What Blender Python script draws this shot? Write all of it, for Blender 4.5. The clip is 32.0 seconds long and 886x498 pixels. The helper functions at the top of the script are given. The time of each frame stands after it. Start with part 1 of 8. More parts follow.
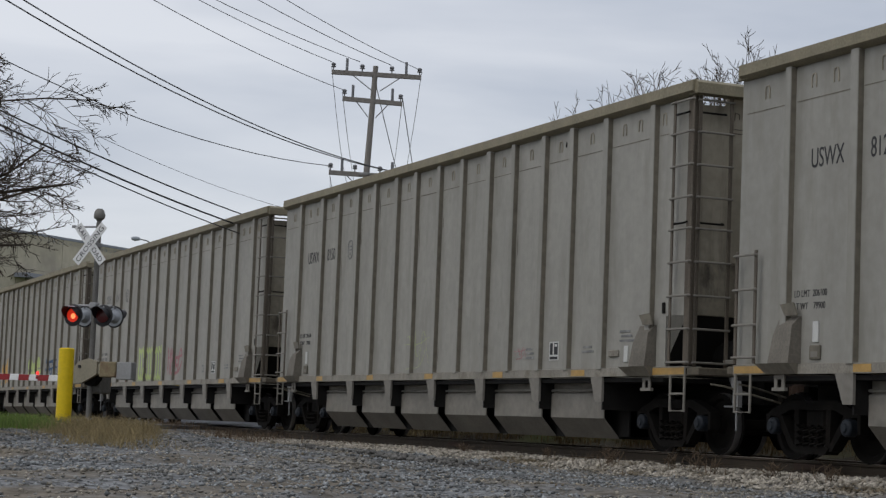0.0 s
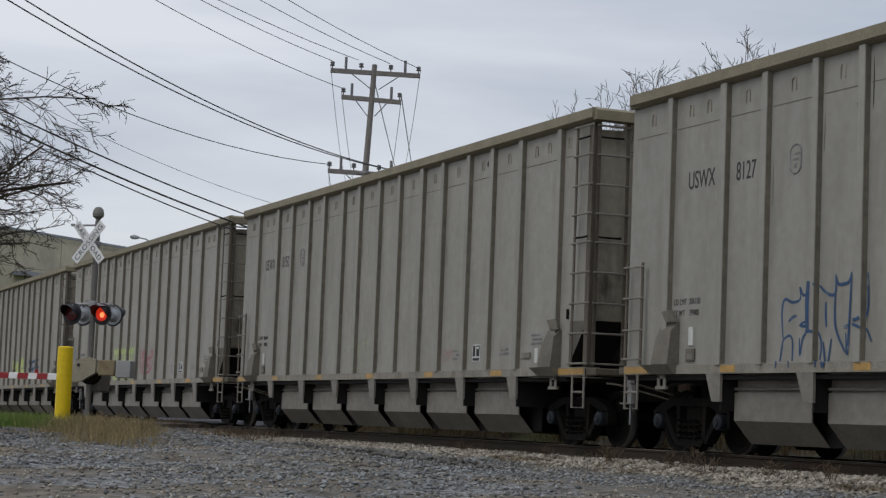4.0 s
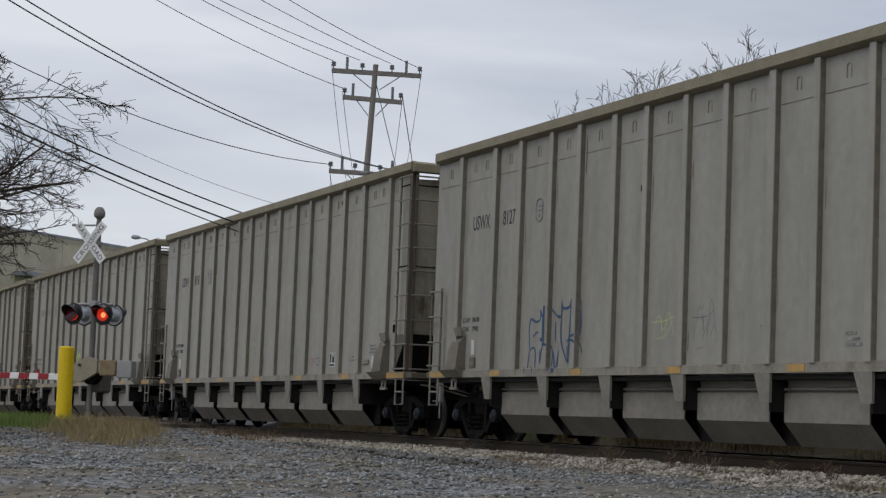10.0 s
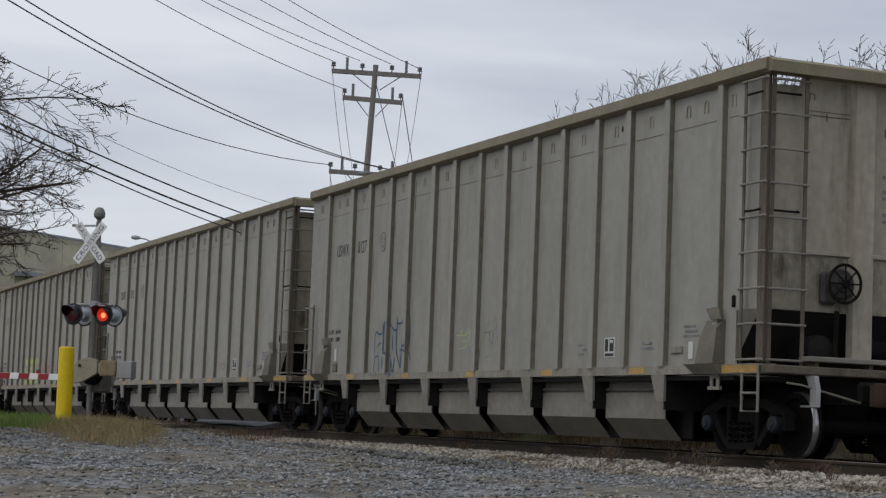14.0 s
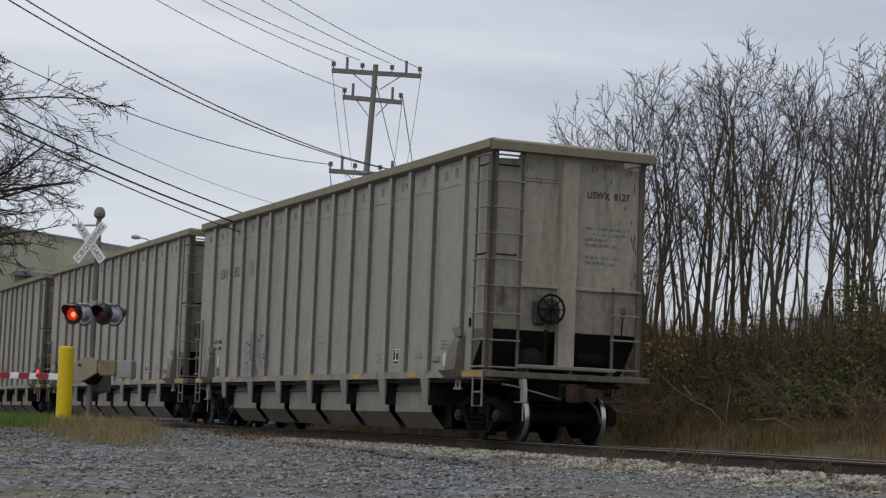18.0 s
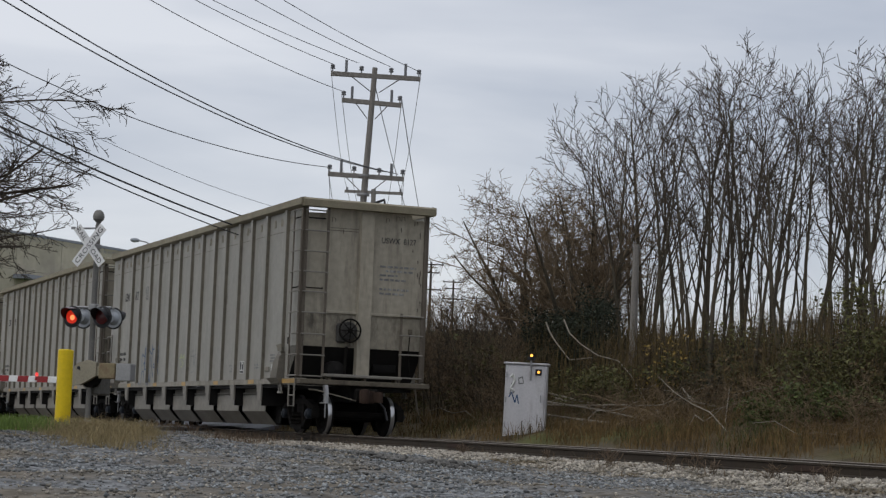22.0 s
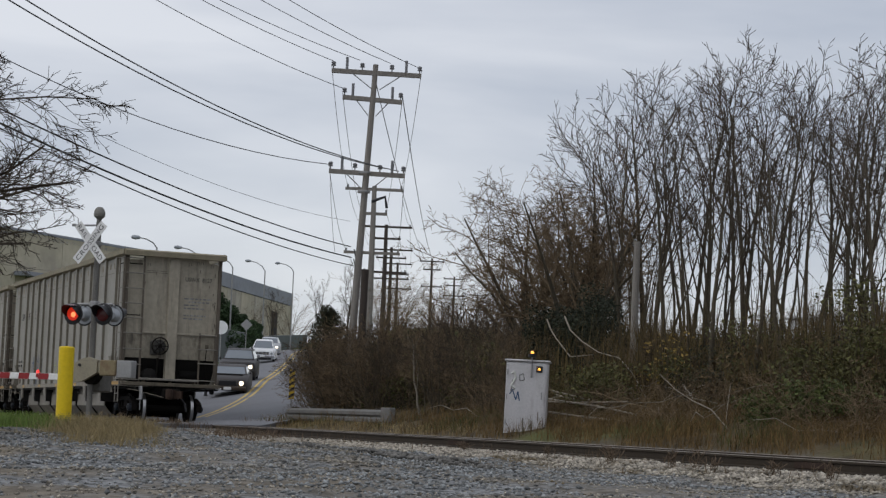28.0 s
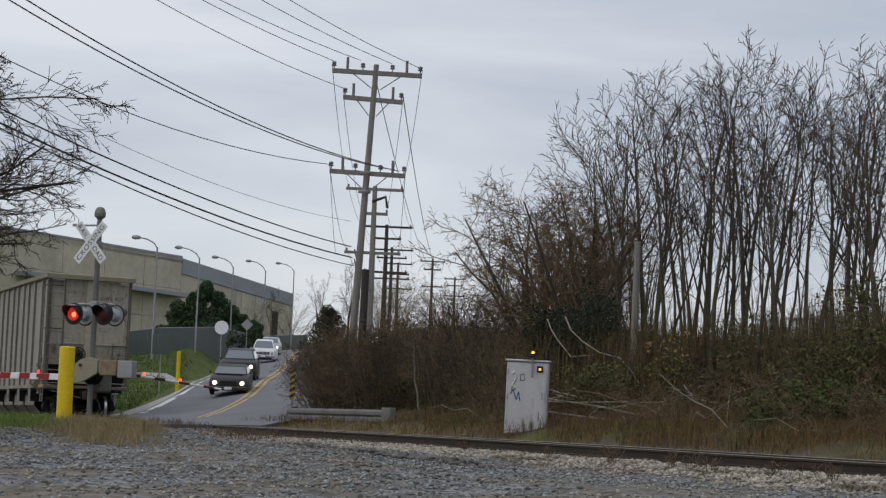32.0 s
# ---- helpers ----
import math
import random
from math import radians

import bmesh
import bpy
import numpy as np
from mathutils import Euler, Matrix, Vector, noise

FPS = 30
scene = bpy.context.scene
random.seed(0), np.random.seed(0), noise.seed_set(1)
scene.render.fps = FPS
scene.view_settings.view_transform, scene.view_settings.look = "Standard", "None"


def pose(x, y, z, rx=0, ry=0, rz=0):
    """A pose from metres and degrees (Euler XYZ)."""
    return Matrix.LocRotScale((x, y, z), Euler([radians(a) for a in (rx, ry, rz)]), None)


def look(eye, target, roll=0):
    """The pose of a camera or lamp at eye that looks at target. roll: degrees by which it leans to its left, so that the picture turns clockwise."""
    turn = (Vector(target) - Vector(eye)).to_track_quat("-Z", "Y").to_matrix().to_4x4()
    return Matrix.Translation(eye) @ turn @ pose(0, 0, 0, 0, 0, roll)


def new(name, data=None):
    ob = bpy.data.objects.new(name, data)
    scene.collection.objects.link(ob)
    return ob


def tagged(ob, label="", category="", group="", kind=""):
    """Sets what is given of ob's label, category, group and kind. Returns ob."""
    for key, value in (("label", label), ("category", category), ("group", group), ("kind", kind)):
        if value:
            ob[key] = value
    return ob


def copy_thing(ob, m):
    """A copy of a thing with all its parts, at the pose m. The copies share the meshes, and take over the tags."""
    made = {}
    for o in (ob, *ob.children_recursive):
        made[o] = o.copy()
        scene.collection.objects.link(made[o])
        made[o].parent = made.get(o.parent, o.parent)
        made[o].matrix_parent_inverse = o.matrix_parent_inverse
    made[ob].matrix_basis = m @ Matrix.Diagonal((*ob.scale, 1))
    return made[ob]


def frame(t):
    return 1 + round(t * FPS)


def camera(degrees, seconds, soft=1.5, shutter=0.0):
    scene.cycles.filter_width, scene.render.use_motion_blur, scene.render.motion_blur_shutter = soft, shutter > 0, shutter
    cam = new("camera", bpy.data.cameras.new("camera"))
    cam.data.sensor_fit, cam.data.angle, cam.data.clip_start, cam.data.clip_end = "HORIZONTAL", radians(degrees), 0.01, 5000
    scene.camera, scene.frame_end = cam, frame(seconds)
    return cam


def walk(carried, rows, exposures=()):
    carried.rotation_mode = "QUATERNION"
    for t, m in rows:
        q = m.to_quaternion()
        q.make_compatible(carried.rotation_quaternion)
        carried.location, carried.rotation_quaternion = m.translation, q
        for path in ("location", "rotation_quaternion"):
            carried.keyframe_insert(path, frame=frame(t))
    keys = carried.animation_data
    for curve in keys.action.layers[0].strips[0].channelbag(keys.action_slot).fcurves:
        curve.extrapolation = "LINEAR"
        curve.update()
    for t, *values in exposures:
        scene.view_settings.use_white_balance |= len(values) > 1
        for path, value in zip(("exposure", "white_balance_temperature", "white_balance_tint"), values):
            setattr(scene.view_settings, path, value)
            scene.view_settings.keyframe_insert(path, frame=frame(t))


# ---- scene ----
# ---------------------------------------------------------------- camera
EYE = Vector((0.0, 0.0, 0.2414))
YAW, PITCH, ROLL = 22.2436, 5.2323, 2.2353
# small shake of the hand-steadied camera: seconds, sideways and upward drift of the picture in degrees
SHAKE = [
    (0.0, 0.0, 0.045), (0.5, -0.022, 0.051), (1.0, -0.022, 0.022), (1.5, -0.034, 0.051), (2.0, -0.045, 0.062),
    (2.5, -0.034, 0.034), (3.0, -0.034, 0.0), (3.5, -0.034, 0.0), (5.5, -0.034, 0.0), (6.0, -0.034, 0.0),
    (6.5, -0.039, 0.0), (7.0, -0.045, 0.011), (7.5, 0.056, 0.011), (8.0, 0.062, -0.006), (8.5, 0.09, 0.0),
    (9.0, 0.107, 0.011), (9.5, -0.034, 0.0), (10.0, 0.0, 0.0), (12.0, 0.0, 0.0), (14.0, 0.0, 0.011),
    (16.5, 0.0, 0.0), (18.5, 0.0, 0.0), (19.0, -0.022, 0.0), (19.5, 0.0, 0.0), (20.0, 0.0, 0.0),
    (20.5, -0.022, 0.034), (21.0, -0.034, 0.034), (21.5, -0.039, 0.045), (22.0, -0.022, 0.09), (22.5, -0.022, 0.039),
    (23.0, 0.0, 0.0), (23.5, -0.051, 0.034), (24.0, -0.084, 0.0), (24.5, -0.045, 0.011), (25.0, -0.011, 0.034),
    (25.5, -0.034, -0.011), (27.5, 0.0, 0.034), (28.0, 0.0, 0.0), (28.5, 0.017, 0.051), (29.0, -0.022, 0.034),
    (29.5, -0.051, 0.045), (30.0, 0.0, 0.039), (30.5, -0.034, -0.056), (31.0, 0.017, 0.034), (31.5, 0.011, 0.034),
    (32.0, 0.017, 0.0)]


def aim(dx, dy):
    a, b = radians(YAW - dx), radians(PITCH + dy)
    way = Vector((-math.cos(a) * math.cos(b), math.sin(a) * math.cos(b), math.sin(b)))
    return look(EYE, EYE + way * 60, ROLL)


cam = camera(26.0, 32.0, soft=1.3)
walk(cam, [(t, aim(dx, dy)) for t, dx, dy in SHAKE])

# ---------------------------------------------------------------- light: overcast day
world = bpy.data.worlds.new("overcast_sky")
scene.world = world
world.use_nodes = True
wn, wl = world.node_tree.nodes, world.node_tree.links
wn.clear()


def wnode(kind, **kw):
    n = wn.new(kind)
    for k, v in kw.items():
        n.inputs[k.replace("_", " ")].default_value = v
    return n


SUN_EL, SUN_AZ = 50.0, 285.0
w_co = wnode("ShaderNodeTexCoord")
w_map = wnode("ShaderNodeMapping", Scale=(1.0, 1.0, 4.2), Rotation=(0.0, 0.12, 0.5))
w_big = wnode("ShaderNodeTexNoise", Scale=2.6, Detail=5.0, Roughness=0.5, Distortion=0.4)
w_ramp = wnode("ShaderNodeValToRGB")
w_ramp.color_ramp.elements[0].position, w_ramp.color_ramp.elements[1].position = 0.36, 0.66
w_ramp.color_ramp.elements[0].color, w_ramp.color_ramp.elements[1].color = (0.41, 0.435, 0.495, 1), (0.63, 0.64, 0.675, 1)
w_sky = wnode("ShaderNodeTexSky")
w_sky.sky_type, w_sky.sun_disc = "NISHITA", False
w_sky.sun_elevation, w_sky.sun_rotation = radians(SUN_EL), radians(90 - SUN_AZ)
w_mix = wn.new("ShaderNodeMix")
w_mix.data_type, w_mix.blend_type = "RGBA", "ADD"
w_mix.inputs["Factor"].default_value = 0.02
w_sep = wnode("ShaderNodeSeparateXYZ")
w_up = wn.new("ShaderNodeMapRange")
w_up.inputs["From Min"].default_value, w_up.inputs["From Max"].default_value = 0.2, 1.0
w_up.inputs["To Min"].default_value, w_up.inputs["To Max"].default_value = 1.0, 1.15
w_bg, w_out = wnode("ShaderNodeBackground"), wnode("ShaderNodeOutputWorld")
wl.new(w_co.outputs["Generated"], w_map.inputs["Vector"])
wl.new(w_map.outputs["Vector"], w_big.inputs["Vector"])
wl.new(w_big.outputs["Fac"], w_ramp.inputs["Fac"])
wl.new(w_ramp.outputs["Color"], w_mix.inputs["A"])
wl.new(w_sky.outputs["Color"], w_mix.inputs["B"])
wl.new(w_mix.outputs["Result"], w_bg.inputs["Color"])
wl.new(w_co.outputs["Generated"], w_sep.inputs["Vector"])
wl.new(w_sep.outputs["Z"], w_up.inputs["Value"])
# the cloud is brighter towards the hidden sun
w_dot, w_side, w_mul = wn.new("ShaderNodeVectorMath"), wn.new("ShaderNodeMath"), wn.new("ShaderNodeMath")
w_dot.operation, w_side.operation, w_mul.operation = "DOT_PRODUCT", "MULTIPLY_ADD", "MULTIPLY"
w_dot.inputs[1].default_value = (math.cos(radians(SUN_AZ)), math.sin(radians(SUN_AZ)), 0.0)
w_side.inputs[1].default_value, w_side.inputs[2].default_value = 0.10, 1.09
wl.new(w_co.outputs["Generated"], w_dot.inputs[0])
wl.new(w_dot.outputs["Value"], w_side.inputs[0])
wl.new(w_side.outputs[0], w_mul.inputs[0])
wl.new(w_up.outputs["Result"], w_mul.inputs[1])
wl.new(w_mul.outputs[0], w_bg.inputs["Strength"])
wl.new(w_bg.outputs["Background"], w_out.inputs["Surface"])

sun = new("sun", bpy.data.lights.new("sun", "SUN"))
sun.data.energy, sun.data.angle, sun.data.color = 0.7, radians(35), (1.0, 0.97, 0.92)
sun.matrix_world = look((60 * math.cos(radians(SUN_AZ)), 60 * math.sin(radians(SUN_AZ)), 60 * math.tan(radians(SUN_EL))), (0, 0, 0))
scene.view_settings.exposure = 0.0
# ---------------------------------------------------------------- materials
def material(name, base, rough=0.8, metal=0.0, var=0.25, scale=4.0, stretch=(1, 1, 1), fine=40.0, bump=0.15, bump_scale=None,
             second=None, second_at=(0.5, 0.7), second_scale=1.2, emit=None, power=0.0, spec=0.3, random_tint=0.0, island=0.0):
    """Principled surface: base colour broken by a coarse and a fine noise, an optional second colour in patches, and fine relief."""
    m = bpy.data.materials.new(name)
    m.use_nodes = True
    n, l = m.node_tree.nodes, m.node_tree.links
    p = n["Principled BSDF"]
    p.inputs["Roughness"].default_value, p.inputs["Metallic"].default_value = rough, metal
    p.inputs["Specular IOR Level"].default_value = spec
    co = n.new("ShaderNodeTexCoord")
    mp = n.new("ShaderNodeMapping")
    mp.inputs["Scale"].default_value = stretch
    l.new(co.outputs["Object"], mp.inputs["Vector"])
    coarse, grain = n.new("ShaderNodeTexNoise"), n.new("ShaderNodeTexNoise")
    coarse.inputs["Scale"].default_value, coarse.inputs["Detail"].default_value = scale, 6
    grain.inputs["Scale"].default_value, grain.inputs["Detail"].default_value = fine, 4
    l.new(mp.outputs["Vector"], coarse.inputs["Vector"])
    l.new(co.outputs["Object"], grain.inputs["Vector"])
    both = n.new("ShaderNodeMath")
    both.operation = "ADD"
    l.new(coarse.outputs["Fac"], both.inputs[0])
    l.new(grain.outputs["Fac"], both.inputs[1])
    rng = n.new("ShaderNodeMapRange")
    rng.inputs["From Min"].default_value, rng.inputs["From Max"].default_value = 0.65, 1.35
    rng.inputs["To Min"].default_value, rng.inputs["To Max"].default_value = 1 - var, 1 + var
    l.new(both.outputs[0], rng.inputs["Value"])
    mul = n.new("ShaderNodeMix")
    mul.data_type, mul.blend_type = "RGBA", "MULTIPLY"
    mul.inputs["Factor"].default_value = 1
    mul.inputs["A"].default_value = (*base, 1)
    l.new(rng.outputs["Result"], mul.inputs["B"])
    colour = mul.outputs["Result"]
    if second:
        patch, step = n.new("ShaderNodeTexNoise"), n.new("ShaderNodeMapRange")
        patch.inputs["Scale"].default_value, patch.inputs["Detail"].default_value = second_scale, 8
        patch.inputs["Roughness"].default_value = 0.65
        l.new(mp.outputs["Vector"], patch.inputs["Vector"])
        step.inputs["From Min"].default_value, step.inputs["From Max"].default_value = second_at
        l.new(patch.outputs["Fac"], step.inputs["Value"])
        mix = n.new("ShaderNodeMix")
        mix.data_type = "RGBA"
        mix.inputs["B"].default_value = (*second, 1)
        l.new(step.outputs["Result"], mix.inputs["Factor"])
        l.new(colour, mix.inputs["A"])
        colour = mix.outputs["Result"]
    if random_tint or island:
        src = n.new("ShaderNodeObjectInfo").outputs["Random"] if random_tint else n.new("ShaderNodeNewGeometry").outputs["Random Per Island"]
        r2 = n.new("ShaderNodeMapRange")
        k = random_tint or island
        r2.inputs["To Min"].default_value, r2.inputs["To Max"].default_value = 1 - k, 1 + k
        l.new(src, r2.inputs["Value"])
        m2 = n.new("ShaderNodeMix")
        m2.data_type, m2.blend_type = "RGBA", "MULTIPLY"
        m2.inputs["Factor"].default_value = 1
        l.new(colour, m2.inputs["A"])
        l.new(r2.outputs["Result"], m2.inputs["B"])
        colour = m2.outputs["Result"]
    l.new(colour, p.inputs["Base Color"])
    if bump:
        b = n.new("ShaderNodeBump")
        b.inputs["Strength"].default_value, b.inputs["Distance"].default_value = bump, 0.02
        if bump_scale:
            g2 = n.new("ShaderNodeTexNoise")
            g2.inputs["Scale"].default_value, g2.inputs["Detail"].default_value = bump_scale, 5
            l.new(co.outputs["Object"], g2.inputs["Vector"])
            l.new(g2.outputs["Fac"], b.inputs["Height"])
        else:
            l.new(both.outputs[0], b.inputs["Height"])
        l.new(b.outputs["Normal"], p.inputs["Normal"])
    if emit:
        p.inputs["Emission Color"].default_value = (*emit, 1)
        p.inputs["Emission Strength"].default_value = power
    return m


MAT = {}


def mats():
    a = MAT
    a["paint"] = material("weathered_grey_paint", (0.278, 0.268, 0.236), 0.62, var=0.12, scale=1.3, stretch=(1.8, 1.8, 0.35), fine=7, bump=0.02,
                          second=(0.205, 0.196, 0.166), second_at=(0.48, 0.78), second_scale=1.6, random_tint=0.04)
    a["paint_end"] = material("grimy_grey_paint", (0.305, 0.275, 0.215), 0.7, var=0.2, scale=1.4, stretch=(2.5, 2.5, 0.35), fine=7, bump=0.06,
                              second=(0.13, 0.115, 0.09), second_at=(0.5, 0.78), second_scale=1.7)
    a["rim"] = material("bare_weathered_rim", (0.21, 0.185, 0.125), 0.7, var=0.25, scale=2.5, fine=30, bump=0.1, second=(0.22, 0.19, 0.14), second_at=(0.5, 0.75), random_tint=0.06)
    a["tub"] = material("road_dirt_grey_paint", (0.185, 0.172, 0.147), 0.72, var=0.2, scale=1.5, stretch=(1.2, 1.2, 1.8), fine=9, bump=0.06, second=(0.24, 0.22, 0.19), second_at=(0.52, 0.8), random_tint=0.05)
    a["grime"] = material("brake_dust_steel", (0.0085, 0.0075, 0.0065), 0.9, var=0.35, scale=5, fine=50, bump=0.2, second=(0.022, 0.018, 0.014), second_at=(0.55, 0.8), spec=0.1)
    # near-black for parts under and inside the wagon: shade put into the colour
    a["inner"] = material("shade_black_underframe_steel", (0.010, 0.009, 0.008), 0.9, var=0.3, scale=4, fine=40, bump=0.15)
    a["post_rust"] = material("brown_rusted_post", (0.105, 0.088, 0.068), 0.8, var=0.3, scale=3, stretch=(3, 3, 0.6), fine=40, bump=0.15, second=(0.17, 0.15, 0.12), second_at=(0.55, 0.75))
    a["rail_guard"] = material("weathered_guard_rail_steel", (0.15, 0.145, 0.135), 0.7, 0.2, var=0.25, scale=2, fine=25, bump=0.08, second=(0.09, 0.07, 0.05), second_at=(0.55, 0.8))
    a["tub_low"] = material("brown_dirt_caked_steel", (0.15, 0.136, 0.113), 0.85, var=0.25, scale=2, fine=30, bump=0.1, second=(0.13, 0.115, 0.095), second_at=(0.55, 0.8), spec=0.15)
    a["mast_grey"] = material("dark_weathered_galvanised_mast", (0.13, 0.125, 0.115), 0.7, 0.15, var=0.25, scale=3, stretch=(3, 3, 0.5), fine=30, bump=0.05)
    a["bank_olive"] = material("olive_bank_weeds", (0.062, 0.066, 0.022), 0.9, var=0.35, scale=1.2, fine=9, bump=0.0, island=0.5)
    a["cane"] = material("brown_dry_canes", (0.085, 0.062, 0.026), 0.95, var=0.35, scale=1.5, fine=9, bump=0.0, island=0.55)
    a["end_grime"] = material("soot_and_rust_on_end_steel", (0.115, 0.098, 0.072), 0.8, var=0.3, scale=2.5, fine=25, bump=0.1, second=(0.05, 0.04, 0.03), second_at=(0.48, 0.7), second_scale=2.5)
    a["gear"] = material("oily_dark_grey_casting", (0.042, 0.040, 0.036), 0.7, var=0.3, scale=5, fine=30, bump=0.1)
    a["end_low"] = material("sooty_lower_end_paint", (0.24, 0.215, 0.165), 0.75, var=0.25, scale=2.0, stretch=(1.6, 1.6, 0.6), fine=9, bump=0.06, second=(0.035, 0.03, 0.024), second_at=(0.50, 0.72), second_scale=2.0)
    a["sill"] = material("road_dirt_on_grey_sill", (0.24, 0.222, 0.185), 0.7, var=0.28, scale=2.2, stretch=(1.5, 1.5, 1.0), fine=30, bump=0.06, second=(0.15, 0.125, 0.09), second_at=(0.5, 0.72), second_scale=2.5)
    # darker brown holding both dirt and painted shade, chiefly for rib flanks
    a["flank"] = material("shade_and_dirt_brown", (0.15, 0.135, 0.105), 0.8, var=0.3, scale=1.5, stretch=(2, 2, 0.4), fine=9, bump=0.03)
    a["tread"] = material("worn_wheel_tread", (0.45, 0.45, 0.45), 0.28, 0.9, var=0.08, fine=60, bump=0.02)
    a["amber"] = material("amber_reflective_tape", (0.40, 0.245, 0.075), 0.5, var=0.22, scale=7, fine=60, bump=0.05, second=(0.30, 0.2, 0.09), second_at=(0.55, 0.75), second_scale=6)
    a["black_paint"] = material("black_stencil_paint", (0.035, 0.035, 0.037), 0.7, var=0.3, scale=9, fine=70, bump=0.0, second=(0.2, 0.2, 0.19), second_at=(0.64, 0.85), second_scale=14)
    a["faint_paint"] = material("faded_stencil_paint", (0.17, 0.17, 0.165), 0.7, var=0.3, scale=9, fine=70, bump=0.0, second=(0.34, 0.34, 0.32), second_at=(0.5, 0.7), second_scale=9)
    a["decal_white"] = material("white_decal", (0.52, 0.52, 0.49), 0.6, var=0.1, fine=40, bump=0.0)
    a["blue_spray"] = material("blue_spray_paint", (0.035, 0.075, 0.15), 0.7, var=0.3, scale=6, fine=50, bump=0.0, second=(0.25, 0.28, 0.3), second_at=(0.58, 0.75), second_scale=5)
    a["green_spray"] = material("pale_green_spray_paint", (0.42, 0.50, 0.19), 0.7, var=0.25, scale=5, fine=50, bump=0.0, second=(0.42, 0.42, 0.38), second_at=(0.55, 0.75), second_scale=4)
    a["orange_spray"] = material("orange_spray_paint", (0.50, 0.30, 0.09), 0.7, var=0.25, scale=5, fine=50, bump=0.0, second=(0.42, 0.40, 0.34), second_at=(0.6, 0.8), second_scale=4)
    a["pink_spray"] = material("faded_pink_spray_paint", (0.33, 0.15, 0.16), 0.7, var=0.25, scale=5, fine=50, bump=0.0, second=(0.42, 0.41, 0.39), second_at=(0.52, 0.7), second_scale=5)
    a["rust"] = material("rusty_cast_steel", (0.036, 0.021, 0.014), 0.85, var=0.35, scale=6, fine=50, bump=0.25)
    a["rail"] = material("rusty_rail_side", (0.034, 0.025, 0.016), 0.8, var=0.3, scale=5, fine=50, bump=0.2)
    a["rail_top"] = material("worn_rail_head", (0.26, 0.225, 0.19), 0.5, 0.4, var=0.15, fine=60, bump=0.03)
    a["sleeper"] = material("weathered_timber_sleeper", (0.06, 0.048, 0.04), 0.9, var=0.35, scale=3, stretch=(6, 0.8, 6), fine=40, bump=0.4, random_tint=0.25)
    a["ballast"] = material("pale_limestone_ballast", (0.315, 0.285, 0.235), 0.9, var=0.35, scale=8, fine=50, bump=0.3, second=(0.12, 0.095, 0.06), second_at=(0.52, 0.62), second_scale=1.3, island=0.45)
    a["gravel"] = material("blue_grey_crushed_stone", (0.195, 0.204, 0.205), 0.85, var=0.35, scale=8, fine=50, bump=0.3, second=(0.19, 0.165, 0.125), second_at=(0.50, 0.64), second_scale=0.45, island=0.6)
    a["ground"] = ground_material()
    a["asphalt"] = material("worn_asphalt", (0.135, 0.138, 0.15), 0.75, var=0.18, scale=0.35, fine=9, bump=0.15, second=(0.165, 0.165, 0.17), second_at=(0.5, 0.75), second_scale=0.12)
    a["concrete"] = material("pale_concrete", (0.33, 0.32, 0.30), 0.85, var=0.15, scale=0.8, fine=12, bump=0.12, second=(0.3, 0.29, 0.27), second_at=(0.55, 0.8))
    a["yellow_line"] = material("worn_yellow_road_paint", (0.52, 0.37, 0.10), 0.75, var=0.2, scale=1, fine=12, bump=0.0, second=(0.3, 0.27, 0.2), second_at=(0.6, 0.75))
    a["white_line"] = material("worn_white_road_paint", (0.62, 0.62, 0.6), 0.75, var=0.2, scale=1, fine=12, bump=0.0)
    a["yellow"] = material("yellow_bollard_paint", (0.66, 0.47, 0.008), 0.45, var=0.1, scale=2, fine=18, bump=0.05, second=(0.4, 0.28, 0.03), second_at=(0.62, 0.8))
    a["white_paint"] = material("aged_white_sign_paint", (0.68, 0.68, 0.67), 0.55, var=0.1, scale=3, fine=25, bump=0.03, second=(0.42, 0.42, 0.4), second_at=(0.6, 0.8))
    a["galv"] = material("galvanised_steel", (0.27, 0.27, 0.268), 0.5, 0.35, var=0.14, scale=3, fine=30, bump=0.05, second=(0.3, 0.29, 0.27), second_at=(0.55, 0.8))
    a["cabinet"] = material("dull_aluminium_cabinet", (0.47, 0.46, 0.465), 0.55, 0.25, var=0.12, scale=1.6, stretch=(2, 2, 0.4), fine=22, bump=0.05, second=(0.3, 0.27, 0.26), second_at=(0.55, 0.8), second_scale=1.5)
    a["black"] = material("matt_black_enamel", (0.018, 0.018, 0.02), 0.5, var=0.2, scale=5, fine=40, bump=0.05)
    a["red_lit"] = material("lit_red_lamp_lens", (0.5, 0.03, 0.02), 0.3, var=0.05, bump=0.0, emit=(1.0, 0.045, 0.015), power=0.36)
    a["hot_lit"] = material("lamp_filament_glow", (0.9, 0.5, 0.3), 0.3, var=0.05, bump=0.0, emit=(1.0, 0.24, 0.06), power=1.15)
    a["red_dark"] = material("unlit_red_lens", (0.075, 0.012, 0.012), 0.25, var=0.15, fine=50, bump=0.05)
    a["red_band"] = material("faded_red_reflective_band", (0.24, 0.02, 0.022), 0.5, var=0.15, scale=4, fine=30, bump=0.0)
    a["amber_lit"] = material("lit_amber_lamp", (0.9, 0.5, 0.1), 0.3, var=0.05, bump=0.0, emit=(1.0, 0.42, 0.06), power=1.7)
    a["amber_dull"] = material("unlit_amber_plastic", (0.16, 0.07, 0.015), 0.4, var=0.1, bump=0.0)
    a["pole"] = material("weathered_grey_utility_pole_timber", (0.20, 0.185, 0.165), 0.9, var=0.28, scale=2, stretch=(8, 8, 0.35), fine=30, bump=0.3)
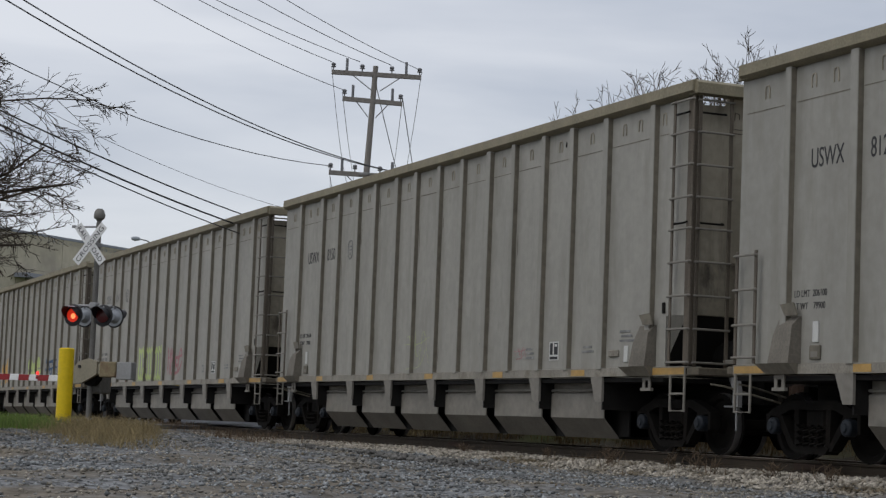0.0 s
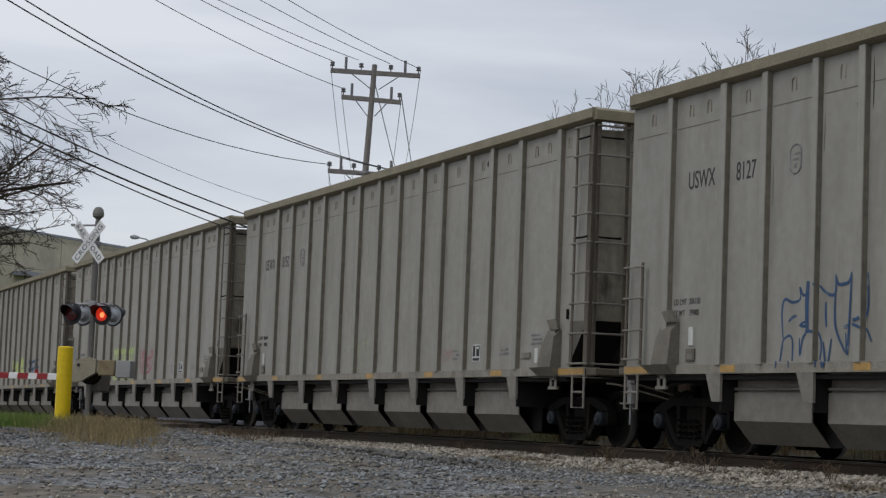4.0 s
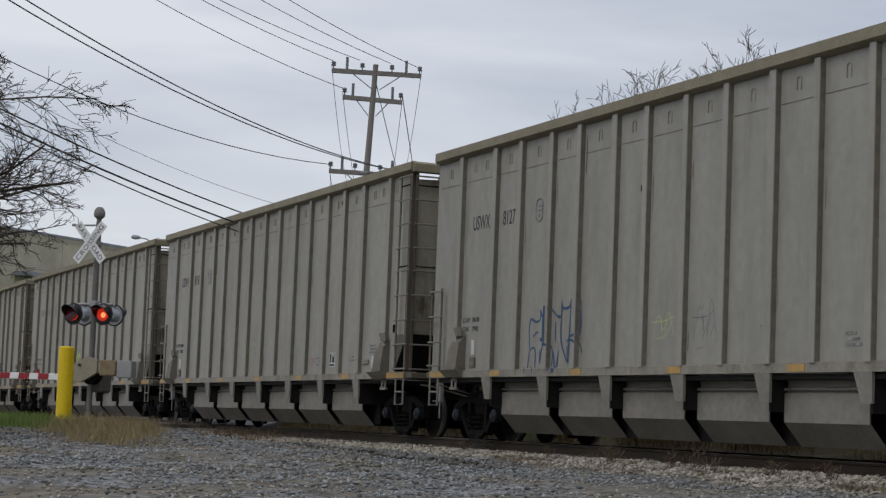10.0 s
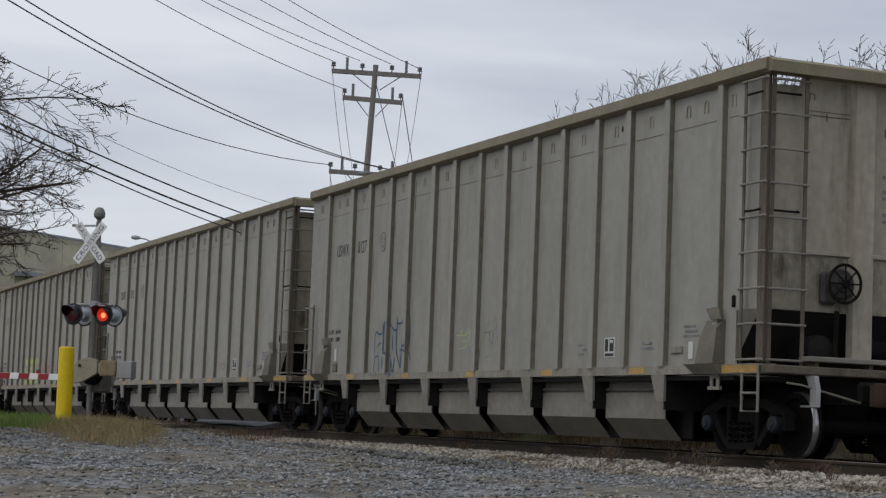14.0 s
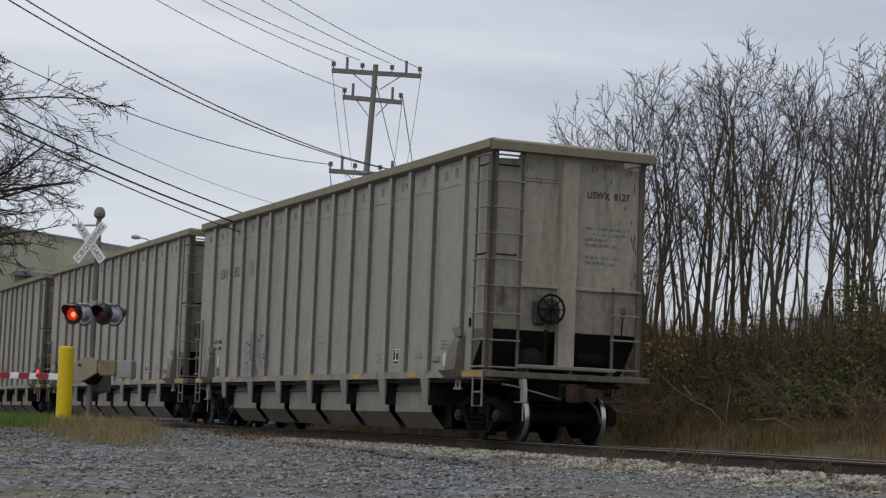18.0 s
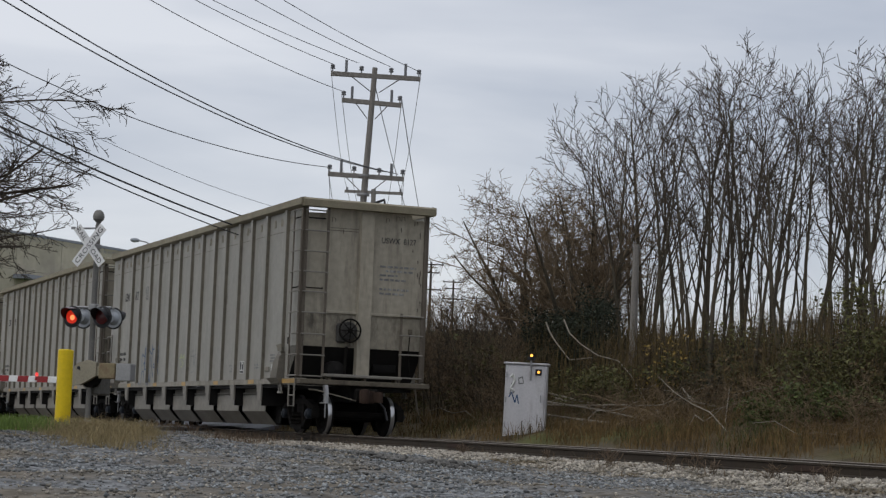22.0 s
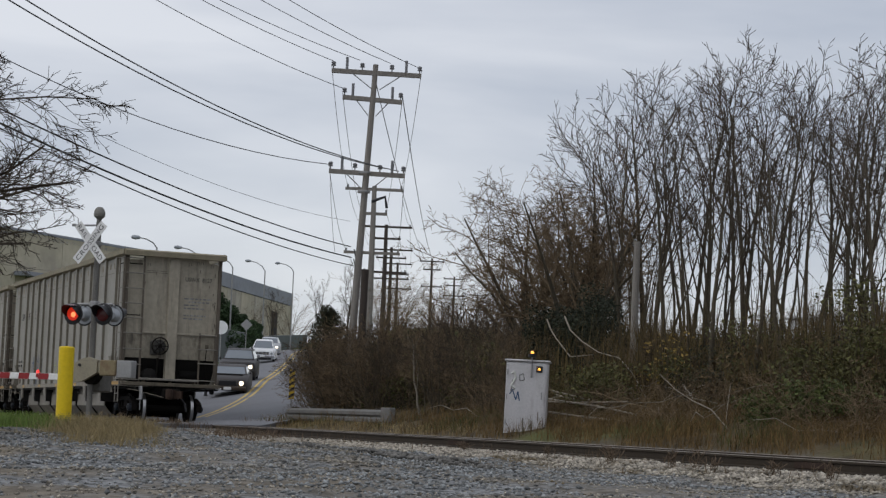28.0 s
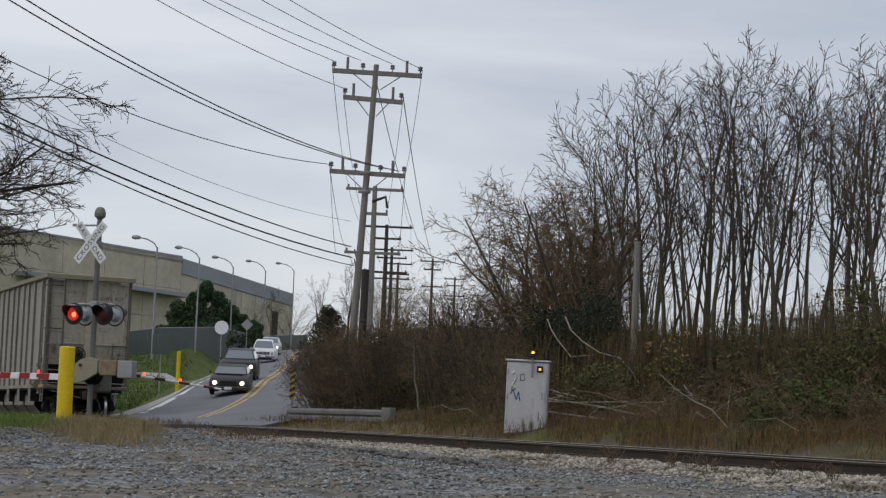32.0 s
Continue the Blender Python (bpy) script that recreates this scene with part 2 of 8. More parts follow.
    a["dark_pole"] = material("creosoted_dark_timber", (0.055, 0.045, 0.038), 0.9, var=0.3, scale=2, stretch=(8, 8, 0.35), fine=30, bump=0.3)
    a["ceramic"] = material("grey_porcelain_insulator", (0.16, 0.16, 0.165), 0.3, var=0.15, bump=0.0)
    a["wire"] = material("weathered_line_wire", (0.09, 0.09, 0.095), 0.6, var=0.2, bump=0.0)
    a["cable"] = material("black_telephone_cable", (0.02, 0.02, 0.022), 0.6, var=0.2, bump=0.0)
    a["bark"] = material("grey_brown_bark", (0.064, 0.053, 0.036), 0.95, var=0.35, scale=3, stretch=(5, 5, 0.7), fine=22, bump=0.4, random_tint=0.25)
    a["twig"] = material("grey_brown_twigs", (0.055, 0.042, 0.029), 0.95, var=0.3, scale=2, fine=12, bump=0.0, random_tint=0.22)
    a["twig_red"] = material("russet_twigs", (0.135, 0.096, 0.057), 0.95, var=0.3, scale=2, fine=12, bump=0.0, random_tint=0.25)
    a["twig_pale"] = material("pale_dead_branch", (0.20, 0.175, 0.14), 0.95, var=0.25, scale=3, fine=20, bump=0.2)
    a["vine"] = material("dark_evergreen_leaves", (0.020, 0.025, 0.013), 0.75, var=0.35, scale=3, fine=14, bump=0.0, island=0.45)
    a["shrub_leaf"] = material("olive_yellow_leaves", (0.078, 0.076, 0.026), 0.8, var=0.35, scale=3, fine=14, bump=0.0, island=0.5)
    a["dark_leaf"] = material("olive_brown_undergrowth_leaves", (0.07, 0.062, 0.02), 0.85, var=0.35, scale=3, fine=14, bump=0.0, island=0.5)
    a["moss_leaf"] = material("mossy_green_leaves", (0.062, 0.075, 0.022), 0.85, var=0.35, scale=3, fine=14, bump=0.0, island=0.5)
    a["dry_leaf"] = material("brown_dead_leaves", (0.085, 0.058, 0.028), 0.9, var=0.35, scale=3, fine=14, bump=0.0, island=0.45)
    a["grass_green"] = material("green_grass_blades", (0.125, 0.185, 0.04), 0.85, var=0.35, scale=1.2, fine=9, bump=0.0, island=0.4)
    a["lawn"] = material("dark_green_lawn_blades", (0.07, 0.105, 0.025), 0.9, var=0.35, scale=0.6, fine=5, bump=0.0, island=0.35)
    a["grass_tan"] = material("dry_straw_grass", (0.245, 0.19, 0.095), 0.9, var=0.3, scale=1.2, fine=9, bump=0.0, island=0.4)
    a["grass_rust"] = material("rust_brown_dead_grass", (0.115, 0.074, 0.028), 0.9, var=0.35, scale=0.9, fine=9, bump=0.0, island=0.5)
    a["weed"] = material("dead_weed_stalks", (0.12, 0.085, 0.055), 0.95, var=0.3, scale=2, fine=12, bump=0.0, island=0.4)
    a["wall"] = material("beige_precast_wall", (0.43, 0.392, 0.30), 0.85, var=0.14, scale=0.3, fine=1.5, bump=0.05, second=(0.30, 0.275, 0.22), second_at=(0.48, 0.78), second_scale=0.25, random_tint=0.05)
    a["wall_grey"] = material("blue_grey_roof_fascia", (0.26, 0.275, 0.305), 0.8, var=0.12, scale=0.15, fine=1.5, bump=0.03)
    a["wall_stain"] = material("stained_concrete_wall", (0.40, 0.37, 0.30), 0.85, var=0.25, scale=0.2, stretch=(2, 2, 0.3), fine=1.5, bump=0.05, second=(0.2, 0.19, 0.18), second_at=(0.55, 0.75), second_scale=0.3)
    a["dark_hole"] = material("dark_doorway", (0.02, 0.02, 0.022), 0.9, var=0.2, bump=0.0)
    a["fence"] = material("grey_green_privacy_slats", (0.085, 0.10, 0.096), 0.7, var=0.15, scale=0.8, fine=6, bump=0.03, random_tint=0.1)
    a["sign_back"] = material("pale_sign_aluminium", (0.66, 0.67, 0.67), 0.5, 0.1, var=0.08, bump=0.02)
    a["hazard_yellow"] = material("hazard_yellow_sheeting", (0.42, 0.28, 0.02), 0.5, var=0.12, bump=0.0)
    a["roof_far"] = material("pale_metal_siding", (0.48, 0.49, 0.50), 0.6, 0.1, var=0.08, scale=0.3, fine=2, bump=0.02)
    # pale blue-grey base carries the sky's reflection in the glass colour
    a["glass"] = material("sky_grey_car_glass", (0.15, 0.17, 0.19), 0.06, var=0.05, bump=0.0, spec=0.6)
    a["chrome"] = material("chrome_trim", (0.6, 0.6, 0.62), 0.15, 0.95, var=0.05, bump=0.0)
    a["rubber"] = material("tyre_rubber", (0.02, 0.02, 0.021), 0.85, var=0.2, bump=0.05)
    a["headlight"] = material("lit_headlamp", (0.9, 0.9, 0.85), 0.2, var=0.02, bump=0.0, emit=(1.0, 0.86, 0.62), power=2.6)
    a["indicator"] = material("amber_side_marker", (0.6, 0.22, 0.02), 0.3, var=0.05, bump=0.0, emit=(1.0, 0.4, 0.05), power=0.8)
    a["car_green"] = material("dark_green_car_paint", (0.018, 0.0125, 0.0105), 0.5, 0.0, var=0.06, bump=0.0, spec=0.5)
    a["car_dark"] = material("charcoal_car_paint", (0.014, 0.0115, 0.012), 0.5, 0.0, var=0.06, bump=0.0, spec=0.5)
    a["car_white"] = material("white_car_paint", (0.68, 0.69, 0.7), 0.3, var=0.05, bump=0.0, spec=0.5)
    a["car_silver"] = material("silver_car_paint", (0.42, 0.43, 0.45), 0.3, 0.4, var=0.05, bump=0.0, spec=0.5)
    a["bumper"] = material("tan_brown_bumper", (0.05, 0.036, 0.027), 0.5, var=0.1, bump=0.0)
    a["hydrant"] = material("dark_hydrant_paint", (0.06, 0.07, 0.06), 0.5, var=0.2, bump=0.05)
    a["green_box"] = material("green_utility_paint", (0.04, 0.12, 0.075), 0.6, var=0.2, bump=0.05)
    a["evergreen"] = material("dense_evergreen_leaves", (0.035, 0.062, 0.025), 0.75, var=0.35, scale=1.0, fine=6, bump=0.0, island=0.5)
    a["conifer"] = material("dark_conifer_needles", (0.034, 0.036, 0.02), 0.85, var=0.35, scale=2.0, fine=9, bump=0.0, island=0.5)
    a["ochre_leaf"] = material("ochre_leaves", (0.22, 0.15, 0.04), 0.85, var=0.3, scale=2.0, fine=9, bump=0.0, island=0.4)
    a["dark_stone"] = material("dark_broken_stone", (0.12, 0.115, 0.105), 0.9, var=0.3, scale=8, fine=40, bump=0.2, island=0.4)
    a["lens_glass"] = material("grey_lamp_back", (0.30, 0.32, 0.34), 0.4, 0.2, var=0.1, scale=4, fine=30, bump=0.03)


def ground_material():
    """Gravel lot, straw-coloured verge, grass and bare soil, told apart by place and by noise."""
    m = bpy.data.materials.new("mixed_ground")
    m.use_nodes = True
    n, l = m.node_tree.nodes, m.node_tree.links
    p = n["Principled BSDF"]
    p.inputs["Roughness"].default_value, p.inputs["Specular IOR Level"].default_value = 0.95, 0.15
    co, sep = n.new("ShaderNodeTexCoord"), n.new("ShaderNodeSeparateXYZ")
    l.new(co.outputs["Object"], sep.inputs["Vector"])

    def noise_at(scale, detail=6, rough=0.6):
        t = n.new("ShaderNodeTexNoise")
        t.inputs["Scale"].default_value, t.inputs["Detail"].default_value, t.inputs["Roughness"].default_value = scale, detail, rough
        l.new(co.outputs["Object"], t.inputs["Vector"])
        return t.outputs["Fac"]

    def ramp(fac, lo, hi, a, b):
        r = n.new("ShaderNodeValToRGB")
        r.color_ramp.elements[0].position, r.color_ramp.elements[1].position = lo, hi
        r.color_ramp.elements[0].color, r.color_ramp.elements[1].color = (*a, 1), (*b, 1)
        l.new(fac, r.inputs["Fac"])
        return r.outputs["Color"]

    def mixed(fac, a, b):
        x = n.new("ShaderNodeMix")
        x.data_type = "RGBA"
        l.new(fac, x.inputs["Factor"])
        l.new(a, x.inputs["A"])
        l.new(b, x.inputs["B"])
        return x.outputs["Result"]

    def step(value, lo, hi, wobble=0.0, scale=0.5):
        r = n.new("ShaderNodeMapRange")
        r.inputs["From Min"].default_value, r.inputs["From Max"].default_value = lo, hi
        if wobble:
            k, s = n.new("ShaderNodeMath"), n.new("ShaderNodeMath")
            k.operation, s.operation = "MULTIPLY_ADD", "ADD"
            l.new(noise_at(scale), k.inputs[0])
            k.inputs[1].default_value, k.inputs[2].default_value = 2 * wobble, -wobble
            l.new(k.outputs[0], s.inputs[0])
            l.new(value, s.inputs[1])
            value = s.outputs[0]
        l.new(value, r.inputs["Value"])
        return r.outputs["Result"]

    vor = n.new("ShaderNodeTexVoronoi")
    vor.inputs["Scale"].default_value = 13
    l.new(co.outputs["Object"], vor.inputs["Vector"])
    stones = ramp(vor.outputs["Color"], 0.1, 0.9, (0.045, 0.046, 0.045), (0.26, 0.266, 0.268))
    dusty = ramp(noise_at(3.0), 0.35, 0.7, (0.085, 0.072, 0.055), (0.225, 0.198, 0.158))
    lot = mixed(step(noise_at(0.55), 0.42, 0.60), stones, dusty)
    soil = ramp(noise_at(1.3), 0.3, 0.72, (0.045, 0.034, 0.02), (0.12, 0.092, 0.05))
    grass = ramp(noise_at(0.9), 0.3, 0.7, (0.05, 0.075, 0.018), (0.10, 0.12, 0.035))
    far_soil = mixed(step(noise_at(0.12), 0.5, 0.68), soil, grass)
    # the green slope west of x = -80
    lawn = mixed(step(sep.outputs["X"], -74.0, -84.0, 2.0, 0.2), far_soil, grass)
    beyond = step(sep.outputs["Y"], 16.3, 17.2, 0.5, 0.6)
    verge_x = step(sep.outputs["X"], -30.5, -33.0, 1.2, 0.4)
    slant, cut = n.new("ShaderNodeMath"), n.new("ShaderNodeMath")
    slant.operation, cut.operation = "MULTIPLY_ADD", "MULTIPLY"
    l.new(sep.outputs["X"], slant.inputs[0])
    slant.inputs[1].default_value = 0.25
    l.new(sep.outputs["Y"], slant.inputs[2])
    l.new(verge_x, cut.inputs[0])
    l.new(step(slant.outputs[0], 0.4, -0.4, 0.3, 0.5), cut.inputs[1])
    verge = cut.outputs[0]
    near = mixed(verge, lot, far_soil)
    l.new(mixed(beyond, near, lawn), p.inputs["Base Color"])
    b = n.new("ShaderNodeBump")
    b.inputs["Strength"].default_value, b.inputs["Distance"].default_value = 0.6, 0.04
    l.new(vor.outputs["Distance"], b.inputs["Height"])
    l.new(b.outputs["Normal"], p.inputs["Normal"])
    return m


mats()


# ---------------------------------------------------------------- mesh helpers
class Shape:
    """Vertices and faces gathered piece by piece, then made into one mesh."""

    def __init__(self):
        self.v, self.f = [], []

    def add(self, verts, faces):
        k = len(self.v)
        self.v.extend(tuple(p) for p in verts)
        self.f.extend(tuple(i + k for i in q) for q in faces)
        return self

    def box(self, x0, x1, y0, y1, z0, z1, c=0.0):
        """A box, with its edges cut by c."""
        if c <= 0:
            return self.add([(x, y, z) for x in (x0, x1) for y in (y0, y1) for z in (z0, z1)],
                            [(0, 1, 3, 2), (4, 6, 7, 5), (0, 4, 5, 1), (2, 3, 7, 6), (0, 2, 6, 4), (1, 5, 7, 3)])
        c = min(c, (x1 - x0) * 0.45, (y1 - y0) * 0.45, (z1 - z0) * 0.45)
        mid, half = ((x0 + x1) / 2, (y0 + y1) / 2, (z0 + z1) / 2), ((x1 - x0) / 2, (y1 - y0) / 2, (z1 - z0) / 2)
        verts, index = [], {}
        for sx in (-1, 1):
            for sy in (-1, 1):
                for sz in (-1, 1):
                    for axis in range(3):
                        s = (sx, sy, sz)
                        index[s, axis] = len(verts)
                        verts.append(tuple(mid[i] + s[i] * (half[i] - (0 if i == axis else c)) for i in range(3)))
        faces = []
        for axis in range(3):
            u, w = [i for i in range(3) if i != axis]
            for sg in (-1, 1):
                ring = []
                for a, b in ((-1, -1), (1, -1), (1, 1), (-1, 1)):
                    s = [0, 0, 0]
                    s[axis], s[u], s[w] = sg, a, b
                    ring.append(index[tuple(s), axis])
                faces.append(tuple(ring))
            for a in (-1, 1):
                for b in (-1, 1):
                    s0, s1 = [0, 0, 0], [0, 0, 0]
                    s0[u] = s1[u] = a
                    s0[w] = s1[w] = b
                    s0[axis], s1[axis] = -1, 1
                    faces.append((index[tuple(s0), u], index[tuple(s1), u], index[tuple(s1), w], index[tuple(s0), w]))
        for s in [(x, y, z) for x in (-1, 1) for y in (-1, 1) for z in (-1, 1)]:
            faces.append(tuple(index[s, axis] for axis in range(3)))
        return self.add(verts, faces)

    def prism(self, ring, axis, lo, hi):
        """A flat outline (pairs) pushed along an axis: 0 gives (y, z) pairs, 1 gives (x, z), 2 gives (x, y)."""
        def put(a, b, c):
            return ((c, a, b), (a, c, b), (a, b, c))[axis]
        n = len(ring)
        verts = [put(a, b, lo) for a, b in ring] + [put(a, b, hi) for a, b in ring]
        return self.add(verts, [tuple(range(n)), tuple(range(2 * n - 1, n - 1, -1))] + [(i, (i + 1) % n, n + (i + 1) % n, n + i) for i in range(n)])

    def tube(self, path, radius, sides=6, caps=True):
        """A round bar along a path; the radius may differ from point to point."""
        pts = [Vector(p) for p in path]
        rad = radius if isinstance(radius, (list, tuple)) else [radius] * len(pts)
        verts, faces, ref = [], [], None
        for i, p in enumerate(pts):
            d = (pts[min(i + 1, len(pts) - 1)] - pts[max(i - 1, 0)]).normalized()
            if ref is None:
                ref = Vector((0, 0, 1)) if abs(d.z) < 0.9 else Vector((1, 0, 0))
            a = (ref - d * ref.dot(d)).normalized()
            ref = a
            b = d.cross(a)
            for k in range(sides):
                t = 2 * math.pi * k / sides
                verts.append(p + (a * math.cos(t) + b * math.sin(t)) * rad[i])
        for i in range(len(pts) - 1):
            for k in range(sides):
                faces.append((i * sides + k, i * sides + (k + 1) % sides, (i + 1) * sides + (k + 1) % sides, (i + 1) * sides + k))
        if caps and sides > 2:
            faces.append(tuple(range(sides - 1, -1, -1)))
            faces.append(tuple(range(len(verts) - sides, len(verts))))
        return self.add(verts, faces)

    def lathe(self, profile, centre, axis=1, sides=20):
        """A turned body: profile of (radius, along) about an axis through centre."""
        n, verts, faces = len(profile), [], []
        for k in range(sides):
            t = 2 * math.pi * k / sides
            for r, h in profile:
                a, b = r * math.cos(t), r * math.sin(t)
                q = ((h, a, b), (a, h, b), (a, b, h))[axis]
                verts.append(tuple(centre[i] + q[i] for i in range(3)))
        for k in range(sides):
            for i in range(n - 1):
                j = (k + 1) % sides
                faces.append((k * n + i, k * n + i + 1, j * n + i + 1, j * n + i))
        return self.add(verts, faces)

    def mesh(self, name, mat, smooth=35):
        me = bpy.data.meshes.new(name)
        me.from_pydata(self.v, [], self.f)
        bm = bmesh.new()
        bm.from_mesh(me)
        bmesh.ops.recalc_face_normals(bm, faces=bm.faces)
        bm.to_mesh(me)
        bm.free()
        me.materials.append(MAT[mat])
        if smooth:
            me.polygons.foreach_set("use_smooth", [True] * len(me.polygons))
            me.set_sharp_from_angle(angle=radians(smooth))
        return me


def part(name, shape, mat, parent, label="", at=None, smooth=35):
    """One mesh object under a thing or under a part."""
    me = shape if isinstance(shape, bpy.types.Mesh) else shape.mesh(name, mat, smooth)
    ob = new(name, me)
    ob.parent = parent
    if at is not None:
        ob.matrix_basis = at
    if label:
        ob["label"] = label
    return ob


def thing(name, m, label, category, group="", kind=""):
    ob = new(name)
    ob.empty_display_size = 0.2
    ob.matrix_basis = m
    return tagged(ob, label, category, group, kind)


def solid(name, shape, mat, m, label, category, group="", kind="", smooth=35):
    ob = new(name, shape.mesh(name, mat, smooth))
    ob.matrix_basis = m
    return tagged(ob, label, category, group, kind)


def lettering(name, text, size, mat, parent, m, squeeze=1.0, stretch=1.0, thick=0.002):
    """Painted letters as a thin mesh."""
    cu = bpy.data.curves.new(name, "FONT")
    cu.body, cu.size, cu.extrude = text, size, thick
    cu.space_character = stretch
    tmp = bpy.data.objects.new(name, cu)
    scene.collection.objects.link(tmp)
    bpy.context.view_layer.update()
    me = bpy.data.meshes.new_from_object(tmp.evaluated_get(bpy.context.evaluated_depsgraph_get()))
    bpy.data.objects.remove(tmp)
    me.transform(Matrix.Diagonal((squeeze, 1, 1, 1)))
    me.materials.clear()
    me.materials.append(MAT[mat])
    ob = new(name, me)
    ob.parent, ob.matrix_basis = parent, m
    return ob


def smooth_step(a, b, x):
    t = np.clip((np.asarray(x, dtype=float) - a) / (b - a), 0, 1)
    return t * t * (3 - 2 * t)
# ---------------------------------------------------------------- the lie of the land
SIDE_Y = 13.322            # near side of the wagons
TRACK_Y = SIDE_Y + 1.6
TRACK_SKEW = 0.0048
RISE_Y = [16.5, 17.5, 19.0, 22.7, 26.6, 42.6, 49.5, 65.0, 80.0, 160.0, 3000.0]
RISE_Z = [0.02, 0.15, 0.40, 1.10, 1.95, 4.35, 5.65, 7.80, 9.50, 11.0, 11.0]
ROAD = [(-24.0, -22.0), (-36.0, -8.0), (-47.5, 5.0), (-56.0, 12.3), (-64.2, 17.8), (-69.6, 20.2), (-78.0, 23.5), (-101.5, 31.9), (-126.0, 40.3),
        (-150.6, 48.7), (-176.0, 57.6), (-200.0, 67.0), (-222.0, 81.0), (-240.0, 100.0)]


def track_y(x, off=0.0):
    """The track runs a little askew to the lot: the y of a line beside its middle."""
    return TRACK_Y + off + TRACK_SKEW * (x + 35.0)


def rail_z(x):
    u = -x - 35
    return 0.00056 * u - 0.0000688 * u * u if -80 < u < 90 else 0.00056 * max(min(u, 90), -80) - 0.0000688 * 8000


def road_side(x, y):
    """Distance from the road's middle line (arrays)."""
    best = np.full(np.shape(x), 1e9)
    for (ax, ay), (bx, by) in zip(ROAD[:-1], ROAD[1:]):
        dx, dy = bx - ax, by - ay
        t = np.clip(((x - ax) * dx + (y - ay) * dy) / (dx * dx + dy * dy), 0, 1)
        best = np.minimum(best, np.hypot(x - ax - t * dx, y - ay - t * dy))
    return best


def road_z(y):
    z = np.interp(y, RISE_Y, RISE_Z)
    near = np.interp(y, [-22, 6, 11.5, 13, 16.5], [0.0, 0.02, 0.0, 0.0, 0.02])
    return np.where(np.asarray(y) < 16.5, near, z)


def land(x, y):
    """Height of the ground (arrays)."""
    x, y = np.asarray(x, float), np.asarray(y, float)
    far = np.minimum(np.interp(y, RISE_Y, RISE_Z), np.interp(x, [-3000, -300, -200, -130, -100, -80, -62, -40, 3000], [20, 20, 12, 7.0, 4.2, 2.6, 1.5, 1.25, 1.25]))
    # grassy slope and lot west of the road, bank under the thicket
    far = far + 1.7 * smooth_step(-88, -128, x) * smooth_step(60, 44, y) * smooth_step(17, 30, y)
    far = far + 1.2 * smooth_step(-150, -230, x) * smooth_step(60, 90, y)
    far = far + 0.25 * smooth_step(-50, -30, x) * smooth_step(18.5, 22, y)
    t = smooth_step(12, 36, -x)
    near = -0.42 + t * (0.14 + 0.20 * smooth_step(11.5, 8.0, y))
    bed = np.interp(-x, [0, 35, 110], [-0.24, -0.20, -0.32])
    near = near + (bed - near) * smooth_step(12.2, 13.4, y)
    z = np.where(y < TRACK_Y, near, bed + (far - bed) * smooth_step(16.1, 17.6, y))
    lumps = 0.035 * np.sin(x * 1.7 + np.sin(y * 1.1) * 2) * np.sin(y * 1.3 + x * 0.4) + 0.02 * np.sin(x * 4.1 + y * 2.3) * np.sin(y * 3.7)
    z = z + lumps * np.where(np.abs(y - TRACK_Y) < 2.2, 0.3, 1.0)
    d = road_side(x, y)
    z = z + (road_z(y) - 0.10 - z) * smooth_step(7.2, 5.4, d)
    return z


def ground_at(x, y):
    return float(land(np.array([x]), np.array([y]))[0])


def spaced(stops):
    out = []
    for (a, b, n) in stops:
        out.extend(np.linspace(a, b, n, endpoint=False))
    out.append(stops[-1][1])
    return np.array(out)


def build_ground():
    xs = spaced([(-3000, -400, 8), (-400, -160, 24), (-160, -80, 50), (-80, -8, 240), (-8, 60, 34), (60, 3000, 8)])
    ys = spaced([(-3000, -60, 8), (-60, 2, 32), (2, 30, 140), (30, 70, 50), (70, 160, 25), (160, 3000, 8)])
    gx, gy = np.meshgrid(xs, ys)
    gz = land(gx, gy)
    nx, ny = len(xs), len(ys)
    idx = np.arange(nx * ny).reshape(ny, nx)
    faces = np.stack([idx[:-1, :-1], idx[:-1, 1:], idx[1:, 1:], idx[1:, :-1]], -1).reshape(-1, 4)
    me = bpy.data.meshes.new("ground")
    me.from_pydata(np.stack([gx, gy, gz], -1).reshape(-1, 3).tolist(), [], faces.tolist())
    me.polygons.foreach_set("use_smooth", [True] * len(me.polygons))
    me.materials.append(MAT["ground"])
    tagged(new("ground", me), "gravel lot, grassy verge and scrubby bank on both sides of the track", "ground", kind="structure")


def road_points(step=2.0):
    pts = []
    for (ax, ay), (bx, by) in zip(ROAD[:-1], ROAD[1:]):
        n = max(1, int(math.hypot(bx - ax, by - ay) / step))
        pts += [(ax + (bx - ax) * i / n, ay + (by - ay) * i / n) for i in range(n)]
    pts.append(ROAD[-1])
    pts = np.array(pts)
    for _ in range(6):
        pts[1:-1] = (pts[:-2] + 2 * pts[1:-1] + pts[2:]) / 4
    return pts


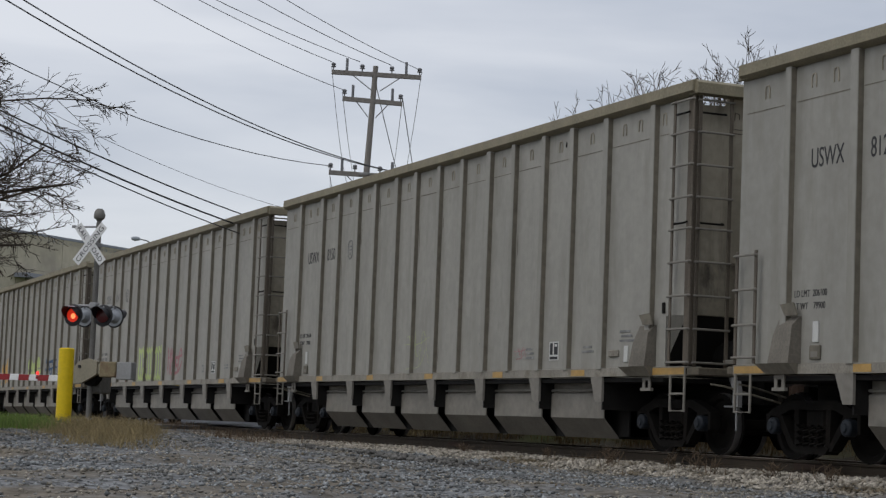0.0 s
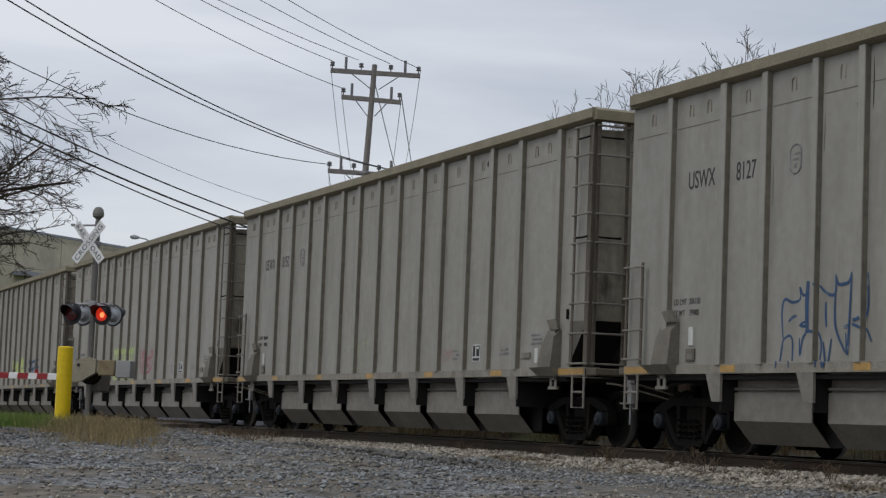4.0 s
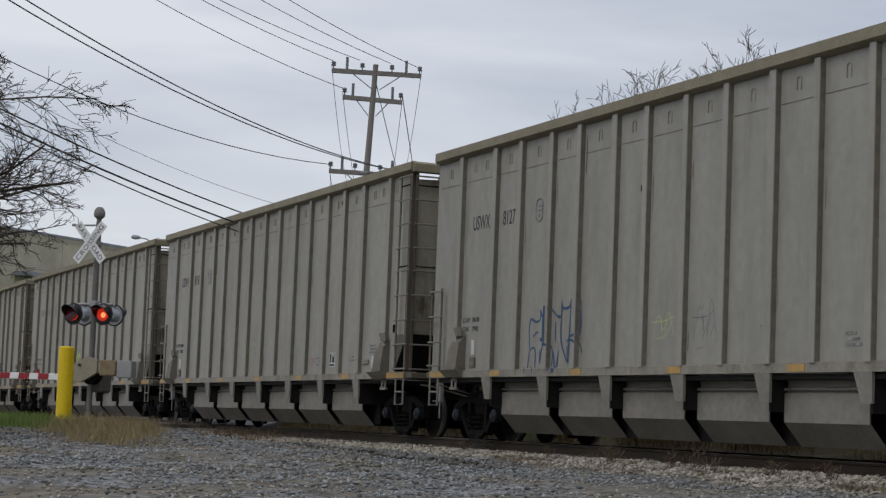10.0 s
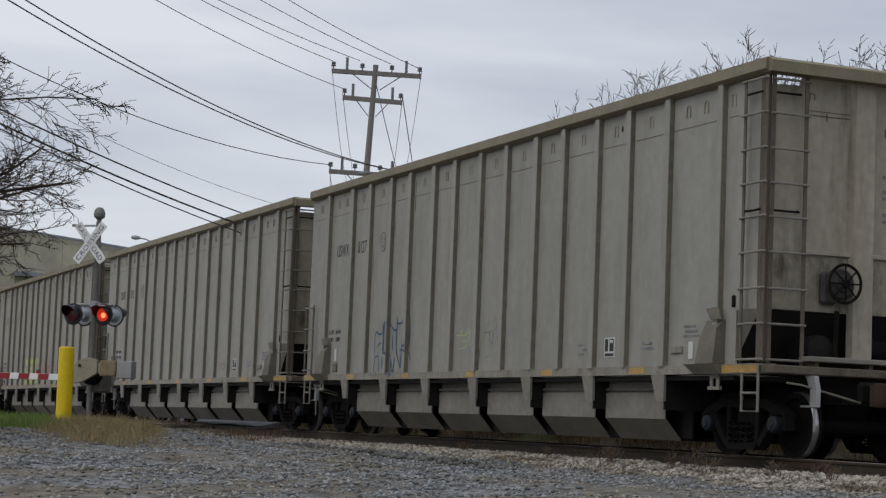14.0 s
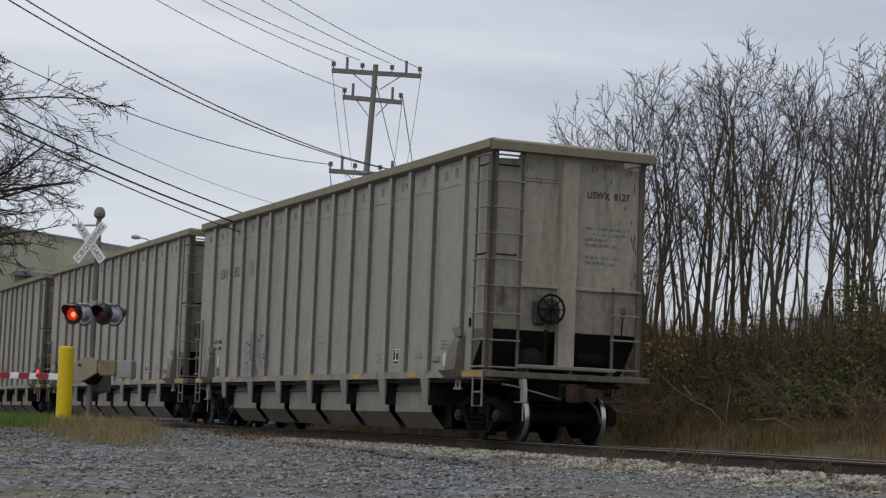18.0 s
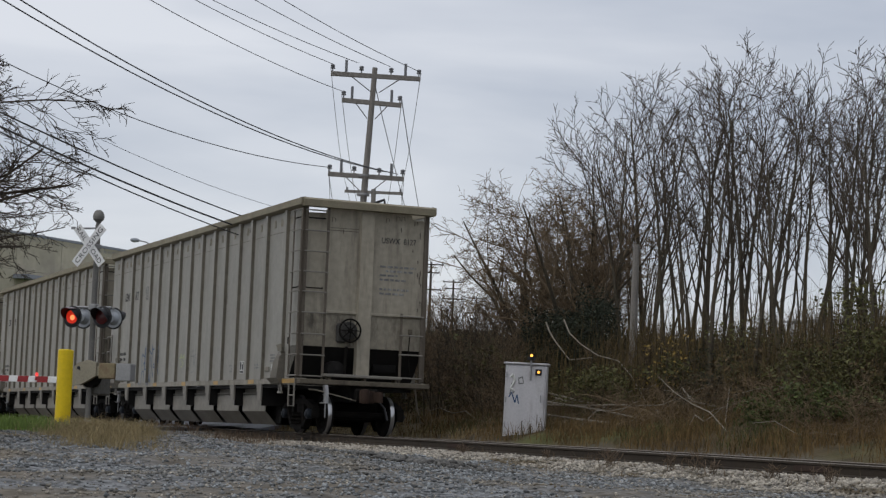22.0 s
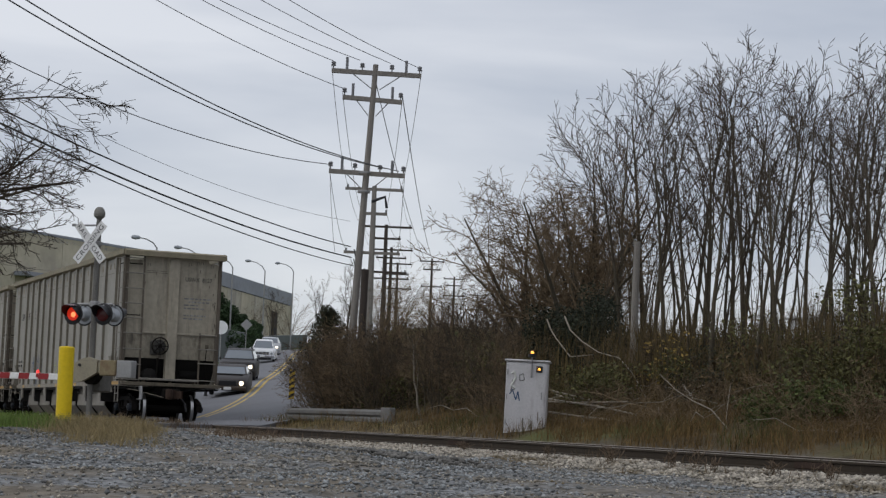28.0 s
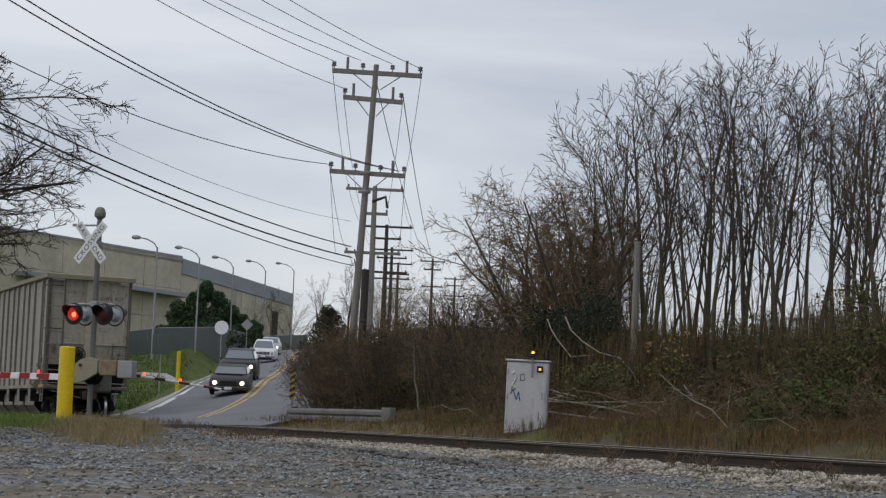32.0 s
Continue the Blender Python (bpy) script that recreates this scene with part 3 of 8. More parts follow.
def ribbon(lo, hi, lift, i0=0, i1=None, flare=0.0, flare_right=0.0):
    """A strip along the road between two offsets from its middle line (positive: to the right when driving away from the track)."""
    pts = road_points()
    tan = np.gradient(pts, axis=0)
    tan /= np.linalg.norm(tan, axis=1)[:, None]
    nor = np.stack([tan[:, 1], -tan[:, 0]], 1)
    lo_, hi_ = np.full(len(pts), float(lo)), np.full(len(pts), float(hi))
    if flare:
        lo_ -= flare * smooth_step(30, 17.5, pts[:, 1]) * smooth_step(4, 12, pts[:, 1])
    hi_ += flare_right * smooth_step(21, 17.0, pts[:, 1]) * smooth_step(0, 8, pts[:, 1])
    i1 = len(pts) if i1 is None else i1
    cols = max(1, int((hi - lo) / 1.4))
    verts, faces = [], []
    for i in range(i0, i1):
        row = [pts[i] + nor[i] * (lo_[i] + (hi_[i] - lo_[i]) * k / cols) for k in range(cols + 1)]
        top = [(q[0], q[1], float(road_z(q[1])) + lift) for q in row]
        verts += top + [(x, y, z - 0.12) for x, y, z in reversed(top)]
    m = 2 * (cols + 1)
    for i in range(i1 - i0 - 1):
        for k in range(m):
            faces.append((m * i + k, m * i + (k + 1) % m, m * i + m + (k + 1) % m, m * i + m + k))
    return Shape().add(verts, faces)


def build_road():
    pts = road_points()
    cross = int(np.argmin(np.abs(pts[:, 1] - 17.2)))
    def piece(name, shape, mat, label):
        return tagged(new(name, shape.mesh(name, mat, 30)), label, name.replace("_", " "), kind="structure")
    piece("road", ribbon(-4.1, 4.5, 0.0, flare=1.1, flare_right=0.6), "asphalt", "worn two-lane asphalt road climbing away from the crossing")
    for k, off in enumerate((-0.22, 0.10)):
        piece("yellow_line", ribbon(off, off + 0.12, 0.006, cross), "yellow_line", "worn yellow centre line painted on the road")
    piece("edge_line", ribbon(-3.86, -3.76, 0.006, cross + 2, flare=1.1), "white_line", "worn white edge line painted on the road")
    piece("kerb", ribbon(-4.30, -4.1, 0.05, cross + 3, flare=1.1), "concrete", "low pale concrete kerb along the road")
    a, b = Vector((-114.0, 24.0)), Vector((-99.5, 28.6))
    side = Vector((-(b - a).y, (b - a).x)).normalized() * 0.8
    verts, faces = [], []
    for i in range(13):
        p = a.lerp(b, i / 12)
        for q, dz in ((p + side, 0.05), (p - side, 0.05), (p - side, -0.3), (p + side, -0.3)):
            verts.append((q.x, q.y, ground_at(p.x, p.y) + dz))
    for i in range(12):
        faces += [(4 * i + k, 4 * i + (k + 1) % 4, 4 * i + 4 + (k + 1) % 4, 4 * i + 4 + k) for k in range(4)]
    piece("pavement", Shape().add(verts, faces), "concrete", "narrow pale concrete footpath on the grass slope")


def build_track():
    tr = thing("railway_track", Matrix(), "single railway track with rusty rails on timber sleepers in pale ballast", "railway track", kind="structure")
    xs = [-150 + i * 2.5 for i in range(79)]
    for y in (TRACK_Y - 0.75, TRACK_Y + 0.75):
        ring = [(-0.07, -0.165), (0.07, -0.165), (0.07, -0.150), (0.012, -0.135), (0.012, -0.045), (0.036, -0.035), (0.036, -0.006), (-0.036, -0.006),
                (-0.036, -0.035), (-0.012, -0.045), (-0.012, -0.135), (-0.07, -0.150)]
        top = [(-0.034, -0.005), (0.034, -0.005), (0.028, 0.001), (-0.028, 0.001)]
        for name, outline, mat in (("rail", ring, "rail"), ("rail_head", top, "rail_top")):
            n, verts, faces = len(outline), [], []
            for x in xs:
                verts += [(x, track_y(x, y - TRACK_Y) + a, rail_z(x) + b) for a, b in outline]
            for i in range(len(xs) - 1):
                faces += [(i * n + k, i * n + (k + 1) % n, (i + 1) * n + (k + 1) % n, (i + 1) * n + k) for k in range(n)]
            rail = part(name, Shape().add(verts, faces), mat, tr if name == "rail" else rail, smooth=0)
    me = Shape().box(-0.115, 0.115, -1.3, 1.3, -0.17, 0.0, 0.015).mesh("sleeper", "sleeper", 0)
    rnd = random.Random(3)
    for i in range(210):
        x = -6 - i * 0.53
        part("sleeper", me, "sleeper", tr, at=pose(x, track_y(x, rnd.uniform(-0.06, 0.06)), rail_z(x) - 0.168, 0, 0, rnd.uniform(-1.5, 1.5)))
    for x in (-21.6, -33.5, -44.9):
        part("joint_bar", Shape().box(-0.45, 0.45, -0.035, -0.014, -0.13, -0.045, 0.004).mesh("joint_bar", "rust", 0), "rust", tr, at=pose(x, track_y(x, -0.75), rail_z(x)))
    # concrete panels where the road crosses
    for i in range(9):
        x = -73.5 + i * 2.45
        for y0, y1 in ((TRACK_Y - 2.1, TRACK_Y - 0.86), (TRACK_Y - 0.62, TRACK_Y + 0.62), (TRACK_Y + 0.86, TRACK_Y + 2.1)):
            part("crossing_panel", Shape().box(x, x + 2.42, y0 + track_y(x) - TRACK_Y, y1 + track_y(x) - TRACK_Y, -0.22 + rail_z(x), rail_z(x) - 0.012, 0.015), "concrete", tr, "pale concrete crossing panel")


build_ground()
build_road()
build_track()
# ---------------------------------------------------------------- the freight wagons
PITCH_LEN = 19.93         # from wagon to wagon
WIDE = 3.2
RIBS = [1.50, 2.98, 4.03, 5.22, 6.23, 7.43, 8.44, 9.60, 10.70, 11.88, 12.92, 14.11, 15.15, 16.33, 17.82]
BEARERS = [2.99, 5.23, 7.43, 9.65, 11.88, 14.13, 16.35]
AXLES = [0.62, 2.32, 16.93, 18.63]
WHEEL_R = 0.44
RUNGS = [1.28, 1.75, 2.22, 2.70, 3.17, 3.62, 4.08, 4.55, 5.01]


def flip(shape):
    """The same piece on the far side of the wagon."""
    s = Shape()
    s.v, s.f = [(x, WIDE - y, z) for x, y, z in shape.v], [tuple(reversed(q)) for q in shape.f]
    return s


def both_sides(name, shape, mat, root, label=""):
    a = part(name, shape, mat, root, label)
    part(name, flip(shape), mat, root, label)
    return a


def build_wheelset(root, x):
    axle = part("wheelset", Shape().tube([(0, -1.05, 0), (0, 1.05, 0)], 0.085, 10), "grime", root, at=pose(x, WIDE / 2, WHEEL_R))
    for s in (-1, 1):
        prof = [(0.09, -0.10), (0.13, -0.09), (0.15, -0.02), (0.34, 0.0), (0.37, -0.045), (WHEEL_R, -0.05), (WHEEL_R + 0.004, 0.045), (WHEEL_R + 0.028, 0.055),
                (WHEEL_R + 0.026, 0.08), (0.37, 0.085), (0.33, 0.045), (0.15, 0.05), (0.13, 0.09), (0.09, 0.10)]
        wheel = part("wheel", Shape().lathe([(r, -s * h) for r, h in prof], (0, s * 0.75, 0), 1, 28), "grime", axle, smooth=30)
        band = [(WHEEL_R + 0.001, -0.048), (WHEEL_R + 0.006, -0.02), (WHEEL_R + 0.007, 0.03), (WHEEL_R + 0.004, 0.044)]
        k = Shape().lathe([(r, -s * h) for r, h in band], (0, s * 0.75, 0), 1, 28)
        part("wheel_tread", k, "tread", axle, "worn bright wheel tread", smooth=30)
    return axle


def build_truck(root, xc):
    tr = part("truck_bolster", Shape().box(-0.22, 0.22, 0.55, WIDE - 0.55, 0.42, 0.74, 0.03).lathe([(0.0, 0), (0.24, 0), (0.24, 0.1), (0.0, 0.1)], (0, WIDE / 2, 0.74), 2, 16),
              "grime", root, at=pose(xc, 0, 0))
    for y0, y1 in ((0.50, 0.66), (WIDE - 0.66, WIDE - 0.50)):
        s = Shape().prism([(-1.08, 0.58), (-0.95, 0.66), (-0.55, 0.78), (0.55, 0.78), (0.95, 0.66), (1.08, 0.58), (0.80, 0.56), (0.50, 0.66), (-0.50, 0.66), (-0.80, 0.56)], 1, y0, y1)
        s.prism([(-0.34, 0.09), (0.34, 0.09), (0.42, 0.17), (0.36, 0.20), (-0.36, 0.20), (-0.42, 0.17)], 1, y0 - 0.02, y1 + 0.02)
        for q in (-1, 1):
            s.prism([(q * 0.34, 0.12), (q * 0.46, 0.14), (q * 0.86, 0.56), (q * 0.72, 0.60)], 1, y0, y1)
            s.prism([(q * 0.30, 0.16), (q * 0.40, 0.16), (q * 0.42, 0.68), (q * 0.32, 0.68)], 1, y0 + 0.01, y1 - 0.01)
            s.prism([(q * 0.74, 0.58), (q * 0.76, 0.38), (q * 0.80, 0.58)], 1, y0, y1)
            s.prism([(q * 1.00, 0.58), (q * 1.02, 0.36), (q * 1.08, 0.36), (q * 1.08, 0.60)], 1, y0, y1)
        part("side_frame", s, "grime", tr)
        yo = y0 - 0.03 if y0 < 1 else y1 + 0.03
        for k in range(4):
            coil = [(-0.24 + 0.16 * k + 0.06 * math.cos(t * 0.8), (y0 + y1) / 2 + (-0.08 if y0 < 1 else 0.08) + 0.06 * math.sin(t * 0.8), 0.15 + 0.011 * t) for t in range(30)]
            part("spring", Shape().tube(coil, 0.016, 5), "grime", tr)
        for dx in (-0.85, 0.85):
            sg = -1 if y0 < 1 else 1
            base = y0 if y0 < 1 else y1
            part("bearing_cap", Shape().lathe([(0.0, sg * 0.10), (0.055, sg * 0.10), (0.065, sg * 0.08), (0.10, sg * 0.07), (0.115, sg * 0.05), (0.115, -sg * 0.06)],
                                              (dx, base, 0.44), 1, 14), "bearing", tr, "blue-grey axle bearing cap")
    for s in (-1, 1):
        part("brake_beam", Shape().tube([(s * 0.42, 0.75, 0.36), (s * 0.36, WIDE / 2, 0.32), (s * 0.42, WIDE - 0.75, 0.36)], 0.04, 6), "grime", tr)
    return tr


def ladder_parts(root, name, xs, y, zs, rungs, axis=0, radius=0.017):
    """Two stiles and their rungs; axis 0 runs along the wagon, 1 across it."""
    def p(a, z, off=0.0):
        return (a, y + off, z) if axis == 0 else (y + off, a, z)
    st = Shape()
    for a in xs:
        st.add([], [])
        lo, hi = p(a, zs[0]), p(a, zs[1])
        w = 0.028
        if axis == 0:
            st.box(a - w, a + w, y - 0.012, y + 0.012, zs[0], zs[1], 0.004)
        else:
            st.box(y - 0.012, y + 0.012, a - w, a + w, zs[0], zs[1], 0.004)
    lad = part(name, st, "post_rust", root, "grey steel ladder with round rungs")
    sg = -0.035 if axis == 0 else 0.035
    for z in rungs:
        part("rung", Shape().tube([p(xs[0] - 0.03, z, 0), p(xs[0] - 0.03, z, sg), p(xs[1] + 0.03, z, sg), p(xs[1] + 0.03, z, 0)], radius, 6), "tub", lad)
    return lad


def build_wagon():
    root = thing("freight_wagon", pose(0, SIDE_Y, 0), "tall grey ribbed steel gondola wagon, weathered and rust-streaked", "freight wagon", "wagons of the train")
    # side sheets, with an open corner at the rear foot
    s = Shape().prism([(0.27, 1.20), (18.25, 1.20), (18.25, 1.96), (18.82, 1.96), (18.82, 5.12), (0.27, 5.12)], 1, 0.085, 0.110)
    both_sides("side_sheet", s, "paint", root)
    for x in RIBS:
        wide = 0.085 if x in (2.98, 7.43, 11.88, 16.33) else 0.072
        s = Shape().prism([(x - wide, 0.087), (x - wide + 0.006, 0.002), (x + wide - 0.006, 0.002), (x + wide, 0.087)], 2, 1.22, 5.09)
        rib = both_sides("side_rib", s, "paint", root)
        # thin darker strips on the flanks: the rib's shaded side put into colour
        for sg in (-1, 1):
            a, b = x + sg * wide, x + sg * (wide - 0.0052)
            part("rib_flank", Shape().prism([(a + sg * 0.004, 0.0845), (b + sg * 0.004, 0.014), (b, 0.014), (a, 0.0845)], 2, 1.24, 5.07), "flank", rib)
    # weld seam under the rim and lifting loops
    for a, b in zip([0.29] + RIBS, RIBS + [18.3]):
        if b - a < 0.4:
            continue
        both_sides("weld_seam", Shape().box(a + 0.11, b - 0.11, 0.080, 0.086, 4.615, 4.627), "flank", root)
        for k in range(2 if b - a > 1.25 else 1):
            x = a + (b - a) * ((k + 1) / (3 if b - a > 1.25 else 2))
            s = Shape().tube([(x - 0.05, 0.077, 4.76), (x - 0.05, 0.077, 4.90), (x - 0.025, 0.077, 4.935), (x + 0.025, 0.077, 4.935), (x + 0.05, 0.077, 4.90), (x + 0.05, 0.077, 4.76)], 0.010, 5)
            both_sides("stake_loop", s, "paint_end", root)
    # top rim
    s = Shape().prism([(0.14, 5.08), (0.14, 5.25), (0.05, 5.30), (-0.04, 5.28), (-0.045, 5.13), (0.03, 5.08)], 0, 0.34, 19.05)
    both_sides("top_rim", s, "rim", root)
    for x0, x1 in ((18.90, 19.13), (0.27, 0.48)):
        s = Shape().prism([(x0, 5.09), (x1, 5.09), (x1 + 0.01, 5.24), (x1 - 0.06, 5.285), (x0 + 0.05, 5.285), (x0, 5.24)], 1, 0.0, WIDE)
        part("end_rim", s, "rim", root)
    # side sill and its amber marks
    s = Shape().prism([(0.03, 1.10), (0.03, 1.225), (0.09, 1.235), (0.30, 1.235), (0.30, 1.215), (0.05, 1.21), (0.05, 1.115), (0.25, 1.10)], 0, 0.28, 18.92)
    both_sides("side_sill", s, "sill", root)
    for x0, x1 in ((0.31, 1.18), (17.98, 18.90), (3.05, 3.42), (6.15, 6.50), (9.24, 9.63), (12.35, 12.75), (15.36, 15.82)):
        both_sides("reflector", Shape().box(x0, x1, 0.024, 0.029, 1.115, 1.21), "amber", root, "faded amber reflective strip")
    # cross bearers and tub bays below the sill
    for x in BEARERS:
        s = Shape().prism([(x - 0.34, 1.105), (x + 0.05, 1.105), (x + 0.05, 0.72), (x - 0.16, 0.72), (x - 0.20, 0.80)], 1, 0.035, 0.075)
        both_sides("cross_bearer", s, "tub", root)
        # web takes the near-black material, its shade being in the colour
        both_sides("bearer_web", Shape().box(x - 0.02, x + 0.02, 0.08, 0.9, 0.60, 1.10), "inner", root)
    for a, b in zip(BEARERS[:-1], BEARERS[1:]):
        x0, x1 = a + 0.02, b - 0.34
        both_sides("tub_upper", Shape().box(x0, x1 + 0.06, 0.335, 0.35, 0.80, 1.10), "tub", root)
        s = Shape().prism([(0.29, 0.84), (0.30, 0.855), (0.36, 0.855), (0.36, 0.842), (0.308, 0.842), (0.308, 0.462), (0.29, 0.47)], 0, x0, x1)
        both_sides("tub_side", s, "tub", root)
        s = Shape().add([(x0, 0.295, 0.468), (x1, 0.295, 0.468), (x1, 0.57, 0.165), (x0, 0.57, 0.165), (x0, 0.31, 0.478), (x1, 0.31, 0.478), (x1, 0.57, 0.183), (x0, 0.57, 0.183)],
              [(0, 1, 2, 3), (7, 6, 5, 4), (0, 4, 5, 1), (2, 6, 7, 3), (0, 3, 7, 4), (1, 5, 6, 2)])
        both_sides("tub_slope", s, "tub_low", root, "dirt-caked sloping belly plate")
        both_sides("train_pipe", Shape().tube([(x0 - 0.05, 0.30, 0.90), (x1 + 0.12, 0.30, 0.90)], 0.022, 6), "tub", root)
    # near-black sheets behind the bays, shade put into their colour
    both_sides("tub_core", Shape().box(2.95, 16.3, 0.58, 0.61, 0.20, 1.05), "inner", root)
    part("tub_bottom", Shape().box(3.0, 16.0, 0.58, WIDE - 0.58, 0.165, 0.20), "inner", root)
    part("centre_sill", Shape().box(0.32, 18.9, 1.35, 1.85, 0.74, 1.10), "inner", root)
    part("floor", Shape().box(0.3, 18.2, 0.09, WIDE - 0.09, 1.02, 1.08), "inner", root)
    # ends
    for x0, x1, z0 in ((18.82, 18.85, 1.96), (0.27, 0.30, 1.30)):
        # the sheet is cut low at both top corners, where daylight shows under the rim
        ring = [(0.10, z0), (WIDE - 0.10, z0), (WIDE - 0.10, 4.97), (WIDE - 0.46, 4.99), (WIDE - 0.50, 5.12), (0.66, 5.12), (0.62, 4.99), (0.10, 4.97)]
        part("end_sheet", Shape().prism(ring, 0, x0, x1), "paint_end", root)
    # sloping sheet in the open foot, its darkness painted as shade
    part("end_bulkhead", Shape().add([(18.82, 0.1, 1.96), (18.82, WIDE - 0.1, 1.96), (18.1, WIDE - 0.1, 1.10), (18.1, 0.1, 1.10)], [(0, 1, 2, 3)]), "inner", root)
    s = Shape().prism([(18.852, 1.43), (18.96, 1.46), (18.96, 1.77), (18.852, 1.80)], 2, 1.30, 5.10)
    part("end_post", s, "paint_end", root)
    for y in (0.075, WIDE - 0.145):
        part("corner_post", Shape().box(18.79, 18.90, y - 0.02, y + 0.09, 1.25, 5.10, 0.012), "post_rust", root, "rust-brown corner post")
    part("end_channel", Shape().box(18.852, 18.90, 0.68, WIDE - 0.10, 2.72, 2.78, 0.008), "paint_end", root)
    part("end_lower_band", Shape().box(18.852, 18.862, 0.15, 1.42, 1.97, 2.70), "end_low", root, "soot-stained lower end panel")
    part("end_lower_band", Shape().box(18.852, 18.862, 1.81, WIDE - 0.15, 1.97, 2.70), "end_low", root, "soot-stained lower end panel")
    part("end_seam", Shape().box(18.852, 18.857, 0.70, 1.42, 4.60, 4.612).box(18.852, 18.857, 0.70, 1.42, 4.66, 4.67), "post_rust", root)
    for x0, x1 in ((18.93, 19.26), (0.08, 0.30)):
        part("end_sill", Shape().box(x0, x1, 0.05, WIDE - 0.05, 1.10, 1.21, 0.012), "end_grime", root, "grimy end sill")
    part("end_platform", Shape().box(18.95, 19.27, 0.62, 2.46, 1.275, 1.345, 0.012), "tub", root, "dirty steel crosswalk plate")
    for y in (0.75, 1.6, 2.35):
        part("platform_bracket", Shape().box(18.95, 19.2, y - 0.03, y + 0.03, 1.20, 1.28), "end_grime", root)
    # draught gear
    for x, sg in ((19.26, 1), (0.08, -1)):
        s = Shape().box(min(x, x + sg * 0.10), max(x, x + sg * 0.10), 1.32, 1.88, 0.74, 1.04, 0.05)
        part("striker", s, "grime", root)
        # shank, knuckle with its rounded nose, and the guard arm beside it
        s = Shape().box(min(x, x + sg * 0.22), max(x, x + sg * 0.22), 1.50, 1.70, 0.78, 0.95, 0.02)
        s.prism([(x + sg * 0.16, 1.44), (x + sg * 0.26, 1.36), (x + sg * 0.40, 1.38), (x + sg * 0.46, 1.46), (x + sg * 0.38, 1.53), (x + sg * 0.30, 1.52), (x + sg * 0.29, 1.66), (x + sg * 0.16, 1.76)], 2, 0.72, 1.00)
        s.prism([(x + sg * 0.16, 1.62), (x + sg * 0.28, 1.66), (x + sg * 0.44, 1.80), (x + sg * 0.42, 1.86), (x + sg * 0.24, 1.84), (x + sg * 0.14, 1.76)], 2, 0.74, 0.97)
        s.lathe([(0.0, 0.70), (0.085, 0.71), (0.10, 0.74), (0.10, 0.98), (0.085, 1.02), (0.0, 1.03)], (x + sg * 0.36, 1.455, 0), 2, 14)
        part("coupler", s, "rust", root, "rusty knuckle coupler")
        bar = [(x, 0.25, 0.98), (x + sg * 0.04, 0.45, 0.96), (x + sg * 0.06, 0.9, 0.86), (x + sg * 0.08, 1.35, 0.76)]
        part("uncoupling_lever", Shape().tube(bar, 0.015, 5), "flank", root)
        hose = [(x + sg * 0.1, 1.9, 0.75), (x + sg * 0.24, 1.98, 0.62), (x + sg * 0.34, 2.0, 0.42), (x + sg * 0.38, 2.0, 0.35)]
        part("air_hose", Shape().tube(hose, 0.025, 6), "black", root)
        if sg < 0:
            continue
        # pale angled bracket with a hanging rod below the end
        s = Shape().prism([(x - sg * 0.10, 1.09), (x + sg * 0.10, 1.09), (x + sg * 0.16, 0.92), (x + sg * 0.16, 0.70), (x + sg * 0.02, 0.70), (x + sg * 0.02, 0.90)], 1, 0.60, 0.67)
        s.box(x - 0.02 - 0.16, x - 0.02 + 0.20, 0.58, 0.66, 0.675, 0.70, 0.006)
        part("lever_bracket", s, "galv", root)
        part("hanger_rod", Shape().tube([(x + sg * 0.1, 0.62, 0.72), (x + sg * 0.1, 0.62, 0.36)], 0.016, 5), "galv", root)
    # ladders
    ladder_parts(root, "side_ladder", (18.52, 19.05), -0.01, (1.24, 5.05), RUNGS)
    ladder_parts(root, "end_ladder", (0.13, 0.64), 19.0, (1.22, 5.08), RUNGS, 1)
    ladder_parts(root, "front_ladder", (0.38, 0.85), -0.01, (1.24, 2.74), [1.32, 1.75, 2.22, 2.68])
    ladder_parts(root, "end_grab_ladder", (2.50, 3.0), 19.0, (1.22, 2.80), [1.33, 1.86, 2.30, 2.74], 1)
    for xa, xb in ((18.54, 18.94), (0.36, 0.74)):
        s = Shape().tube([(xa, 0.02, 1.10), (xa, 0.02, 0.60), (xb, 0.02, 0.60), (xb, 0.02, 1.10)], 0.020, 6).tube([(xa, 0.02, 0.84), (xb, 0.02, 0.84)], 0.018, 6)
        part("stirrup_step", s, "tub", root, "grey stirrup step")
    # rust drips down the end sheet
    rnd = random.Random(17)
    for k in range(22):
        y = rnd.choice((rnd.uniform(2.9, 3.08), rnd.uniform(2.9, 3.08), rnd.uniform(0.2, 2.9)))
        z, h = rnd.uniform(2.1, 4.8), rnd.uniform(0.05, 0.22)
        part("rust_drip", Shape().prism([(y, z), (y + 0.012, z - h * 0.3), (y + 0.006, z - h), (y - 0.006, z - h * 0.8), (y - 0.014, z - h * 0.2)], 0, 18.85, 18.8545), "post_rust", root)
    for z in (3.28, 4.86):
        part("grab_iron", Shape().tube([(18.9, 0.20, z), (18.96, 0.20, z - 0.02), (18.96, 0.58, z - 0.02), (18.9, 0.58, z)], 0.016, 5), "grime", root)
        part("grab_iron", Shape().tube([(18.52, 0.05, z), (18.52, 0.0, z - 0.02), (18.84, 0.0, z - 0.02), (18.84, 0.05, z)], 0.016, 5), "grime", root)
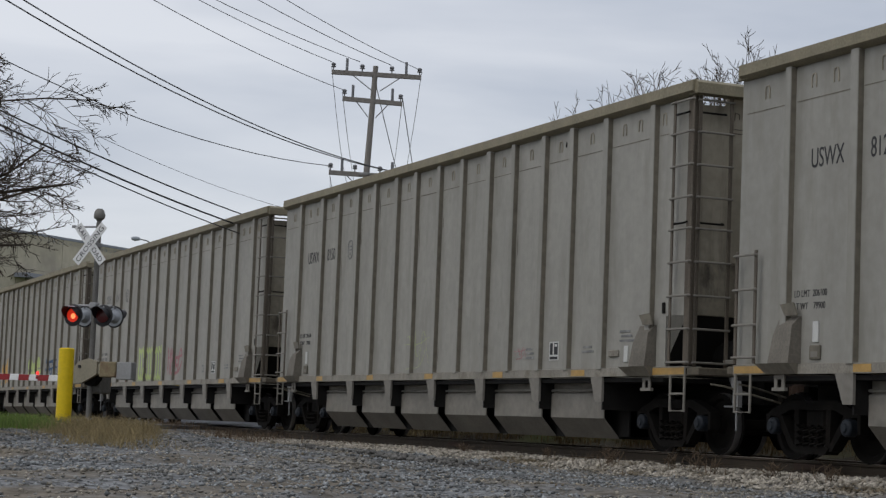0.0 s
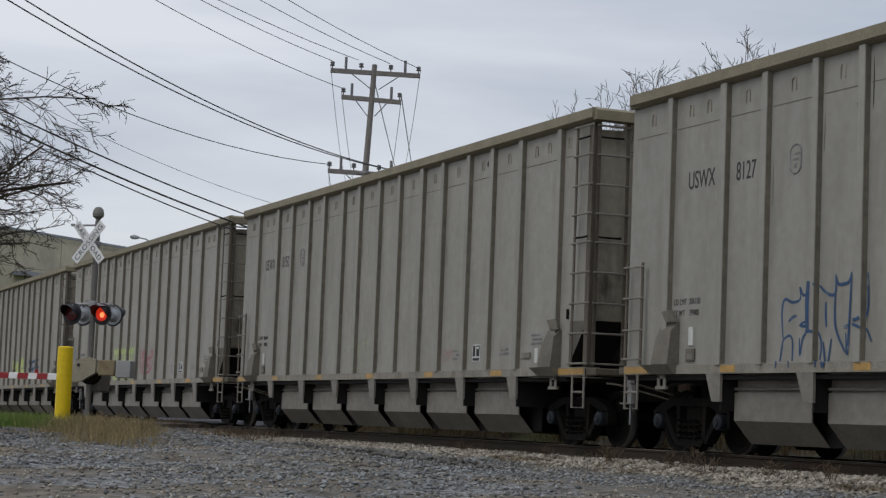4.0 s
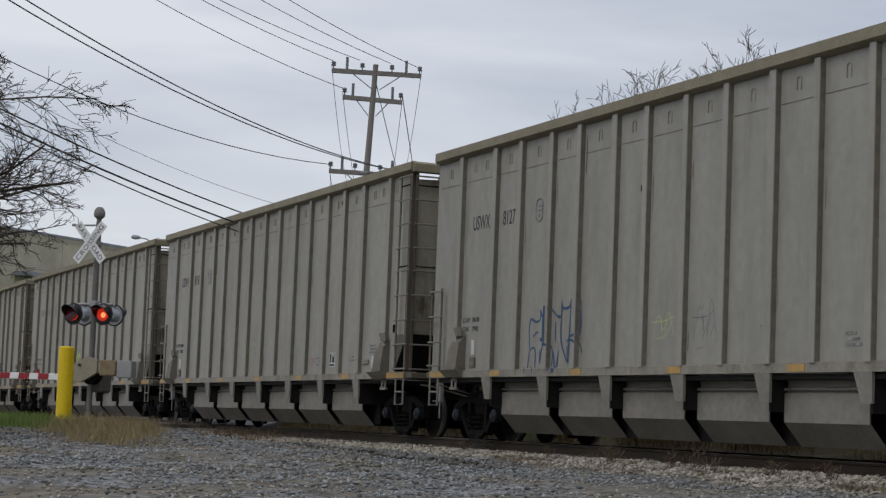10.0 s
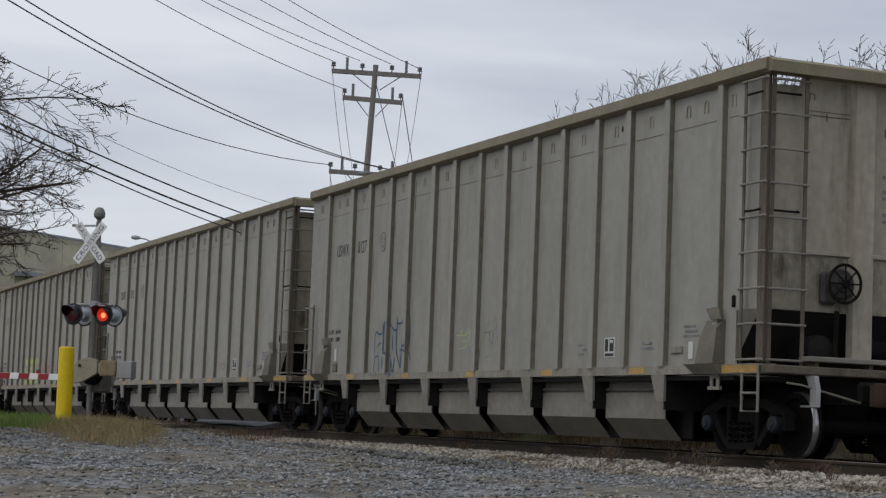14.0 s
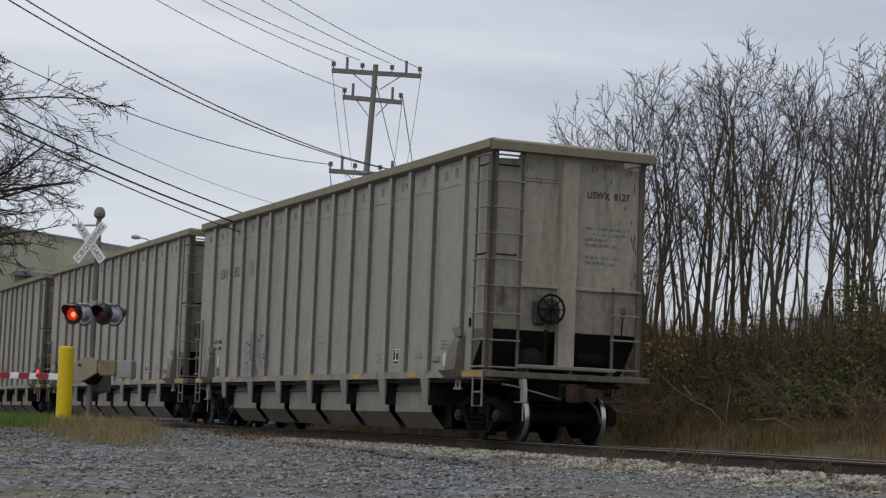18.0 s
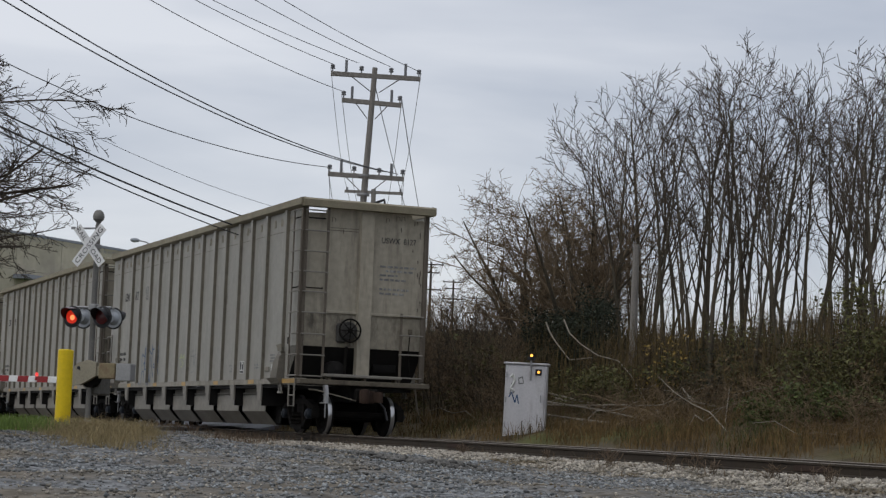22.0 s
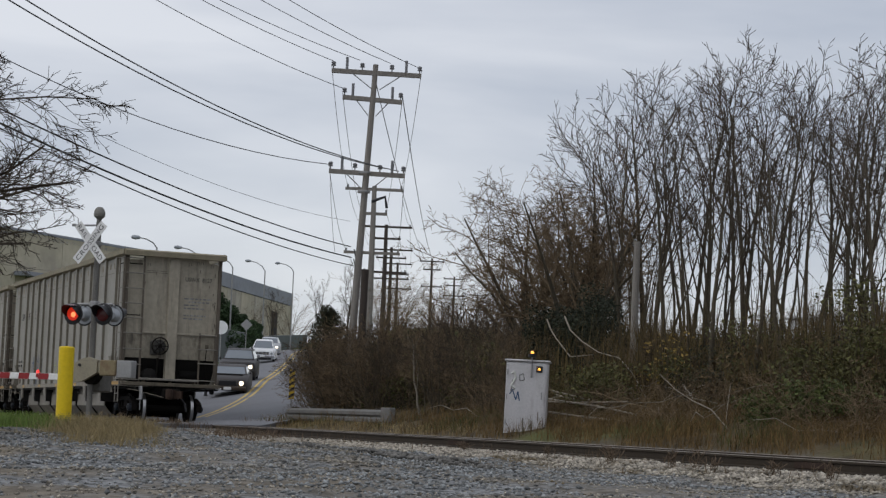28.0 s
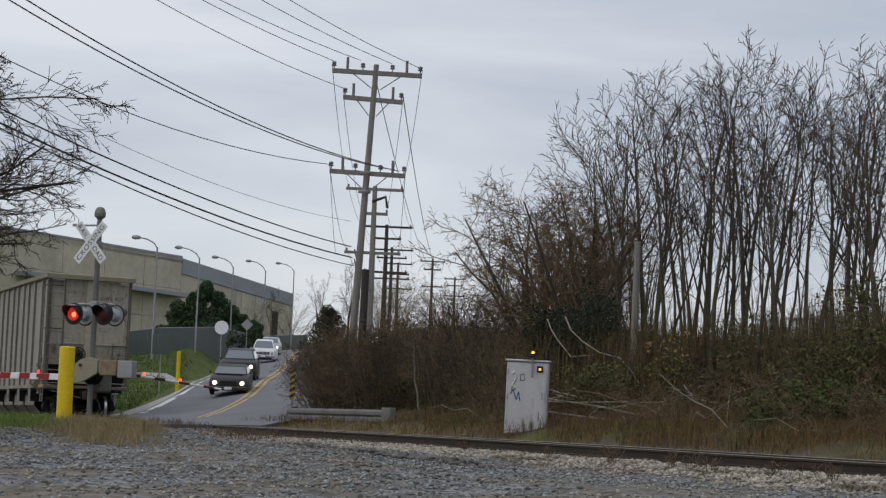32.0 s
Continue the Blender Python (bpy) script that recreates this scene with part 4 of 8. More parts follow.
    # folded jacking brackets on the side, front and rear
    for x0, sg in ((17.34, 1), (1.18, 1)):
        xa, xb = x0, x0 + sg * 0.64
        # a plate folded along a slanting edge: a flat outer face, a bevelled flank, a shelf under it that leans inward
        out, top, base = -0.11, 1.84, 1.235
        s = Shape().add([(xa, 0.083, base), (xa, 0.083, 1.58), (xa + sg * 0.14, 0.083, top), (xb, 0.083, top), (xb, 0.083, base),
                         (xa + sg * 0.16, out, base), (xa + sg * 0.20, out + 0.05, 1.60), (xb, out + 0.05, 1.72), (xb, out, base)],
                        [(0, 5, 6, 1), (1, 6, 2), (2, 6, 7, 3), (6, 5, 8, 7), (3, 7, 8, 4), (0, 4, 8, 5), (0, 1, 2, 3, 4)])
        both_sides("jacking_bracket", s, "tub_low", root, "folded grey steel bracket")
        s = Shape().prism([(x0 + sg * 0.42, top), (x0 + sg * 0.30, top + 0.15), (x0 + sg * 0.60, top + 0.17), (x0 + sg * 0.70, top)], 1, -0.03, -0.01)
        both_sides("bracket_tab", s, "flank", root)
        lo, hi = sorted((x0 - sg * 0.16, x0 + sg * 0.66))
        cut = (0.14, 0.0) if sg > 0 else (0.0, 0.14)
        s = Shape().add([(lo, out, base - 0.003), (hi, out, base - 0.003), (hi, 0.026, base - 0.003), (lo, 0.026, base - 0.003), (lo + cut[0], -0.01, 1.10), (hi - cut[1], -0.01, 1.10), (hi - cut[1], 0.026, 1.10), (lo + cut[0], 0.026, 1.10)],
                        [(0, 1, 2, 3), (4, 7, 6, 5), (0, 4, 5, 1), (1, 5, 6, 2), (2, 6, 7, 3), (3, 7, 4, 0)])
        # darker because it faces down: shade painted into the foot's colour
        both_sides("bracket_foot", s, "flank", root, "bracket underside with shade put into its colour")
    # towing eyes under the sill
    for x in (17.75, 1.36):
        s = Shape().box(x - 0.12, x - 0.05, 0.06, 0.09, 0.92, 1.10, 0.01).box(x + 0.05, x + 0.12, 0.06, 0.09, 0.92, 1.10, 0.01).box(x - 0.15, x + 0.15, 0.05, 0.10, 0.885, 0.93).box(x - 0.12, x + 0.12, 0.06, 0.09, 1.04, 1.10)
        both_sides("tow_eye", s, "tub", root)
    # brake gear at the rear end
    bw = part("brake_wheel", Shape().lathe([(0.235, -0.012), (0.262, -0.016), (0.275, 0.0), (0.262, 0.016), (0.235, 0.012), (0.235, -0.012)], (0, 0, 0), 0, 28), "grime", root,
              "dark round hand-brake wheel", pose(19.12, 1.22, 2.34))
    for k in range(8):
        a = math.pi * k / 4
        part("spoke", Shape().tube([(0.02, 0.03 * math.cos(a), 0.03 * math.sin(a)), (0, 0.25 * math.cos(a), 0.25 * math.sin(a))], 0.012, 5), "grime", bw)
    part("hub", Shape().lathe([(0.0, 0.05), (0.05, 0.05), (0.06, 0.0), (0.0, 0.0)], (0, 0, 0), 0, 12), "grime", bw)
    s = Shape().box(18.86, 18.98, 0.96, 1.20, 2.06, 2.50, 0.04).lathe([(0.0, 0.05), (0.10, 0.05), (0.12, 0.02), (0.19, 0.01), (0.21, -0.02), (0.21, -0.12), (0.0, -0.12)], (19.04, 1.22, 2.34), 0, 18)
    for k in range(6):
        a = math.pi * k / 3
        s.lathe([(0.0, 0.03), (0.022, 0.025), (0.026, 0.0)], (19.045, 1.22 + 0.15 * math.cos(a), 2.34 + 0.15 * math.sin(a)), 0, 8)
    part("brake_gearbox", s, "gear", root, "round dirty-grey hand-brake gear housing")
    part("brake_chain_tube", Shape().tube([(18.97, 1.20, 1.98), (18.97, 1.18, 1.36)], 0.035, 6), "grime", root)
    part("brake_cylinder", Shape().lathe([(0.0, -0.3), (0.17, -0.28), (0.17, 0.28), (0.0, 0.3)], (18.4, 2.3, 1.55), 1, 16), "inner", root)
    part("reservoir", Shape().lathe([(0.0, -0.45), (0.2, -0.4), (0.2, 0.4), (0.0, 0.45)], (18.5, 1.0, 1.45), 0, 14), "inner", root)
    part("retainer_valve", Shape().box(18.86, 18.92, 2.72, 2.82, 2.34, 2.46, 0.015), "end_grime", root)
    part("retainer_pipe", Shape().tube([(18.9, 2.76, 2.36), (18.93, 2.72, 1.9), (18.93, 2.78, 1.35)], 0.013, 5), "grime", root)
    both_sides("door_latch", Shape().box(18.15, 18.23, 0.06, 0.086, 2.0, 2.16, 0.01), "grime", root)
    # trucks and wheels
    for xc in ((AXLES[0] + AXLES[1]) / 2, (AXLES[2] + AXLES[3]) / 2):
        build_truck(root, xc)
    for x in AXLES:
        build_wheelset(root, x)
    # rust runs beside the ribs, and knocks in the paint
    rnd = random.Random(11)
    for k in range(46):
        x = rnd.choice(RIBS) + rnd.choice((-0.10, -0.12, -0.16, 0.12)) + rnd.uniform(-0.02, 0.02)
        z, h, w = rnd.uniform(1.4, 4.3), rnd.uniform(0.12, 0.75), rnd.uniform(0.006, 0.016)
        part("rust_run", Shape().prism([(x, z), (x + w, z + h * 0.15), (x + w * 1.1, z + h * 0.7), (x + w * 0.4, z + h), (x - w * 0.3, z + h * 0.45)], 1, 0.0815, 0.0847), ("post_rust", "post_rust", "grime", "flank")[k % 4], root)
    for x, z in ((8.20, 3.84), (14.8, 4.82), (6.05, 4.35)):
        part("paint_knock", Shape().prism([(x, z), (x + 0.03, z - 0.01), (x + 0.045, z + 0.06), (x + 0.02, z + 0.10), (x - 0.008, z + 0.05)], 1, 0.080, 0.0847), "grime", root)
    return root


MAT["bearing"] = material("blue_grey_bearing_paint", (0.013, 0.017, 0.023), 0.6, var=0.25, fine=40, bump=0.1)


def strokes(root, name, lines, mat, x, z, sx, sz, width=0.035, y=0.0835, label="", soften=True):
    """Sprayed marks: smooth tapering ribbons laid on the side sheet and on the faces of the ribs."""
    s = Shape()
    for row, line in enumerate(lines):
        pts = [Vector((x + a * sx, z + b * sz)) for a, b in line]
        fine = []
        for i in range(len(pts) - 1):
            p0, p1, p2, p3 = pts[max(i - 1, 0)], pts[i], pts[i + 1], pts[min(i + 2, len(pts) - 1)]
            n = max(2, int((p2 - p1).length / 0.05))
            for k in range(n):
                f = k / n
                if soften:
                    fine.append(0.5 * (2 * p1 + (p2 - p0) * f + (2 * p0 - 5 * p1 + 4 * p2 - p3) * f * f + (3 * p1 - p0 - 3 * p2 + p3) * f ** 3))
                else:
                    fine.append(p1.lerp(p2, f))
        fine.append(pts[-1])
        edge = []
        for i, p in enumerate(fine):
            d = fine[min(i + 1, len(fine) - 1)] - fine[max(i - 1, 0)]
            d = d.normalized() if d.length > 1e-6 else Vector((1, 0))
            w = width * (0.55 + 0.45 * math.sin(math.pi * (i + 0.5) / len(fine)))
            edge.append((p - Vector((-d.y, d.x)) * w, p + Vector((-d.y, d.x)) * w))
        for (a, b), (c, d) in zip(edge[:-1], edge[1:]):
            m = (a + b + c + d) / 4
            yy = 0.0005 if any(abs(m.x - r) < 0.08 for r in RIBS) else y
            yy = (0.0245 if m.y < 1.235 else yy) - 0.0006 * row
            s.add([(a.x, yy, a.y), (c.x, yy, c.y), (d.x, yy, d.y), (b.x, yy, b.y)], [(0, 1, 2, 3)])
    return part(name, s, mat, root, label, smooth=0)


def marking(root, number, faint=False):
    """Reporting marks, capacity data, test stencils and decals on a wagon's near side."""
    ink = "faint_paint" if faint else "black_paint"
    face = lambda x, z, y=0.0825: Matrix.Translation((x, y, z)) @ Euler((radians(90), 0, 0)).to_matrix().to_4x4()
    lettering("reporting_mark", "USWX", 0.36, ink, root, face(1.95, 3.72), 0.70)
    lettering("wagon_number", number, 0.36, ink, root, face(3.24, 3.72), 0.70)
    lettering("load_limit", "LD LMT  206100", 0.125, ink, root, face(1.64, 2.08), 0.85)
    lettering("light_weight", "LT WT    79900", 0.125, ink, root, face(1.64, 1.92), 0.85)
    # round-ended class emblem as a plain shape
    ring = [(4.70 + 0.13 * math.cos(t), 3.86 + 0.11 * math.sin(t) + (0.08 if math.sin(t) > 0 else -0.08)) for t in [2 * math.pi * i / 24 for i in range(24)]]
    s = Shape()
    for (a, b), (c, d) in zip(ring, ring[1:] + ring[:1]):
        s.tube([(a, 0.0815, b), (c, 0.0815, d)], 0.012, 4)
    s.box(4.60, 4.80, 0.0795, 0.083, 3.91, 3.94).box(4.63, 4.77, 0.0795, 0.083, 3.84, 3.87).box(4.67, 4.73, 0.0795, 0.083, 3.74, 3.80)
    part("emblem", s, "faint_paint", root)
    part("tag_sheet", Shape().box(14.44, 14.78, 0.0785, 0.0835, 1.38, 1.68), "decal_white", root, "black and white test decal")
    part("tag_print", Shape().box(14.47, 14.75, 0.075, 0.0783, 1.47, 1.66).box(14.47, 14.75, 0.075, 0.0783, 1.395, 1.44), "black_paint", root)
    part("tag_lines", Shape().box(14.58, 14.62, 0.0725, 0.0748, 1.47, 1.66).box(14.64, 14.73, 0.0725, 0.0748, 1.60, 1.64), "decal_white", root)
    for x, z, w, n in ((15.6, 1.48, 0.4, 2), (16.85, 1.62, 0.45, 3), (13.55, 1.42, 0.35, 3), (11.6, 1.7, 0.3, 2)):
        s = Shape()
        for k in range(n):
            s.box(x + 0.05 * (k % 2), x + w - 0.06 * (k % 3), 0.0785, 0.0845, z + 0.07 * k, z + 0.07 * k + 0.035)
        part("stencil_bars", s, "faint_paint", root)
    part("card_board", Shape().box(16.55, 16.85, 0.05, 0.084, 1.40, 1.50, 0.01), "sill", root)
    part("white_placard", Shape().box(17.02, 17.14, 0.066, 0.084, 1.32, 1.56), "decal_white", root)
    part("white_placard", Shape().box(2.10, 2.22, 0.066, 0.084, 1.50, 1.76), "decal_white", root)
    part("placard_holder", Shape().box(2.05, 2.28, 0.05, 0.084, 1.28, 1.46, 0.01), "flank", root)
    part("placard_slot", Shape().box(2.09, 2.24, 0.046, 0.0495, 1.31, 1.38), "tub", root)
    # end lettering
    turn = Matrix.Translation((18.862, 1.98, 4.40)) @ Euler((radians(90), 0, radians(90))).to_matrix().to_4x4()
    lettering("end_mark", "USWX  " + number, 0.185, ink, root, turn, 0.85)
    s = Shape()
    for k, (y0, y1) in enumerate(((1.98, 2.86), (2.12, 2.80), (1.98, 2.45), (1.98, 2.62), (1.98, 2.70), (1.98, 2.58))):
        z = 3.84 - 0.10 * k - (0.12 if k > 3 else 0)
        y = y0
        rnd = random.Random(k)
        while y < y1:
            w = rnd.uniform(0.05, 0.16)
            s.box(18.852, 18.859, y, min(y + w, y1), z, z + 0.045)
            y += w + 0.035
    part("end_stencil", s, "faint_paint", root)
    rnd = random.Random(5)
    for k in range(5):
        y, z = rnd.uniform(0.75, 2.95), rnd.uniform(4.66, 4.95)
        part("end_loop", Shape().tube([(18.86, y - 0.04, z), (18.875, y - 0.04, z + 0.11), (18.872, y + 0.03, z + 0.09), (18.86, y + 0.04, z + 0.02)], 0.007, 4), "post_rust", root)


wagons = [build_wagon()]
for k in range(1, 4):
    wagons.append(copy_thing(wagons[0], pose(-PITCH_LEN * k, SIDE_Y, 0)))
marking(wagons[0], "8127")
marking(wagons[1], "8150")
marking(wagons[2], "8141", True)
marking(wagons[3], "8135", True)
# blue scrawl on the last wagon: abstract strokes
BLUE = [[(0.21, 0.89), (0.22, 0.76), (0.13, 0.73), (0.04, 0.77), (0.01, 0.63), (0.03, 0.34)],
        [(0.03, 0.32), (0.09, 0.37), (0.14, 0.32), (0.14, 0.02)],
        [(0.03, 0.32), (-0.01, 0.02)],
        [(0.09, 0.52), (0.14, 0.57), (0.19, 0.58)],
        [(0.22, 0.89), (0.25, 0.80), (0.31, 0.82), (0.32, 0.94)],
        [(0.31, 0.80), (0.31, 0.49), (0.22, 0.48), (0.30, 0.52)],
        [(0.22, 0.34), (0.23, 0.15), (0.26, 0.34), (0.32, 0.39), (0.43, 0.39), (0.47, 0.24), (0.44, 0.02)],
        [(0.36, 0.94), (0.35, 0.68), (0.36, 0.41)],
        [(0.38, 0.94), (0.37, 0.68), (0.38, 0.41)],
        [(0.42, 0.91), (0.52, 0.80), (0.61, 0.79), (0.61, 0.99)],
        [(0.51, 0.71), (0.51, 0.59), (0.52, 0.44)],
        [(0.61, 0.99), (0.64, 0.89), (0.75, 0.90), (0.78, 1.00)],
        [(0.78, 1.00), (0.77, 0.66), (0.75, 0.15), (0.73, 0.37)],
        [(0.61, 0.79), (0.62, 0.44), (0.73, 0.17)],
        [(0.58, 0.32), (0.53, 0.02), (0.49, 0.29)],
        [(0.95, 0.98), (0.95, 0.56), (0.82, 0.48), (0.94, 0.41), (1.00, 0.27)],
        [(0.71, 0.43), (0.77, 0.46)]]
strokes(wagons[0], "graffiti", BLUE, "blue_spray", 4.44, 1.14, 2.0, 1.18, 0.021, label="scrawled blue spray-paint graffiti")
FAINT = [[(0.1, 0.2), (0.3, 0.8), (0.5, 0.3), (0.7, 0.9), (0.9, 0.1)], [(0.0, 0.6), (0.5, 0.6), (0.9, 0.75)], [(0.2, 0.0), (0.6, 0.1), (0.8, 0.5)], [(0.4, 0.9), (0.45, 0.2)], [(0.65, 0.7), (0.55, 0.05)]]
strokes(wagons[0], "faint_graffiti", FAINT, "faint_paint", 9.78, 1.45, 0.80, 0.75, 0.010, label="faint pencil-grey scribble")
strokes(wagons[0], "old_graffiti", FAINT, "green_spray", 8.62, 1.62, 0.75, 0.42, 0.006, label="faint greenish scribble")
strokes(wagons[1], "faint_graffiti", FAINT, "pink_spray", 13.05, 1.42, 0.55, 0.22, 0.007, label="faint pink scribble")
strokes(wagons[1], "old_graffiti", FAINT, "green_spray", 8.0, 1.3, 1.4, 0.8, 0.004, label="faint green overspray")
tall = [[(i / 9, 0.0), (i / 9 + 0.02, 0.55), (i / 9 - 0.01, 1.0 - 0.08 * (i % 3))] for i in range(10)] + [[(i / 9, 0.96), ((i + 1) / 9, 0.80)] for i in range(9)] + [[(i / 9, 0.2), ((i + 1) / 9, 0.05)] for i in range(9)]
strokes(wagons[2], "graffiti", tall, "green_spray", 6.6, 1.24, 2.6, 1.0, 0.06, label="tall pale green spray-paint letters")
strokes(wagons[2], "faint_graffiti", FAINT + tall[:4], "pink_spray", 10.0, 1.4, 1.9, 0.75, 0.045, label="faded pink spray-paint marks")
burst = [[(0.0, 0.0), (0.05, 0.9), (0.15, 0.2), (0.2, 1.0), (0.3, 0.1)], [(0.0, 0.4), (0.3, 0.5)], [(0.02, 0.7), (0.28, 0.8)]]
strokes(wagons[3], "graffiti", [[(a * 2.2, b) for a, b in q] for q in burst], "orange_spray", 3.5, 1.3, 2.6, 0.95, 0.13, label="large orange and green spray-paint lettering")
strokes(wagons[3], "graffiti", [[(a * 2.2, b) for a, b in q] for q in burst], "green_spray", 9.2, 1.3, 4.2, 0.9, 0.12)
strokes(wagons[3], "graffiti", [[(a * 2.2, b) for a, b in q] for q in burst], "blue_spray", 12.4, 1.4, 3.2, 0.9, 0.05, y=0.082)


# travel of the last wagon's front end along the track: seconds, metres past the camera
TRAVEL = [(0, 22.64), (1, 23.21), (2, 23.92), (3, 24.76), (4, 25.71), (5, 26.71), (6, 27.80), (7, 29.01), (8, 30.33), (9, 31.80), (10, 33.39), (11, 35.02), (12, 36.82), (13, 38.70), (14, 40.65), (15, 42.72),
          (16, 44.88), (17, 47.15), (18, 49.58), (19, 51.98), (20, 54.60), (21, 57.19), (22, 59.89), (23, 62.60), (24, 65.33), (25, 68.18), (26, 71.03), (27, 74.02), (28, 77.07), (29, 80.03), (30, 83.17), (31, 86.09), (32, 89.07)]
SECONDS, METRES = [t for t, _ in TRAVEL], [d for _, d in TRAVEL]


def wagon_pose(front_x):
    za, zb = rail_z(front_x + 1.0), rail_z(front_x + 17.6)
    tilt = math.atan2(zb - za, 16.6)
    return pose(front_x, track_y(front_x, SIDE_Y - TRACK_Y), za - math.tan(tilt) * 1.0, 0, -math.degrees(tilt), math.degrees(math.atan(TRACK_SKEW)))


def train_motions():
    fine = [i * 0.1 for i in range(321)]
    dist = np.interp(fine, SECONDS, METRES)
    for _ in range(8):
        dist[1:-1] = (dist[:-2] + 2 * dist[1:-1] + dist[2:]) / 4
    for k, w in enumerate(wagons):
        rows = [(t, wagon_pose(-(d + PITCH_LEN * k))) for t, d in TRAVEL]
        walk(w, rows)
        sets = [c for c in w.children if c.name.startswith("wheelset")]
        times, last = [0.0], dist[0]
        for t, d in zip(fine, dist):
            if (d - last) / WHEEL_R > radians(70):
                times.append(t)
                last = d
        if times[-1] < 32:
            times.append(32.0)
        for c in sets:
            x = c.matrix_basis.translation.x
            walk(c, [(t, pose(x, WIDE / 2, WHEEL_R, 0, -math.degrees((np.interp(t, fine, dist) - dist[0]) / WHEEL_R), 0)) for t in times])
# ---------------------------------------------------------------- level crossing signals
def turned(x, y, z, rz, rx=0, ry=0):
    return pose(x, y, z, rx, ry, rz)


def build_signal_mast():
    """Mast with crossbuck, bell, paired flashing lamps and a lowered half-barrier. Local -y faces the traffic."""
    bx, by = -42.01, 8.94
    g = 0.16
    low = ground_at(bx, by) - g - 0.05
    root = thing("crossing_signal", turned(bx, by, g, 44.0), "silver mast with crossbuck, red flashing lamps and lowered gate arm", "railway signal")
    root.matrix_basis = turned(bx, by, g, 44.0, 0, 0)
    part("mast", Shape().lathe([(0.062, low), (0.062, 4.24), (0.05, 4.30), (0.0, 4.30)], (0, 0, 0), 2, 16), "mast_grey", root)
    part("mast_base", Shape().lathe([(0.22, low), (0.22, low + 0.06), (0.12, low + 0.14), (0.075, low + 0.30), (0.0, low + 0.30)], (0, 0, 0), 2, 16), "galv", root)
    bell = part("bell", Shape().lathe([(0.0, 0.16), (0.06, 0.15), (0.10, 0.11), (0.125, 0.04), (0.13, 0.0), (0.12, -0.06), (0.07, -0.10), (0.05, -0.13), (0.0, -0.13)], (0, 0, 4.43), 2, 16),
                "bell", root, "grey warning bell on top of the mast")
    part("bell_bracket", Shape().tube([(0.0, 0.0, 4.18), (-0.62, 0.0, 4.18)], 0.022, 6), "galv", root)
    part("bracket_tip", Shape().box(-0.70, -0.60, -0.03, 0.03, 4.16, 4.22, 0.01), "galv", root)
    # crossbuck blades with lettering
    zc = 3.77
    for k, (word, ang) in enumerate((("RAIL   ROAD", -50), ("CROSSING", 50))):
        y = -0.30 - 0.014 * k
        blade = part("crossbuck_blade", Shape().box(-0.54, 0.54, -0.005, 0.005, -0.105, 0.105, 0.004), "white_paint", root, "white crossbuck blade with black letters",
                     pose(0, y, zc, 0, ang * -1, 0))
        w = 1.12
        ob = lettering("letters", word, 0.160, "black_paint", blade, Matrix(), 0.95, 1.08, 0.001)
        xs = [v.co.x for v in ob.data.vertices]
        cx, half = (min(xs) + max(xs)) / 2, (max(xs) - min(xs)) / 2
        ob.matrix_basis = Matrix.Translation((0, -0.0075, -0.057)) @ Euler((radians(90), 0, 0)).to_matrix().to_4x4() @ Matrix.Diagonal((0.485 / half, 1, 1, 1)) @ Matrix.Translation((-cx, 0, 0))
    part("blade_clamp", Shape().box(-0.07, 0.07, -0.29, 0.08, zc - 0.05, zc + 0.05, 0.01), "galv", root)
    # lamps on a cross arm
    zl = 2.20
    part("lamp_arm", Shape().tube([(-0.46, 0.0, zl + 0.23), (0.46, 0.0, zl + 0.23)], 0.026, 8).box(-0.09, 0.09, -0.09, 0.09, zl + 0.16, zl + 0.30, 0.02), "galv", root)
    shutters, covers = [], []
    for sx in (-1, 1):
        for sy in (-1, 1):
            x = sx * 0.39
            y = sy * 0.22
            lamp = part("lamp_head", Shape().lathe([(0.0, 0.10), (0.08, 0.10), (0.11, 0.06), (0.165, 0.0), (0.175, -0.01), (0.165, -0.02), (0.0, -0.02)], (0, 0, 0), 1, 22), "black" if sy < 0 else "lens_glass", root,
                        at=Matrix.Translation((x, y, zl)) @ (Matrix() if sy < 0 else Matrix.Rotation(math.pi, 4, "Z")))
            part("lamp_background", Shape().lathe([(0.15, -0.004), (0.235, -0.004), (0.243, 0.0), (0.235, 0.004), (0.15, 0.004)], (0, 0, 0), 1, 28), "black", lamp, "round black backing disc")
            part("backing_rear", Shape().lathe([(0.10, 0.008), (0.21, 0.008), (0.21, 0.013), (0.10, 0.013), (0.10, 0.008)], (0, 0, 0), 1, 28), "lens_glass", lamp, "grey back of the lamp disc")
            hood = Shape()
            n = 12
            ring = []
            for i in range(n + 1):
                a = math.pi * (-0.10 + 1.2 * i / n)
                ring.append((math.cos(a) * 0.178, math.sin(a) * 0.178))
            verts = []
            for (a, b), t in zip(ring, [i / n for i in range(n + 1)]):
                reach = 0.06 + 0.26 * math.sin(math.pi * t) ** 0.8
                verts += [(a, 0.0, b), (a * 1.0, -reach, b + 0.004), (a * 1.03, -reach, b * 1.03), (a * 1.03, 0.0, b * 1.03)]
            faces = [(4 * i + k, 4 * i + (k + 1) % 4, 4 * i + 4 + (k + 1) % 4, 4 * i + 4 + k) for i in range(n) for k in range(4)]
            part("visor", hood.add(verts, faces), "black", lamp, "curved black visor")
            lens = part("lens", Shape().lathe([(0.0, -0.050), (0.08, -0.044), (0.152, -0.022)], (0, 0, 0), 1, 22), "red_lit" if sy < 0 else "red_dark", lamp, "glowing red lens" if sy < 0 else "dark red lens")
